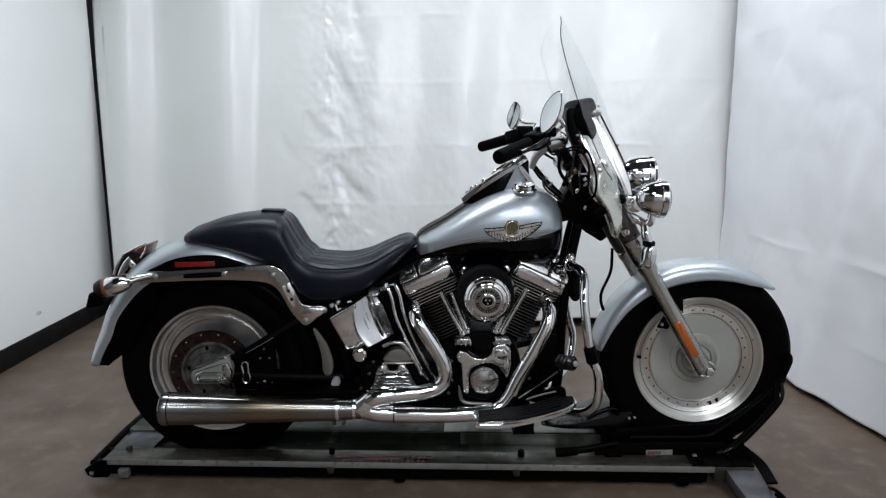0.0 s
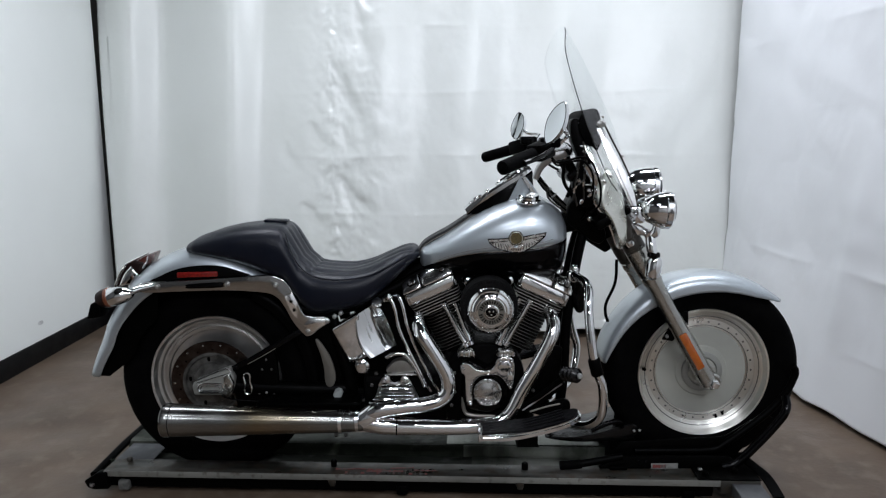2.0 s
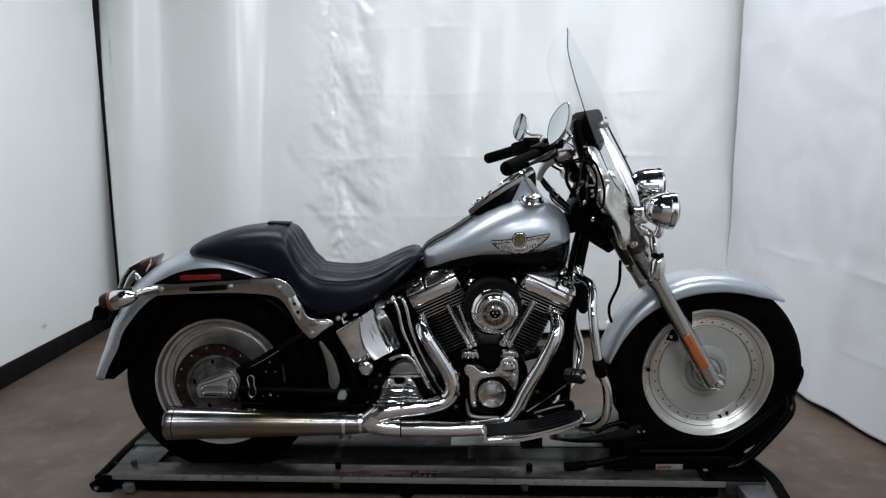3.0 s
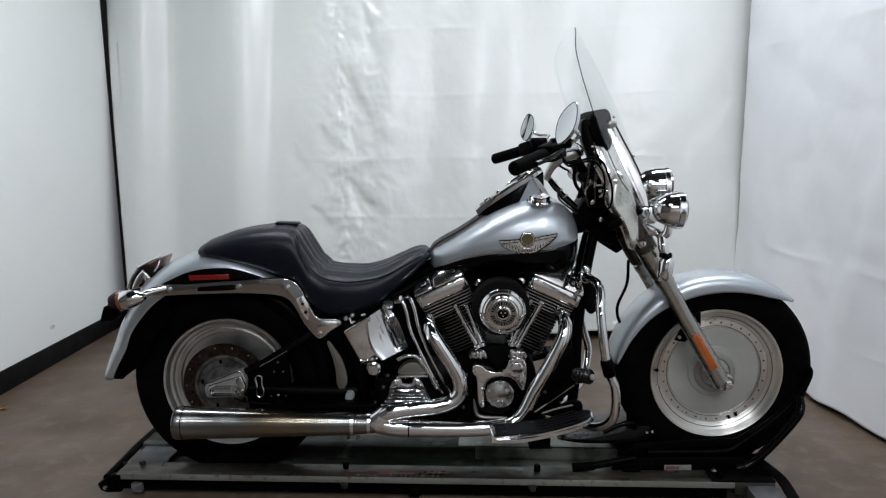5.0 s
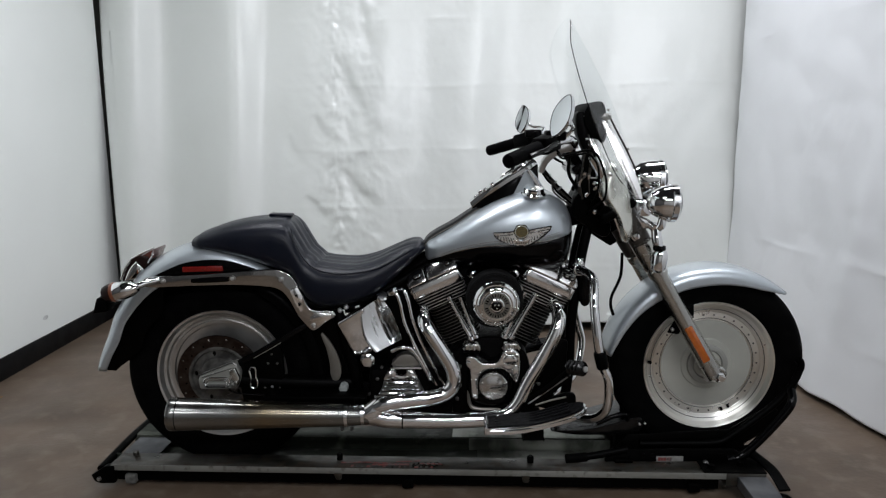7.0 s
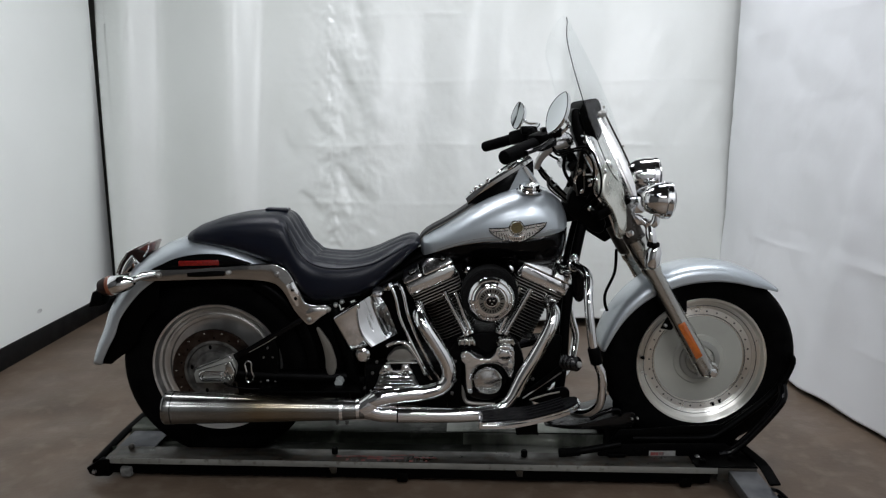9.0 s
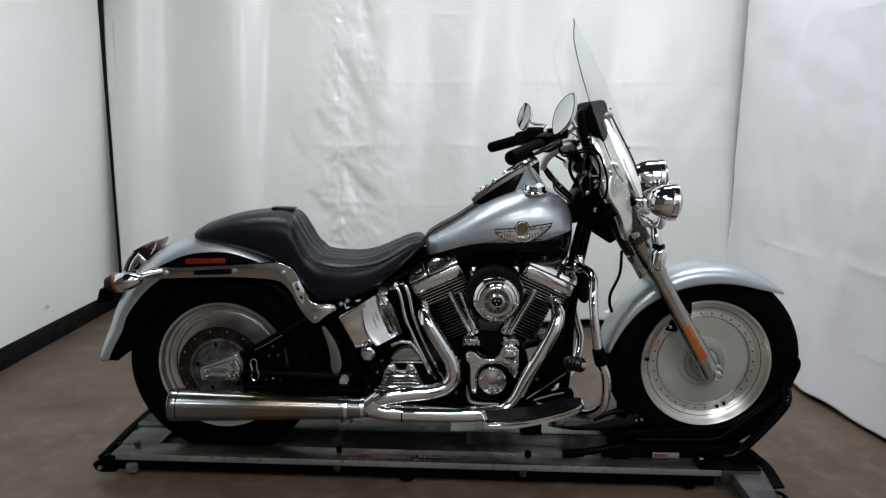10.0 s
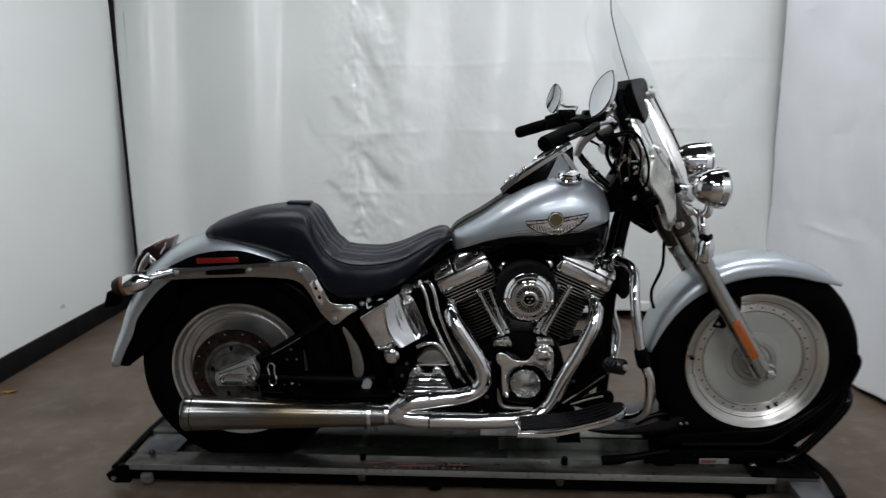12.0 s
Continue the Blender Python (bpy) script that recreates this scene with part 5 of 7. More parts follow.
for k in range(26):                      # the ring's worn lettering as plain bars
    a = 2 * math.pi * k / 26
    if k % 13 == 0:
        continue
    part("ring_mark", block((-0.0014 - 0.0006 * (k % 3), -0.0010, -0.0052), (0.0014 + 0.0005 * (k % 2), 0.0008, 0.0052), 0, Matrix.Translation((0.912 + 0.0325 * math.cos(a), -0.2218, 0.636 + 0.0325 * math.sin(a))) @ Matrix.Rotation(math.pi / 2 - a, 4, "Y")), BLACK_COAT, cleaner)
part("centre_badge", lathe([(0.0165, 0.0), (0.0155, 0.003), (0.009, 0.006), (0.0, 0.006)], on((0.912, 0, 0.636), -0.2232) @ Matrix.Diagonal((1.1, 0.95, 1, 1)), 9), BLACK_PAINT, cleaner)
for x, z, r in ((-0.006, 0.004, 0.0035), (0.006, 0.004, 0.0035), (0.0, -0.006, 0.003)):
    part("badge_stud", lathe([(r, 0.0), (r * 0.8, 0.003), (0.0, 0.0035)], on((0.912 + x, 0, 0.636 + z), -0.2275), 10), CHROME, cleaner)
ring_dots("cover_screw", (0.912, 0, 0.636), -0.2160, 0.0515, 3, 0.0040, 0.004, STEEL, cleaner, 1.57)
ring_dots("filter_pleat", (0.908, 0, 0.647), -0.196, 0.080, 48, 0.0035, 0.004, FILTER, cleaner)
for x, z in ((0.832, 0.672), (0.985, 0.672)):
    part("breather_bolt", lathe([(0.015, 0), (0.015, 0.03), (0.011, 0.036), (0, 0.038)], on((x, 0, z), -0.12), 20), BLACK_PAINT if x < 0.9 else ALU_FORK, engine)

# transmission, oil tank and pipes behind the engine
gearbox = part("gearbox", block((0.50, -0.12, 0.235), (0.78, 0.12, 0.40), 0.02), BLACK_ENGINE, bike, "black gearbox with a ribbed chrome end cover")
part("end_cover", prism(smooth_outline([(0.536, 0.312), (0.548, 0.346), (0.560, 0.368), (0.656, 0.369), (0.671, 0.349), (0.682, 0.320), (0.655, 0.298), (0.570, 0.296)], 3), -0.12, -0.148, 0.006, segments=3), CARRIER, gearbox, "chrome gearbox end cover")
for k in range(5):
    a, z = 0.004 * k + 0.0012 * k * k, 0.364 - 0.0105 * k
    part("cover_rib", tube([(0.560 - a, -0.140, z - 0.006), (0.566 - a, -0.152 - 0.003 * k, z), (0.609, -0.156 - 0.003 * k, z + 0.002), (0.652 + a, -0.152 - 0.003 * k, z), (0.660 + a, -0.140, z - 0.006)], 0.0032, 8, 5), CHROME, gearbox, "chrome rib of the end cover")
part("release_cover", prism(smooth_outline([(0.556, 0.368), (0.562, 0.397), (0.572, 0.406), (0.590, 0.406), (0.596, 0.390), (0.622, 0.390), (0.628, 0.406), (0.646, 0.406), (0.655, 0.397), (0.659, 0.368)], 3), -0.12, -0.154, 0.005), CAST_CHROME, gearbox, "notched chrome release cover")
bolts("release_bolt", [(0.573, -0.154, 0.392), (0.641, -0.154, 0.392)], (0, -1, 0), 0.0085, 0.009, CHROME, gearbox)
# The dome's brown floor reflection is painted by its material.
part("top_cover", prism(smooth_outline([(0.582, 0.418), (0.590, 0.437), (0.606, 0.451), (0.629, 0.456), (0.647, 0.451), (0.660, 0.437), (0.666, 0.418)], 4), -0.10, -0.142, 0.008), STEEL_DULL, gearbox, "domed top cover, brown floor reflection in its colour")
part("top_flange", block((0.574, -0.150, 0.408), (0.676, -0.10, 0.415), 0.002), CHROME, gearbox)
part("clutch_cable_end", tube([(0.580, -0.150, 0.470), (0.606, -0.152, 0.482), (0.634, -0.152, 0.482), (0.657, -0.152, 0.462), (0.684, -0.150, 0.415), (0.704, -0.150, 0.372)], 0.0065, 12, 5), CHROME, gearbox)
oil = part("oil_tank", leaning(prism([(0.409, 0.566), (0.486, 0.612), (0.496, 0.616), (0.500, 0.540), (0.522, 0.478), (0.515, 0.462), (0.459, 0.447)], -0.060, -0.145, 0.008, segments=3), 0.5, 0.53, 0.10, -0.16), CHROME, bike, "chrome horseshoe oil tank", 40)
rings = []
for k in range(13):
    t = k / 12
    x0, z0 = 0.478 + 0.010 * t + 0.038 * t ** 4, 0.606 - 0.134 * t
    x1, z1 = 0.545 + 0.066 * t ** 0.75, 0.640 - 0.142 * t
    front = [(x0 + (x1 - x0) * u, -0.150 - 0.026 * (1 - math.exp(-u * 26)) + 0.80 * (x1 - x0) * u - 0.0004 * math.sin(u * 21 + t * 2) - 0.00022 * math.sin(u * 47 - t * 3) + 0.10 * (z0 + (z1 - z0) * u - 0.50), z0 + (z1 - z0) * u) for u in [i / 28 for i in range(29)]]
    rings.append(front + [(x1 - 0.003, front[-1][1] + 0.006, z1), (x0, -0.10, z0)])
part("tank_cover", loft(bmesh.new(), rings), CHROME, oil, "bulged chrome cover", 50)
part("tank_plug", lathe([(0.018, 0.0), (0.020, 0.004), (0.020, 0.012), (0.015, 0.016), (0.0, 0.017)], axis_pose((0.552, -0.125, 0.640), (0.1, -0.6, 0.8)), 24), CHROME, oil)
part("drain_fitting", lathe([(0.024, 0.0), (0.024, 0.010), (0.016, 0.014), (0.016, 0.026), (0.0, 0.028)], on((0.497, 0, 0.426), -0.10), 20), LUMPY, oil)
for dx, dz, r in ((0.006, 0.0, 0.0052), (0.032, 0.008, 0.0056)):
    part("oil_line", tube([(0.566 + dx, -0.125, 0.660 + dz), (0.590 + dx, -0.150, 0.664 + dz), (0.606 + dx, -0.156, 0.630 + dz), (0.618 + dx, -0.156, 0.570 + dz), (0.646 + dx, -0.155, 0.500), (0.690 + dx, -0.150, 0.405), (0.716 + dx, -0.14, 0.352)], r, 10, 6), CHROME, oil, "chrome oil line")
part("line_fitting", lathe([(0.012, -0.014), (0.013, 0.0), (0.010, 0.014), (0.0, 0.016)], axis_pose((0.588, -0.14, 0.664), (0.6, -0.6, 0.4)), 8), CHROME, oil)
part("side_knob", lathe([(0.0150, -0.030), (0.0150, 0.006), (0.0125, 0.011), (0.0, 0.012)], on((0.420, 0, 0.343), -0.140), 8), WHITE_KNOB, bike, "pale hexagonal axle cap")
bolts("side_bolt", [(0.395, -0.10, 0.305), (0.545, -0.13, 0.41), (0.53, -0.13, 0.37), (0.50, -0.12, 0.315), (0.80, -0.13, 0.41), (0.80, -0.13, 0.345), (0.79, -0.13, 0.30), (1.057, -0.12, 0.345)], (0, -1, 0), 0.0045, 0.008, CARRIER, bike)
bolts("side_bolt", [(1.06, -0.12, 0.395)], (0, -1, 0), 0.009, 0.008, STEEL, bike)

# exhaust
exhaust = part("exhaust", lathe([(0.027, -0.012), (0.029, 0.0), (0.032, 0.04), (0.0350, 0.08), (0.0390, 0.20), (0.0455, 0.40), (0.0512, 0.598), (0.0522, 0.601), (0.0522, 0.616), (0.0490, 0.620), (0.0455, 0.612), (0.040, 0.54), (0.0, 0.54)], axis_pose((0.510, -0.235, 0.290), (-1, -0.01, 0.018)), 48), CHROME_OLD, bike, "long straw-stained chrome muffler")
part("front_pipe", tube([(1.100, -0.085, 0.610), (1.112, -0.140, 0.596), (1.106, -0.182, 0.556), (1.066, -0.195, 0.473), (1.013, -0.200, 0.381), (0.975, -0.208, 0.308), (0.928, -0.220, 0.275), (0.85, -0.228, 0.268), (0.74, -0.235, 0.270), (0.64, -0.238, 0.274), (0.57, -0.236, 0.277)], 0.0215, 20, 8), CHROME_PIPE, exhaust, "chrome front exhaust pipe")
part("rear_pipe", tube([(0.680, -0.105, 0.588), (0.684, -0.150, 0.580), (0.700, -0.182, 0.552), (0.742, -0.195, 0.486), (0.774, -0.200, 0.428), (0.777, -0.203, 0.378), (0.748, -0.208, 0.347), (0.69, -0.222, 0.337), (0.62, -0.232, 0.336), (0.57, -0.236, 0.330), (0.53, -0.236, 0.314)], [0.0225, 0.0230, 0.0240, 0.0250, 0.0250], 20, 8), CHROME, exhaust, "chrome rear exhaust pipe")
part("collector", loft(bmesh.new(), [[(x, -0.236 + 0.95 * ry * math.cos(a), zc + rz * math.sin(a)) for a in (2 * math.pi * k / 32 for k in range(32))] for x, ry, rz, zc in ((0.494, 0.029, 0.029, 0.295), (0.502, 0.030, 0.031, 0.296), (0.520, 0.031, 0.041, 0.300), (0.540, 0.030, 0.050, 0.303), (0.552, 0.026, 0.051, 0.305), (0.560, 0.015, 0.040, 0.306))]), CHROME, exhaust, "chrome two-into-one collector", 50)
part("upper_sleeve", tube([(0.525, -0.238, 0.312), (0.560, -0.238, 0.328), (0.620, -0.234, 0.337), (0.685, -0.2235, 0.338)], [0.024, 0.0265, 0.0268, 0.0262], 24, 6), CHROME, exhaust)
part("heat_shield", tube([(0.525, -0.238, 0.292), (0.565, -0.239, 0.281), (0.62, -0.2395, 0.278), (0.74, -0.2365, 0.272), (0.85, -0.2295, 0.270), (0.92, -0.2215, 0.277)], [0.026, 0.0290, 0.0285, 0.0255, 0.0240, 0.0235], 24, 6), CHROME, exhaust)
part("sleeve_seam", lathe([(0.0288, -0.002), (0.0296, -0.001), (0.0296, 0.001), (0.0288, 0.002)], axis_pose((0.618, -0.2395, 0.278), (1, 0, -0.03)), 28), BLACK_COAT, exhaust)
for at, d, r in (((0.494, -0.236, 0.2935), (1, 0, 0), 0.0325), ((0.442, -0.235, 0.2912), (1, 0, 0), 0.0368)):
    part("clamp", lathe([(r - 0.003, -0.006), (r, -0.005), (r, 0.005), (r - 0.003, 0.006)], axis_pose(at, d), 32), CHROME, exhaust)
part("tip_seam", lathe([(0.0508, 0.590), (0.0517, 0.591), (0.0517, 0.5925), (0.0508, 0.5935)], axis_pose((0.510, -0.235, 0.290), (-1, -0.01, 0.018)), 48), BLACK_COAT, exhaust)
bolts("hanger_bolt", [(0.425, -0.225, 0.246), (0.455, -0.225, 0.246)], (0, -0.6, -0.8), 0.0055, 0.010, CARRIER, exhaust)
part("far_exhaust", tube([(0.55, 0.20, 0.29), (0.2, 0.21, 0.29), (-0.1, 0.21, 0.29)], 0.042, 20, 4), CHROME, exhaust)
part("hanger_plate", block((0.17, -0.20, 0.325), (0.50, -0.12, 0.337), 0.003), BLACK_COAT, exhaust)

# floorboards, pedal and guard
def floorboard(s):
    out = smooth_outline([(0.872, 0.115), (0.873, 0.150), (0.880, 0.163), (1.02, 0.166), (1.125, 0.155), (1.170, 0.118), (1.150, 0.082), (1.02, 0.076), (0.882, 0.078), (0.873, 0.088)], 4)
    def plate(z0, z1, grow, bm=None):
        bm = bm or bmesh.new()
        rise = lambda x: 0.028 + 0.30 * max(0, x - 0.95) ** 1.2
        rings = [[(1.03 + (x - 1.03) * grow, s * (0.215 + 0.10 + (q - 0.10) * grow), z + rise(x)) for x, q in out] for z in (z0, z1)]
        return loft(bm, rings)
    # Rim and trim are chrome on the near board, satin black on the far.
    fb = part("floorboard", plate(0.262, 0.272, 1.02), CHROME if s < 0 else BLACK_COAT, bike, "black rubber floorboard, rim chrome near and black far")
    part("pad_trim", plate(0.2725, 0.2785, 0.985), CHROME if s < 0 else BLACK_COAT, fb)
    part("rubber_pad", plate(0.2700, 0.2835, 0.95), PAD, fb)
    for k in range(4):
        y = s * (0.303 + 0.018 * k)
        part("tread_rib", tube([(0.90, y, 0.311), (0.97, y, 0.313), (1.06, y, 0.335), (1.12, y, 0.354)], 0.004, 6, 4), PAD, fb)
    part("end_cap", block((0.866, min(s * 0.30, s * 0.384), 0.288), (0.8725, max(s * 0.30, s * 0.384), 0.314), 0.002), CHROME, fb)
    part("bracket", block((0.99, s * 0.09, 0.235), (1.05, s * 0.30, 0.282), 0.004), BLACK_COAT, fb)


floorboard(-1)
floorboard(1)
pedal = part("brake_pedal", tube([(1.01, -0.20, 0.318), (1.06, -0.215, 0.36), (1.11, -0.225, 0.405), (1.140, -0.235, 0.435)], 0.009, 10, 5), BLACK_COAT, bike, "black brake pedal with a ribbed rubber pad")
part("pedal_arm", prism([(1.012, 0.318), (1.134, 0.406), (1.148, 0.404), (1.144, 0.392), (1.10, 0.358), (1.03, 0.306)], -0.195, -0.215, 0.003), BLACK_COAT, pedal)
part("pedal_bracket", prism(smooth_outline([(1.040, 0.300), (1.075, 0.320), (1.125, 0.340), (1.158, 0.342), (1.166, 0.325), (1.160, 0.303), (1.120, 0.285)], 2), -0.180, -0.200, 0.004), BLACK_COAT, pedal, "dark pivot bracket")
part("pedal_edge", tube([(1.012, -0.217, 0.316), (1.070, -0.217, 0.358), (1.134, -0.218, 0.404)], 0.0022, 6, 3), STEEL, pedal)
part("plate_rib", tube([(1.035, -0.217, 0.312), (1.085, -0.217, 0.328), (1.130, -0.217, 0.338)], 0.003, 6, 3), STEEL_DULL, pedal)
pad = lathe([(0.013, 0.0)] + [(0.023 if k % 4 > 1 else 0.017, 0.004 + 0.004 * k) for k in range(16)] + [(0.012, 0.072)], axis_pose((1.130, -0.238, 0.445), (0.55, -0.8, 0.18)), 20)
part("pedal_pad", pad, GLOSS_BLACK, pedal, "ribbed dark pedal pad")
part("pad_cap", lathe([(0.009, 0.0), (0.009, 0.005), (0, 0.007)], axis_pose((1.171, -0.297, 0.458), (0.55, -0.8, 0.18)), 16), STEEL, pedal)

guard = part("engine_guard", tube([(1.180, -0.05, 0.715), (1.196, -0.11, 0.722), (1.214, -0.185, 0.705), (1.207, -0.235, 0.64), (1.213, -0.255, 0.560), (1.223, -0.262, 0.490), (1.237, -0.262, 0.445), (1.249, -0.262, 0.415), (1.255, -0.258, 0.360), (1.249, -0.24, 0.300), (1.217, -0.20, 0.258), (1.17, -0.13, 0.235), (1.13, -0.08, 0.225)], 0.0140, 18, 8), CHROME, bike, "chrome engine guard")
part("guard_far", tube([(1.180, 0.05, 0.715), (1.196, 0.11, 0.722), (1.214, 0.185, 0.705), (1.226, 0.255, 0.560), (1.250, 0.262, 0.445), (1.268, 0.258, 0.360), (1.230, 0.20, 0.258), (1.13, 0.08, 0.225)], 0.0155, 14, 6), CHROME, guard)
part("guard_rubber", lathe([(0.0165, 0.0), (0.019, 0.004), (0.019, 0.050), (0.0165, 0.054)], axis_pose((1.221, -0.2615, 0.500), (0.24, -0.02, -0.97)), 20), BLACK_COAT, guard)
part("guard_clamp", lathe([(0.0165, 0.0), (0.020, 0.002), (0.020, 0.020), (0.0165, 0.022)], axis_pose((1.184, -0.07, 0.718), (0.25, -0.95, 0.1)), 20), CHROME, guard)
part("horn", lathe([(0.045, 0.0), (0.048, 0.006), (0.048, 0.03), (0.04, 0.036), (0, 0.038)], on((1.210, 0, 0.655), -0.05) @ Matrix.Diagonal((0.55, 1.25, 1, 1)), 28), BLACK_PAINT, bike, "black horn cover")
part("inner_cover", prism([(1.02, 0.36), (1.10, 0.50), (1.15, 0.49), (1.146, 0.385), (1.045, 0.29), (1.03, 0.27)], -0.10, -0.12, 0.004), BLACK_COAT, engine)

# front fork, fender and headlamps
RAKE = Vector((-0.501, 0, 0.866)).normalized()
AX = Vector((1.618, 0, 0.388))


def fork_leg(s):
    y = 0.125 * s
    foot = Vector((AX.x, y, AX.z))
    leg = part("fork_leg", lathe([(0.020, -0.030), (0.027, -0.022), (0.029, 0.0), (0.0285, 0.10), (0.0265, 0.20), (0.0275, 0.36), (0.031, 0.372), (0.031, 0.392), (0.026, 0.398)], axis_pose(foot, RAKE), 32), ALU_FORK, bike, "satin aluminium fork leg")
    # Far tube and slider: same metal as near, shade put into a darker colour.
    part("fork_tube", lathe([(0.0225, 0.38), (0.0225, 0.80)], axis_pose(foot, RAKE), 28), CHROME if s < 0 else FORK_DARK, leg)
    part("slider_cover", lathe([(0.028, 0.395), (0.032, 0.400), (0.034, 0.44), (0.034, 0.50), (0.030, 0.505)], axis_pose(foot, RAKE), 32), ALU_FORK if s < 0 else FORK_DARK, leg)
    part("fork_cover", lathe([(0.030, 0.485), (0.034, 0.490), (0.034, 0.66), (0.030, 0.665)], axis_pose(foot, RAKE), 32), FORK_DARK, leg, "dark steel fork cover")
    m = axis_pose(foot + RAKE * 0.125 + Vector((0.003, s * 0.027, 0)), RAKE)
    part("reflector", block((-0.013, -0.004, -0.066), (0.013, 0.006, 0.066), 0.004, Matrix.Translation(foot + RAKE * 0.112 + Vector((-0.004, s * 0.028, 0))) @ pose(0, 0, 0, 0, -30, 0)), AMBER, leg, "amber fork reflector")
    part("axle_boss", lathe([(0.026, -0.02), (0.028, 0.0), (0.028, 0.030), (0.022, 0.036), (0, 0.037)], axis_pose((1.636, s * 0.105, 0.378), (0, s, 0)), 24), ALU_FORK, leg)
    part("axle_nut", lathe([(0.016, 0.0), (0.016, 0.012), (0.012, 0.016), (0.012, 0.022), (0, 0.024)], axis_pose((1.638, s * 0.140, 0.374), (0, s, 0)), 6), CHROME, leg)
    bolts("pinch_bolt", [(1.606, s * 0.120, 0.362), (1.600, s * 0.118, 0.385)], (-0.3, s, -0.3), 0.008, 0.012, STEEL, leg)


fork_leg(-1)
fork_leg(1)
for d, name in ((0.62, "lower_yoke"), (0.79, "upper_yoke")):
    c = AX + RAKE * d
    reach = 0.155 if d < 0.7 else 0.105
    part(name, block((-0.075, -reach, -0.016), (0.045, reach, 0.016), 0.010, Matrix.Translation(c) @ pose(0, 0, 0, 0, -30, 0)), BLACK_COAT if d < 0.7 else BLACK_PAINT, bike)

FRONT_ARC = [(173, 0.345, 0.012, 0.070), (164, 0.344, 0.022, 0.076), (153, 0.342, 0.030, 0.079), (135, 0.341, 0.042, 0.081), (117, 0.340, 0.053, 0.083), (96, 0.338, 0.056, 0.084), (77, 0.340, 0.052, 0.084), (62, 0.343, 0.042, 0.082), (53, 0.345, 0.026, 0.078), (47, 0.346, 0.010, 0.070)]
ff = part("front_fender", loft(bmesh.new(), fender_rings(FRONT, FRONT_ARC, 60, 0.09, 0.030), closed=False), SILVER, bike, "silver metallic front fender", 50)
solid(ff, 0.003, 1)
part("inner_lining", loft(bmesh.new(), fender_rings(FRONT, [(a, r - 0.005, d - 0.006, w - 0.005) for a, r, d, w in FRONT_ARC], 40, 0.09, 0.030), closed=False), BLACK_COAT, ff)
part("fender_bracket", prism([(1.478, 0.508), (1.500, 0.549), (1.528, 0.592), (1.560, 0.604), (1.562, 0.564), (1.541, 0.544), (1.514, 0.502)], -0.088, -0.098, 0.003), BLACK_COAT, ff)
bolts("bracket_bolt", [(1.493, -0.098, 0.520), (1.549, -0.098, 0.562)], (0, -1, 0), 0.005, 0.007, STEEL, ff)

HEAD = axis_pose((1.418, 0.0, 1.000), (1, 0, -0.06)) @ Matrix.Diagonal((0.88, 0.88, 0.85, 1))
head = part("headlamp", lathe([(0.0, -0.085), (0.020, -0.081), (0.044, -0.064), (0.063, -0.036), (0.073, 0.0), (0.076, 0.028), (0.080, 0.030), (0.080, 0.046), (0.075, 0.050)], HEAD, 56), CHROME, bike, "large chrome headlamp")
part("lens", lathe([(0.075, 0.048), (0.065, 0.060), (0.040, 0.070), (0.0, 0.074)], HEAD, 48), GLASS, head, "clear glass lens")
part("reflector_bowl", lathe([(0.073, 0.044), (0.05, 0.0), (0.02, -0.03), (0.0, -0.035)], HEAD, 40), MIRROR, head)
part("headlamp_mount", block((1.37, -0.03, 0.880), (1.43, 0.03, 0.94), 0.012), CHROME, head)


def spot_lamp(s):
    c = (1.428, 0.185 * s, 0.944)
    lamp = part("passing_lamp", lathe([(0.0, -0.060), (0.018, -0.057), (0.036, -0.045), (0.050, -0.018), (0.055, 0.006), (0.058, 0.008), (0.058, 0.024), (0.054, 0.028)], axis_pose(c, (1, 0, -0.04)), 44), CHROME, bike, "chrome passing lamp")
    part("lens", lathe([(0.054, 0.026), (0.040, 0.036), (0.0, 0.041)], axis_pose(c, (1, 0, -0.04)), 36), GLASS, lamp)
    part("bowl", lathe([(0.053, 0.024), (0.03, -0.015), (0.0, -0.025)], axis_pose(c, (1, 0, -0.04)), 32), MIRROR, lamp)
    part("lamp_foot", tube([(1.418, s * 0.185, 0.895), (1.414, s * 0.182, 0.872), (1.400, s * 0.165, 0.860)], [0.012, 0.014, 0.014], 14, 4), CHROME, lamp)
    sig = part("front_turn_signal", lathe([(0.0, 0.040), (0.016, 0.036), (0.024, 0.018), (0.024, -0.010), (0.020, -0.028), (0.010, -0.036), (0.0, -0.038)], axis_pose((1.412, 0.19 * s, 0.765), (0.15, 0, 1)), 28), CHROME, bike, "chrome front turn signal")
    part("signal_stem", tube([(1.402, s * 0.175, 0.860), (1.404, s * 0.185, 0.830), (1.410, s * 0.19, 0.800)], [0.014, 0.016, 0.013], 12, 4), CHROME, sig)
    part("signal_collar", lathe([(0.018, -0.008), (0.020, 0.0), (0.018, 0.008)], axis_pose((1.411, s * 0.19, 0.806), (0.1, 0, 1)), 20), BLACK_PAINT, sig)


spot_lamp(-1)
spot_lamp(1)
bar = part("lamp_bar", tube([(1.400, -0.185, 0.862), (1.395, -0.12, 0.872), (1.375, -0.06, 0.880), (1.375, 0.06, 0.880), (1.395, 0.12, 0.872), (1.400, 0.185, 0.862)], 0.013, 16, 5), CHROME, bike, "chrome lamp bar")
part("bar_bracket", prism([(1.320, 0.885), (1.335, 0.905), (1.420, 0.875), (1.415, 0.858), (1.350, 0.862)], -0.14, -0.150, 0.003), CHROME, bar)
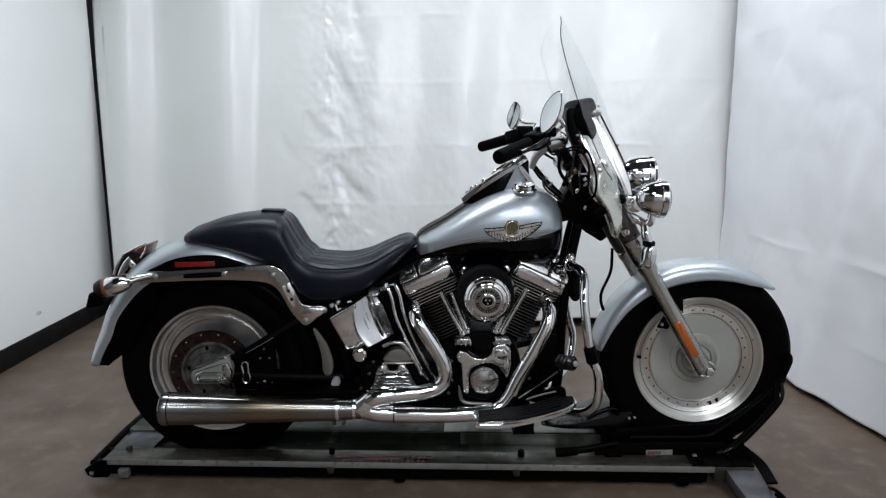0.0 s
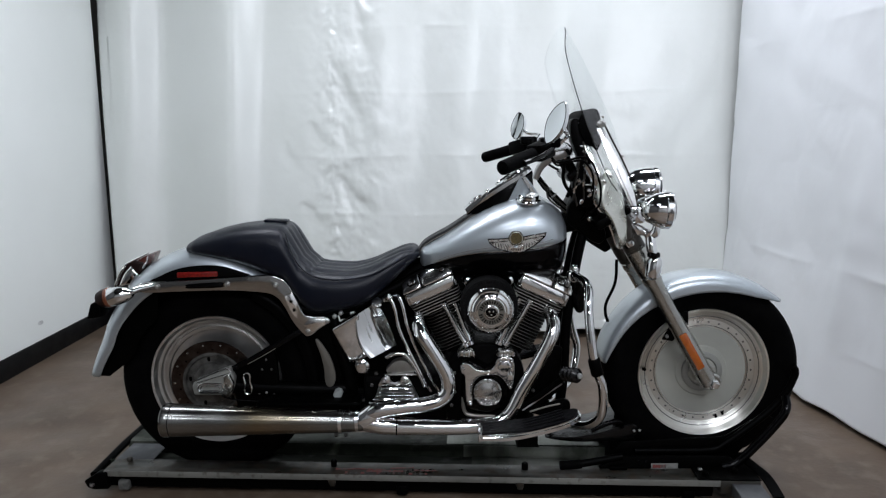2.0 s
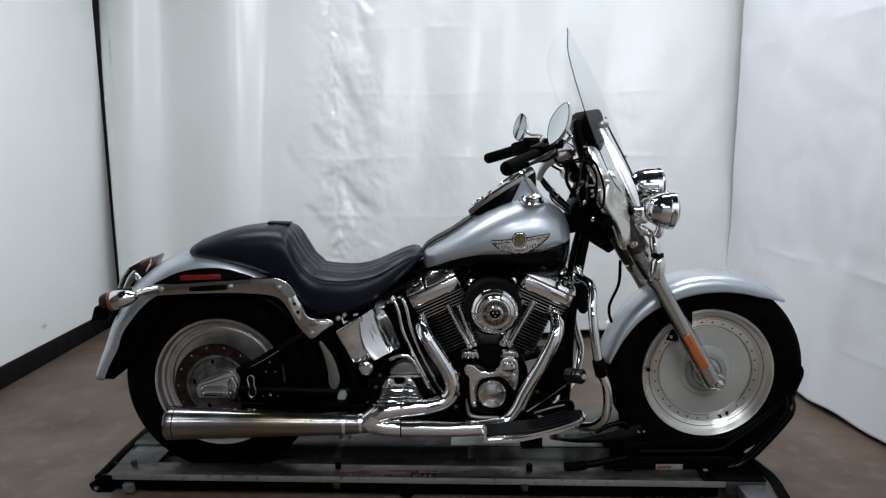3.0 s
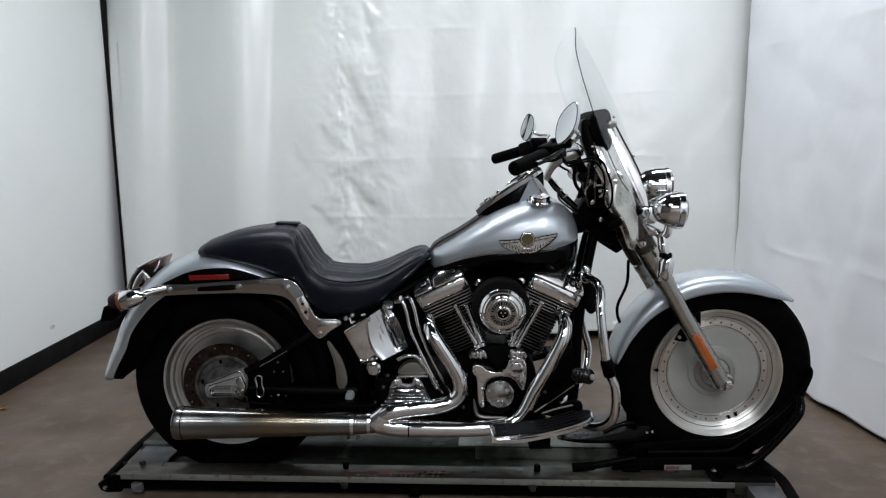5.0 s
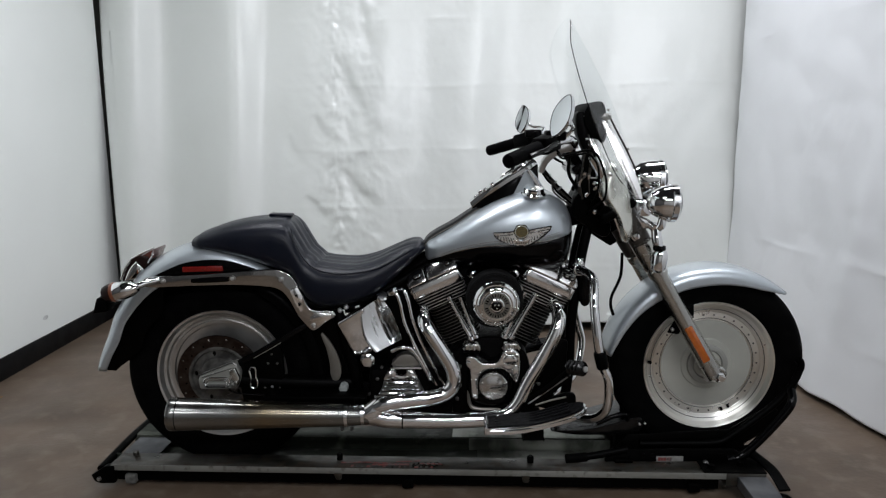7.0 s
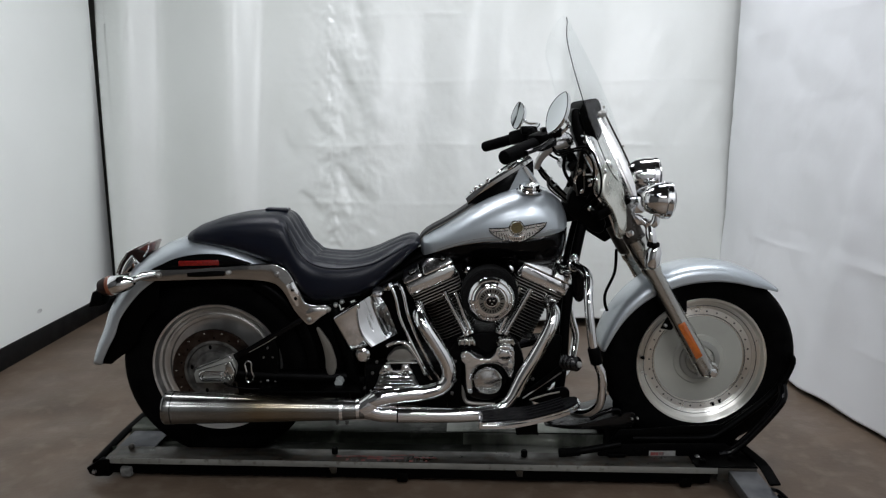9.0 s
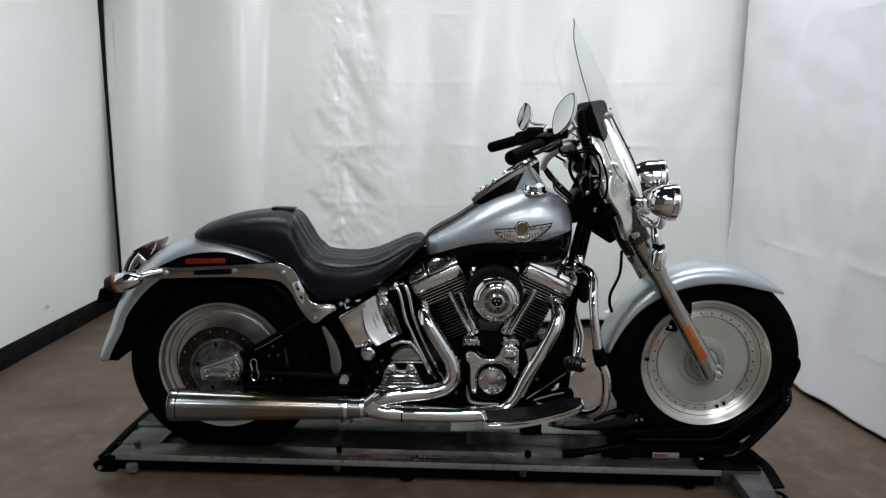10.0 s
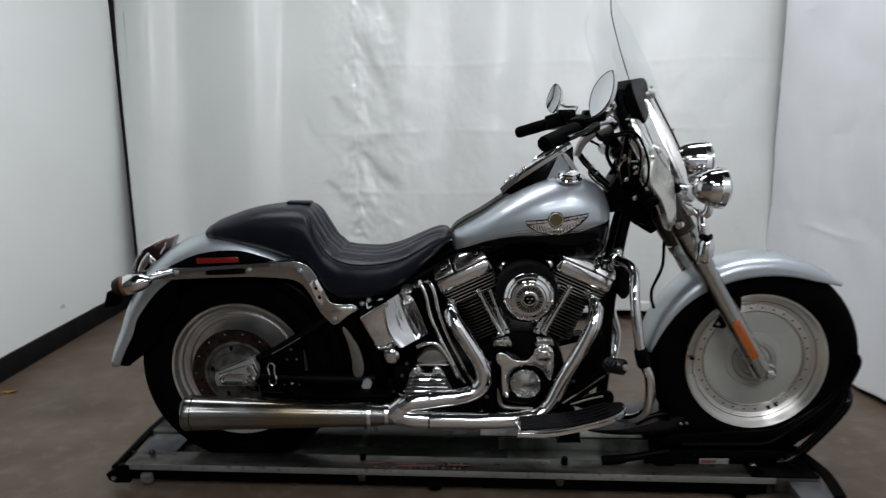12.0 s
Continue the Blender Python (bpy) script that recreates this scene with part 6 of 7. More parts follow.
part("bar_bolt", lathe([(0.015, 0.0), (0.015, 0.004), (0.011, 0.006), (0.009, 0.012), (0, 0.013)], on((1.349, 0, 0.837), -0.150), 24), CHROME, bar)
part("bar_bolt_ring", lathe([(0.020, 0.0), (0.020, 0.003), (0.014, 0.003)], on((1.349, 0, 0.837), -0.149), 24), BLACK_COAT, bar)

NAC = [(1.234, 0.985), (1.240, 1.026), (1.254, 1.064), (1.288, 1.066), (1.313, 1.022), (1.332, 0.970), (1.344, 0.915), (1.352, 0.872), (1.348, 0.835), (1.330, 0.812), (1.312, 0.824), (1.300, 0.862), (1.282, 0.902), (1.257, 0.936), (1.241, 0.959)]
nacelle = part("fork_nacelle", leaning(pillow(smooth_outline(NAC, 4), -0.110, -0.172, 0.62, 14), 1.27, 0.95, 0.30, 0.10), NACELLE, bike, "polished silver fork nacelle")
part("nacelle_far", leaning(pillow(smooth_outline(NAC[5:13], 3), 0.110, 0.172, 0.62, 8), 1.27, 0.95, -0.30, -0.10), NACELLE, nacelle)
part("inner_cover", prism(smooth_outline([(1.162, 1.214), (1.190, 1.216), (1.207, 1.166), (1.220, 1.120), (1.235, 1.034), (1.238, 0.954), (1.190, 0.954), (1.172, 1.015), (1.192, 1.085), (1.166, 1.150)], 3), -0.115, -0.060, 0.006), BLACK_COAT, nacelle, "black inner mounting cover")
part("upper_panel", leaning(prism(smooth_outline([(1.203, 1.136), (1.229, 1.134), (1.246, 1.104), (1.262, 1.069), (1.262, 1.050), (1.244, 1.030), (1.230, 1.056), (1.217, 1.096)], 3), -0.125, -0.142, 0.004), 1.23, 1.08, 0.05, 0.30), BRIGHT, nacelle, "polished upper panel")
for x, z, dx in ((1.196, 1.190, 0.012), (1.206, 1.120, 0.014), (1.214, 1.060, 0.012), (1.222, 1.000, 0.012)):
    part("cover_screw", lathe([(0.007, 0.0), (0.007, 0.004), (0.004, 0.006), (0.0, 0.006)], on((x, 0, z), -0.116), 10), CHROME, nacelle)
    part("cover_clip", block((x - dx, -0.121, z + 0.014), (x + dx, -0.114, z + 0.019), 0.0015), STEEL, nacelle)
part("nacelle_rim", tube([(x - 0.002, -0.118 + 0.30 * (x - 1.27) + 0.10 * (z - 0.95), z) for x, z in ((1.240, 1.020), (1.236, 0.985), (1.243, 0.959), (1.259, 0.936), (1.284, 0.902), (1.302, 0.862), (1.314, 0.826))], 0.0045, 8, 4), CHROME, nacelle)
bolts("nacelle_bolt", [(1.238, -0.150, 1.001), (1.258, -0.172, 1.031), (1.275, -0.176, 1.048)], (0, -1, 0), 0.0065, 0.007, CHROME, nacelle)
for pts in ([(1.165, -0.06, 0.975), (1.180, -0.08, 1.02), (1.205, -0.09, 1.045), (1.225, -0.085, 1.075)], [(1.185, -0.07, 0.965), (1.205, -0.09, 1.000), (1.190, -0.10, 1.035), (1.200, -0.09, 1.070)],
            [(1.205, -0.07, 0.97), (1.228, -0.09, 1.005), (1.215, -0.10, 1.030), (1.225, -0.10, 1.060)], [(1.175, -0.09, 1.000), (1.200, -0.10, 1.012), (1.222, -0.10, 1.000), (1.232, -0.09, 0.970)]):
    part("wiring", tube(pts, 0.0065, 10, 5), BLACK_COAT, nacelle, "black wiring behind the fork")
part("wire_clip", lathe([(0.008, -0.004), (0.009, 0.0), (0.008, 0.004)], axis_pose((1.196, -0.100, 1.030), (0.3, 0, 1)), 16), CHROME, nacelle)

# windshield
SHIELD = [(0.840, 1.372, 1.310), (0.900, 1.388, 1.312), (1.000, 1.372, 1.276), (1.100, 1.345, 1.232), (1.200, 1.312, 1.190), (1.300, 1.266, 1.155), (1.400, 1.212, 1.126), (1.460, 1.172, 1.112), (1.520, 1.125, 1.100)]


def shield_point(u, z, out=0.0):
    """u from -1 to 1 across the sheet."""
    xc, xe = along(SHIELD, z)
    half = 0.225
    if z < 1.05:
        half = 0.225 - 0.12 * ((1.05 - z) / 0.21) ** 1.2
    if z > 1.38:
        half = 0.225 * math.sqrt(max(0.03, 1 - ((z - 1.38) / 0.126) ** 3))
    y = half * u
    return Vector((xc - (xc - xe) * (abs(y) / 0.225) ** 2 + out, y, z))


def shield_band(z0, z1, nz, out=0.0, nu=28):
    return loft(bmesh.new(), [[shield_point(-1 + 2 * k / nu, z0 + (z1 - z0) * j / nz, out) for k in range(nu + 1)] for j in range(nz + 1)], closed=False)


shield = part("windshield", shield_band(0.900, 1.504, 64), CLEAR, bike, "clear acrylic windshield", 60)
solid(shield, 0.0016)
shield.visible_shadow = False
edge = [shield_point(-1, z) + Vector((-0.002, -0.001, 0)) for z in (1.005, 1.04, 1.1, 1.2, 1.3, 1.36, 1.41, 1.44, 1.465, 1.485)]
part("edge_line", tube(edge, 0.0013, 6, 4), BLACK_COAT, shield, "dark polished edge of the sheet")
BRACE = [(1.226, 1.190), (1.244, 1.196), (1.274, 1.134), (1.296, 1.094), (1.320, 1.042), (1.335, 0.996), (1.340, 0.962), (1.322, 0.962), (1.308, 0.998), (1.290, 1.034), (1.269, 1.080), (1.249, 1.130)]
for s in (-1, 1):
    outline = BRACE
    brace = leaning(prism(outline, -0.206, -0.200, 0.0015), 1.265, 1.09, 0.05, 0.30)
    if s > 0:
        brace.transform(Matrix.Diagonal((1, -1, 1, 1)))
    part("brace", brace, BRIGHT, shield, "flat chrome windshield brace")
    part("brace_rail", tube([(1.248, s * 0.172, 1.208), (1.276, s * 0.188, 1.149), (1.298, s * 0.201, 1.104), (1.323, s * 0.217, 1.047)], 0.0030, 8, 6), FORK_DARK, shield, "dark edge rail of the brace")
    part("brace_head", prism([(1.217, 1.200), (1.226, 1.213), (1.242, 1.211), (1.247, 1.196), (1.230, 1.190)], s * 0.214, s * 0.219, 0.001), HUB_PLATE, shield, "grey upper mounting plate")
    bolts("brace_bolt", [(1.224, s * 0.222, 1.204), (1.240, s * 0.222, 1.206)], (0.2, s, 0.1), 0.0040, 0.004, STEEL, shield)
    bolts("rail_bolt", [(1.300, s * 0.201, 1.107), (1.244, s * 0.175, 1.222)], (0.9, 0, 0.4), 0.003, 0.005, STEEL_DULL, shield)
part("pouch", prism(smooth_outline([(1.188, 1.180), (1.186, 1.220), (1.204, 1.243), (1.230, 1.250), (1.244, 1.240), (1.252, 1.209), (1.254, 1.150), (1.246, 1.126), (1.234, 1.126), (1.212, 1.142)], 4), -0.125, 0.125, 0.016, segments=4), RUBBER, shield, "black vinyl windshield pouch")

# handlebar, grips, mirrors, cables
def mir(points, s):
    return [(x, y * s, z) for x, y, z in points]


handlebar = part("handlebar", tube([(1.150, -0.10, 1.112), (1.150, 0, 1.110), (1.150, 0.10, 1.112)], 0.0127, 16, 6), CHROME, bike, "chrome handlebar")
part("riser_clamp", block((1.125, -0.075, 1.092), (1.172, 0.075, 1.130), 0.012), CHROME, handlebar)
part("riser_arm", tube([(1.053, -0.125, 1.037), (1.066, -0.135, 1.072), (1.093, -0.145, 1.099), (1.128, -0.150, 1.113), (1.158, -0.150, 1.124)], [0.010, 0.012, 0.014, 0.015, 0.014], 14, 6), STEEL, handlebar, "bright cast riser arm")
for s in (-1, 1):
    part("riser", tube(mir([(1.205, 0.045, 1.02), (1.180, 0.045, 1.06), (1.150, 0.045, 1.108)], s), 0.016, 16, 4), BLACK_COAT, handlebar)
    part("bar_side", tube(mir([(1.150, 0.09, 1.112), (1.148, 0.16, 1.122), (1.120, 0.235, 1.138), (1.060, 0.285, 1.128), (0.995, 0.335, 1.108)], s), 0.0127, 16, 6), CHROME, handlebar)
    g0, g1 = Vector((0.926, s * 0.425, 1.085)), Vector((1.036, s * 0.298, 1.122))
    d = (g1 - g0).normalized()
    gl = (g1 - g0).length
    grip = part("grip", lathe([(0.0, -0.002), (0.012, -0.002), (0.0190, 0.001), (0.0202, 0.006)] + [(0.0197 + 0.0006 * (k % 2), 0.012 + 0.0045 * k) for k in range(28)] + [(0.0195, gl * 0.82), (0.0195, gl * 0.86), (0.014, gl * 0.88)], axis_pose(g0, d), 28), RUBBER, bike, "black rubber grip")
    part("switch_housing", block((-0.026, -0.024, -0.022), (0.026, 0.026, 0.056), 0.009, axis_pose(g1 + d * 0.004, d)), BLACK_COAT, grip, "black switch housing")
    part("lever_perch", block((-0.016, -0.016, 0.046), (0.020, 0.020, 0.085), 0.006, axis_pose(g1 + d * 0.006, d)), BLACK_COAT, grip)
    part("lever", tube(mir([(1.085, 0.265, 1.136), (1.070, 0.325, 1.130), (1.030, 0.385, 1.112), (0.985, 0.430, 1.098)], s), [0.008, 0.008, 0.006, 0.007], 10, 5), BLACK_PAINT, handlebar, "black hand lever")
    part("reservoir", block((1.045, 0.235 if s > 0 else -0.290, 1.135), (1.105, 0.290 if s > 0 else -0.235, 1.165), 0.008), BLACK_COAT, handlebar)
    # mirror
    mc = Vector((1.076 if s < 0 else 1.050, s * 0.375, 1.203))
    face = Vector((-0.84, -0.42, 0.26) if s < 0 else (-0.84, -0.42, 0.28)).normalized()
    mm = axis_pose(mc, face)
    up = (Vector((0, 0, 1)) - face * face.z).normalized()
    side_v = up.cross(face)
    mm = Matrix.Translation(mc) @ Matrix((side_v, up, face)).transposed().to_4x4()
    oval = [(0.043 * math.copysign(abs(math.cos(a)) ** 1.35, math.cos(a)), (0.062 if s < 0 else 0.056) * math.copysign(abs(math.sin(a)) ** 1.15, math.sin(a))) for a in (2 * math.pi * k / 40 for k in range(40))]
    tilt = pose(0, 0, 0, 0, 0, s * 18)
    rings = [[mm @ tilt @ Vector((x * k, y * k, h)) for x, y in oval] for k, h in ((0.20, -0.022), (0.6, -0.018), (0.92, -0.008), (1.0, 0.0), (0.99, 0.004), (0.94, 0.004))]
    mirror = part("mirror", loft(bmesh.new(), rings), CHROME, bike, "oval chrome mirror")
    part("glass", loft(bmesh.new(), [[mm @ tilt @ Vector((x * k, y * k, 0.0045 + 0.001 * (1 - k))) for x, y in oval] for k in (0.95, 0.5, 0.01)]), MIRROR, mirror, "mirror glass")
    part("rim", tube([mm @ tilt @ Vector((x * 0.965, y * 0.965, 0.0045)) for x, y in oval + oval[:1]], 0.0010, 6, 1), BLACK_COAT, mirror)
    part("mirror_stem", tube([mc - face * 0.018, mc - face * 0.040 + Vector((0.0, -s * 0.02, -0.015)), Vector((1.120, s * 0.300, 1.170)), Vector((1.095, s * 0.272, 1.140))], [0.007, 0.006, 0.006, 0.008], 10, 6), CHROME, mirror)

def cable(pts, r=0.0045):
    return part("cable", tube(pts, r, 8, 6), BLACK_COAT, handlebar, "black control cable")


cable([(1.085, -0.25, 1.105), (1.108, -0.20, 1.090), (1.140, -0.19, 1.095), (1.182, -0.19, 1.105), (1.208, -0.19, 1.095), (1.226, -0.19, 1.066), (1.242, -0.19, 1.015), (1.241, -0.188, 0.963), (1.225, -0.16, 0.938), (1.21, -0.08, 0.90)], 0.0036)
cable([(1.085, -0.25, 1.098), (1.112, -0.19, 1.081), (1.149, -0.185, 1.090), (1.183, -0.188, 1.095), (1.202, -0.188, 1.081), (1.219, -0.186, 1.049), (1.222, -0.180, 0.998), (1.218, -0.15, 0.955), (1.21, -0.06, 0.90)], 0.0032)
cable([(1.143, -0.11, 1.085), (1.141, -0.12, 1.060), (1.140, -0.12, 1.040), (1.147, -0.12, 1.018), (1.162, -0.10, 0.998), (1.185, -0.05, 0.97)], 0.0055)
cable([(1.085, 0.25, 1.115), (1.15, 0.18, 1.06), (1.22, 0.10, 1.02), (1.25, 0.06, 0.93)])
cable([(1.322, -0.095, 0.775), (1.318, -0.10, 0.70), (1.292, -0.10, 0.635), (1.290, -0.10, 0.60), (1.300, -0.095, 0.57)], 0.0050)
for pts in ([(1.192, -0.118, 1.100), (1.184, -0.122, 1.050), (1.176, -0.122, 1.000), (1.188, -0.11, 0.950)], [(1.200, -0.118, 1.150), (1.206, -0.124, 1.090), (1.204, -0.122, 1.020), (1.210, -0.11, 0.955)], [(1.214, -0.118, 1.098), (1.208, -0.124, 1.038), (1.178, -0.122, 1.008), (1.176, -0.11, 0.968)]):
    part("braided_line", tube(pts, 0.0026, 8, 6), FORK_DARK, handlebar, "dark braided line")
    part("line_nut", lathe([(0.005, -0.007), (0.005, 0.007), (0.0035, 0.009), (0.0, 0.009)], axis_pose(pts[2], (Vector(pts[3]) - Vector(pts[1])).normalized()), 6), CHROME, handlebar)
rnd = random.Random(4)
for k in range(9):
    a = Vector((1.20 + rnd.uniform(-0.03, 0.04), rnd.uniform(-0.08, 0.04), 1.06 + rnd.uniform(-0.03, 0.03)))
    b = Vector((1.235 + rnd.uniform(-0.03, 0.03), rnd.uniform(-0.07, 0.03), 0.93 + rnd.uniform(-0.04, 0.03)))
    part("wire", tube([a, a.lerp(b, 0.5) + Vector((rnd.uniform(-0.03, 0.03), -0.02, 0)), b], 0.006, 8, 5), BLACK_COAT, handlebar)
part("ignition_housing", lathe([(0.016, -0.02), (0.019, 0.0), (0.018, 0.022), (0.012, 0.028), (0.0, 0.029)], axis_pose((1.215, -0.06, 1.01), (-0.3, -0.8, 0.3)), 20), BLACK_PAINT, handlebar)
for x, z in ((1.19, 1.03), (1.225, 0.985), (1.20, 0.965)):
    part("cable_fitting", lathe([(0.005, -0.008), (0.007, 0.0), (0.005, 0.008), (0, 0.009)], axis_pose((x, -0.120, z), (0.5, -0.5, 0.7)), 10), CHROME, handlebar)

# ---- the dolly and the wheel chock ----
TURN = Matrix.Translation((-0.39, 0, 0)) @ pose(0, 0, 0, 0, 0, -2.5)      # the dolly lies slightly askew under the bike


def turned(bm):
    bm.transform(TURN)
    return bm


dolly = base_of("dolly", (0.6, 0, 0.0), "low galvanised steel motorcycle dolly with a wheel channel", "dolly")
LONG = 2.045
near = part("near_plank", turned(block((0.03, -0.142, 0.062), (LONG, -0.056, 0.0845), 0.004)), GALV, dolly, "worn galvanised plank")
part("plank_lip", turned(block((0.032, -0.1445, 0.0635), (LONG - 0.002, -0.1418, 0.0838), 0.001)), LIP, near, "worn bright front lip")
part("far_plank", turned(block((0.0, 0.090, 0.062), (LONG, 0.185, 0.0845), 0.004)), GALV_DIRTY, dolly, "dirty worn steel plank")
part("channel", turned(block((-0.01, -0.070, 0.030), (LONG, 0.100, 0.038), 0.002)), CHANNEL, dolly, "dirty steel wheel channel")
# Three added plates make one stretch of channel and deck paler.
part("channel_plate", turned(block((1.25, -0.050, 0.0385), (1.735, 0.084, 0.0415), 0.001)), CHANNEL_PLATE, dolly, "paler mottled plate in the channel")
part("lining_plate", turned(block((1.22, 0.0835, 0.040), (1.72, 0.0858, 0.0840), 0.0008)), CHANNEL_PLATE, dolly, "pale mottled lining of the channel wall")
part("deck_patch", turned(block((1.16, 0.092, 0.0846), (1.70, 0.183, 0.0862), 0.0006)), CHANNEL_PLATE, dolly, "pale mottled cover strip")
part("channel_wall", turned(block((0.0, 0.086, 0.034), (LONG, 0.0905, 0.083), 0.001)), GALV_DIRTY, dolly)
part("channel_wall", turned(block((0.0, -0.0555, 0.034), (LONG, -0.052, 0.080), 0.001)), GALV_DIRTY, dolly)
part("end_plate", turned(block((0.020, -0.051, 0.0700), (0.150, 0.084, 0.0740), 0.001)), GALV_LIGHT, dolly, "blue-grey plate at the end of the channel")
part("under_rail", turned(block((0.03, -0.125, 0.020), (LONG - 0.02, -0.085, 0.061), 0.003)), BLACK_COAT, dolly)
part("under_rail", turned(block((0.03, 0.11, 0.020), (LONG - 0.02, 0.16, 0.061), 0.003)), BLACK_COAT, dolly)
part("end_bar", turned(tube([(-0.004, -0.140, 0.066), (-0.004, 0.05, 0.078), (-0.004, 0.205, 0.080)], 0.013, 12, 4)), BLACK_COAT, dolly, "black end bar")
part("end_bracket", turned(prism([(-0.025, 0.026), (-0.035, 0.048), (0.015, 0.080), (0.045, 0.080), (0.045, 0.020), (-0.005, 0.018)], -0.150, -0.125, 0.004)), BLACK_COAT, dolly)
part("bracket_bolt", turned(bolt((-0.008, -0.150, 0.036), (0, -1, 0), 0.006, 0.006)), STEEL, dolly)
for x in (0.092, LONG * 0.5, LONG - 0.1):
    part("foot", turned(block((x - 0.019, -0.140, 0.012), (x + 0.019, -0.108, 0.046), 0.006)), FOOT if x < 0.1 else BLACK_COAT, dolly, "grey plastic foot" if x < 0.1 else "")
    part("foot", turned(block((x - 0.022, 0.120, 0.0), (x + 0.022, 0.165, 0.046), 0.008)), BLACK_COAT, dolly)
for x in (0.795, 1.405):
    part("lug", turned(prism([(x - 0.014, 0.066), (x + 0.014, 0.066), (x + 0.010, 0.044), (x - 0.006, 0.044)], -0.150, -0.142, 0.002)), GALV, dolly)
for x, r in ((0.790, 0.010), (1.425, 0.011)):
    part("peg", turned(lathe([(r, 0.0), (r, 0.018), (r * 0.7, 0.022), (0, 0.022)], Matrix.Translation((x, -0.085, 0.0845)), 16)), BLACK_COAT, dolly)
part("pin", turned(lathe([(0.010, 0.0), (0.010, 0.010), (0.007, 0.014), (0.0, 0.015)], Matrix.Translation((0.085, -0.072, 0.0845)), 12)), FORK_DARK, dolly)
rnd = random.Random(9)
BLACK_INK = material("worn_black_ink", (0.018, 0.017, 0.016), 0.55, vary=(120, (0.07, 0.07, 0.065), 0.48, 0.62, U))
for k in range(16):                      # worn, unreadable lettering in two rows
    x = 0.835 + 0.0175 * k
    if k > 6:
        part("worn_letter", turned(block((x, -0.116, 0.0846), (x + rnd.uniform(0.007, 0.013), -0.100 + rnd.uniform(-0.003, 0.003), 0.0851), 0)), BLACK_INK, near)
    part("worn_letter", turned(block((x, -0.138, 0.0846), (x + rnd.uniform(0.006, 0.013), -0.123 + rnd.uniform(-0.003, 0.003), 0.0851), 0)), BLACK_INK if k % 3 else RED_INK, near)
for x, y, long, wide, turn in ((0.80, -0.110, 0.085, 0.010, 4), (0.865, -0.104, 0.10, 0.008, -3), (0.905, -0.121, 0.12, 0.012, 2), (0.98, -0.098, 0.08, 0.007, 5), (1.06, -0.108, 0.075, 0.006, -2)):
    part("red_swoosh", turned(block((0, -wide / 2, 0.0853), (long, wide / 2, 0.0857), 0, Matrix.Translation((x, y, 0)) @ pose(0, 0, 0, 0, 0, turn))), RED_INK, near)
arm = part("outrigger", turned(prism([(LONG + 0.030, 0.040), (LONG + 0.120, 0.040), (LONG + 0.120, 0.076), (LONG + 0.030, 0.076)], -0.60, -0.146, 0.003)), GALV_LIGHT, dolly, "blue-grey steel outrigger arm")
part("corner_plate", turned(block((LONG - 0.075, -0.146, 0.0850), (LONG + 0.122, 0.06, 0.0900), 0.002)), BLACK_COAT, dolly, "black steel corner plate")
bolts("corner_bolt", [TURN @ Vector((LONG + dx, dy, 0.090)) for dx, dy in ((-0.045, -0.118), (0.055, -0.095))], (0, 0, 1), 0.010, 0.012, BLACK_COAT, dolly)
part("corner_block", turned(block((LONG - 0.005, -0.146, 0.040), (LONG + 0.120, 0.06, 0.0845), 0.003)), GALV, dolly)
part("outrigger_foot", turned(block((LONG + 0.04, -0.58, 0.0), (LONG + 0.11, -0.50, 0.040), 0.006)), BLACK_COAT, dolly)
part("strap", turned(loft(bmesh.new(), [[(x - 0.012, y, z - 0.004), (x + 0.022, y + 0.004, z - 0.003), (x + 0.022, y + 0.004, z + 0.003), (x - 0.012, y, z + 0.003)] for x, y, z in (tuple(p) for p in spline([(LONG + 0.100, 0.02, 0.10), (LONG + 0.118, -0.05, 0.097), (LONG + 0.138, -0.13, 0.090), (LONG + 0.142, -0.22, 0.070)], 6))])), BLACK_COAT, dolly, "black webbing strap")
part("strap_loop", turned(tube([(LONG + 0.125, -0.245, 0.070), (LONG + 0.122, -0.300, 0.092), (LONG + 0.138, -0.335, 0.080), (LONG + 0.148, -0.300, 0.060), (LONG + 0.138, -0.265, 0.060)], 0.006, 10, 6)), BLACK_COAT, dolly)

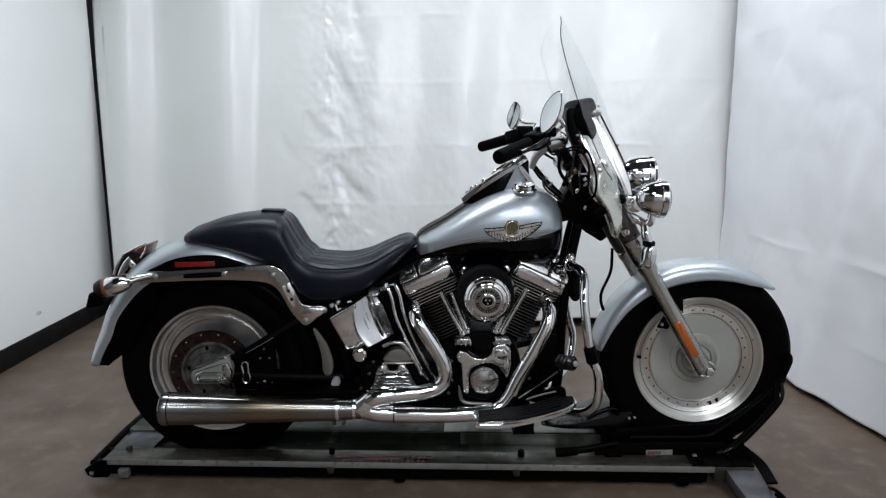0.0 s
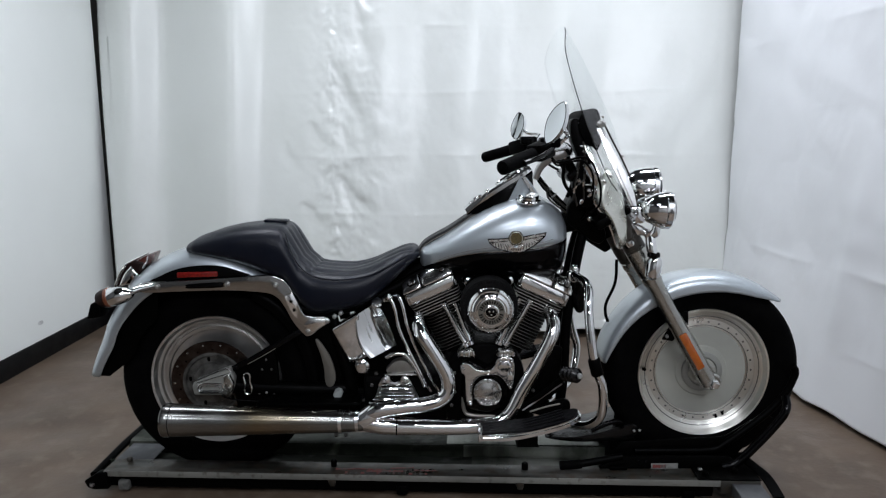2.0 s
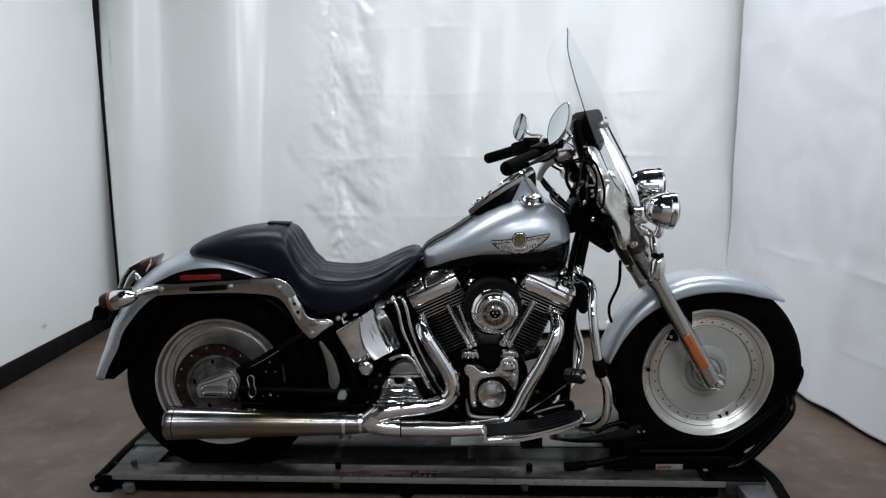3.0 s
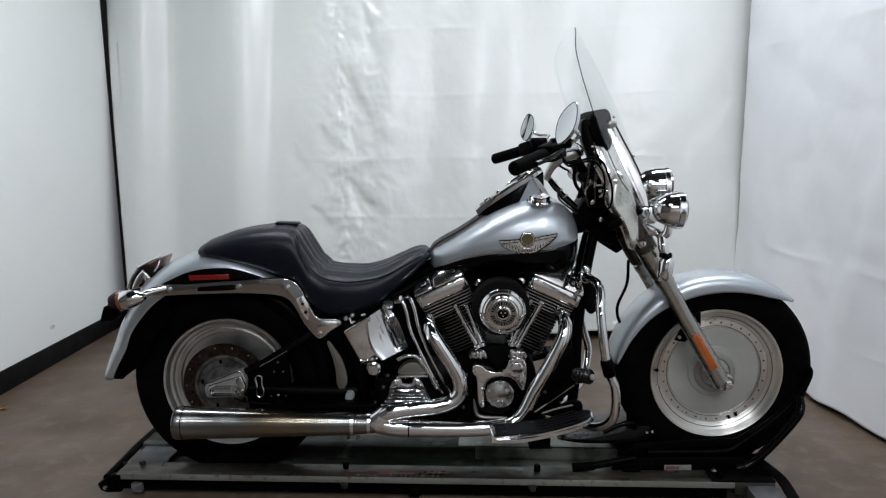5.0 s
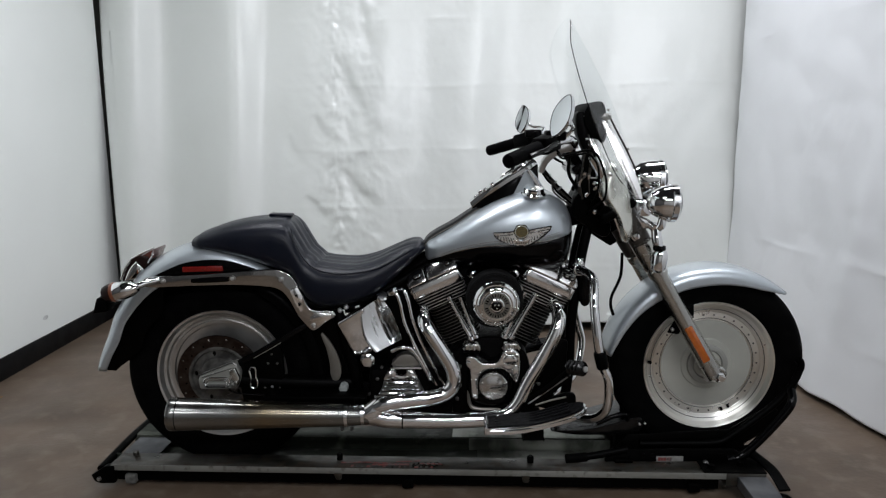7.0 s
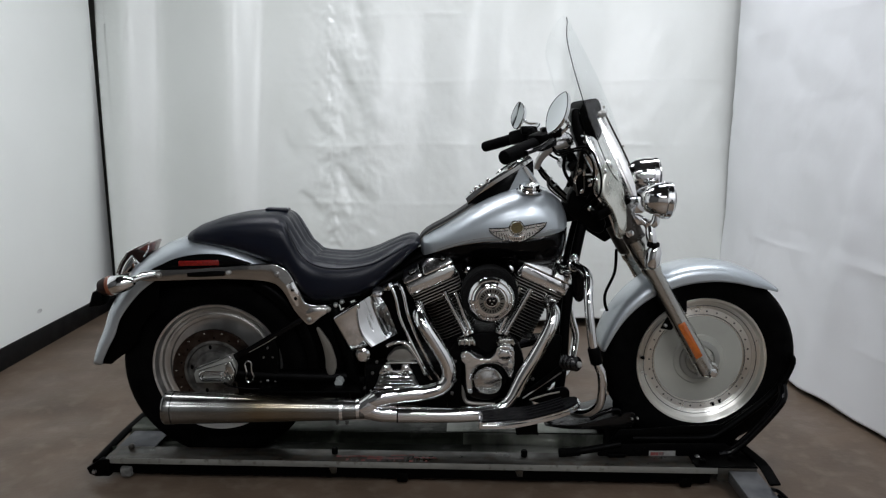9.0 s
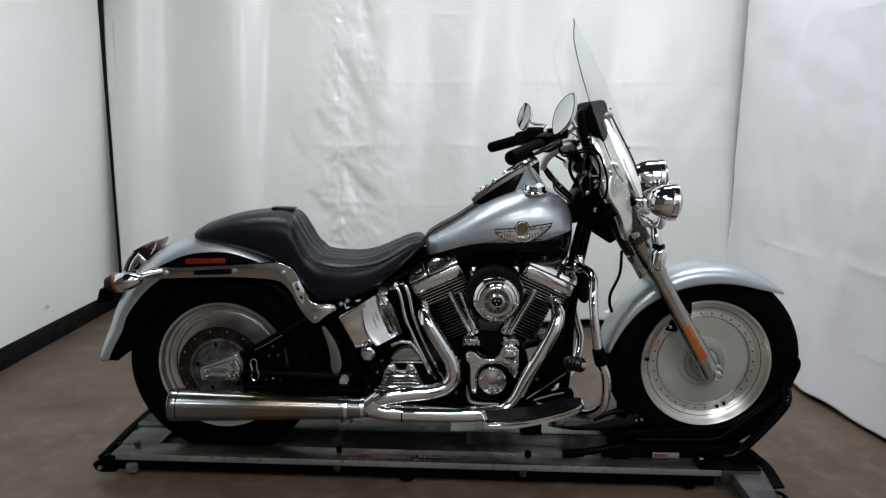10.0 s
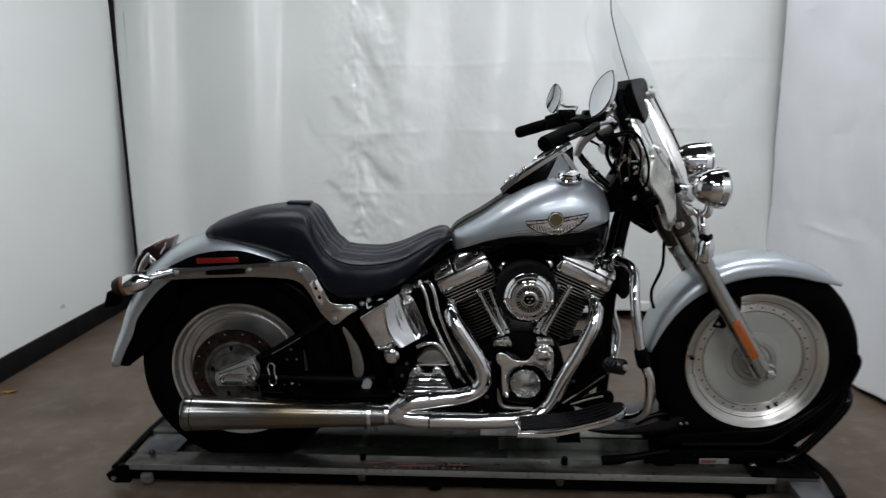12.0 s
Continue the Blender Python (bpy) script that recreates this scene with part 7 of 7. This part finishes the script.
chock = base_of("wheel_chock", (1.55, 0, 0.085), "black tubular steel wheel chock holding the front tyre", "wheel chock")
part("base_plate", prism([(1.275, 0.084), (1.275, 0.094), (1.350, 0.128), (1.700, 0.126), (1.745, 0.088), (1.72, 0.080)], -0.150, -0.138, 0.004), BLACK_COAT, chock)
part("base_plate", prism([(1.275, 0.084), (1.275, 0.094), (1.350, 0.128), (1.700, 0.126), (1.745, 0.088), (1.72, 0.080)], 0.085, 0.097, 0.004), BLACK_COAT, chock)
part("tray", block((1.33, -0.139, 0.040), (1.735, 0.086, 0.052), 0.004), BLACK_COAT, chock)
for s, y in ((-1, -0.150), (1, 0.105)):
    part("hoop", tube([(1.675, y, 0.090), (1.724, y, 0.103), (1.793, y, 0.174), (1.855, y, 0.252), (1.876, y * 0.97, 0.290), (1.884, y * 0.80, 0.318)], 0.0145, 14, 6), BLACK_PAINT, chock, "bent black tube")
    part("upper_hoop", tube([(1.400, y * 0.70, 0.126), (1.520, y * 0.70, 0.126), (1.650, y * 0.70, 0.128), (1.704, y * 0.70, 0.152), (1.828, y * 0.70, 0.252), (1.888, y * 0.70, 0.322), (1.914, y * 0.70, 0.380), (1.916, y * 0.70, 0.404), (1.906, y * 0.70, 0.418)], 0.012, 12, 6), BLACK_COAT, chock)
    part("side_wall", prism([(1.30, 0.084), (1.36, 0.155), (1.70, 0.170), (1.83, 0.255), (1.86, 0.235), (1.74, 0.100)], y * 0.62 - 0.004, y * 0.62 + 0.004, 0.003), BLACK_COAT, chock)
part("cradle", prism(smooth_outline([(1.105, 0.165), (1.19, 0.150), (1.30, 0.150), (1.40, 0.160), (1.41, 0.208), (1.36, 0.204), (1.28, 0.180), (1.20, 0.166)], 4), -0.085, 0.085, 0.008), GLOSS_BLACK, chock, "glossy black rear cradle")
bolts("cradle_pivot", [(1.402, -0.086, 0.188), (1.420, -0.086, 0.190)], (0, -1, 0), 0.0035, 0.006, STEEL, chock)
part("cradle_ear", tube([(1.255, -0.10, 0.196), (1.290, -0.10, 0.214), (1.325, -0.10, 0.226), (1.352, -0.09, 0.222), (1.362, -0.08, 0.200)], 0.009, 12, 5), BLACK_PAINT, chock)
part("cradle_leg", block((1.33, -0.070, 0.048), (1.41, 0.070, 0.165), 0.006), BLACK_COAT, chock)
part("lever", tube([(1.150, -0.150, 0.097), (1.20, -0.150, 0.101), (1.26, -0.148, 0.110), (1.35, -0.142, 0.124)], 0.012, 14, 5), BLACK_COAT, chock, "black release lever")
part("lever_sleeve", tube([(1.145, -0.150, 0.097), (1.18, -0.150, 0.099), (1.215, -0.150, 0.102)], 0.0145, 14, 3), RUBBER, chock)
part("pad_foot", block((1.305, -0.165, 0.0850), (1.365, -0.125, 0.100), 0.005), BLACK_COAT, chock)
tag = part("sticker", block((1.444, -0.1525, 0.085), (1.532, -0.1502, 0.1035), 0.0006), STICKER, chock, "small white sticker with red print")
for k in range(5):
    part("print_mark", block((1.449 + 0.009 * k, -0.1532, 0.088 + 0.001 * (k % 2)), (1.457 + 0.009 * k, -0.1526, 0.100 - 0.001 * (k % 2)), 0), RED_INK, tag)
part("base_knob", lathe([(0.010, 0), (0.010, 0.010), (0.007, 0.014), (0, 0.015)], on((1.600, 0, 0.085), -0.160), 16), STEEL, chock)
bolts("base_bolt", [(1.40, -0.150, 0.112), (1.427, -0.150, 0.112)], (0, -1, 0), 0.005, 0.005, BLACK_PAINT, chock)
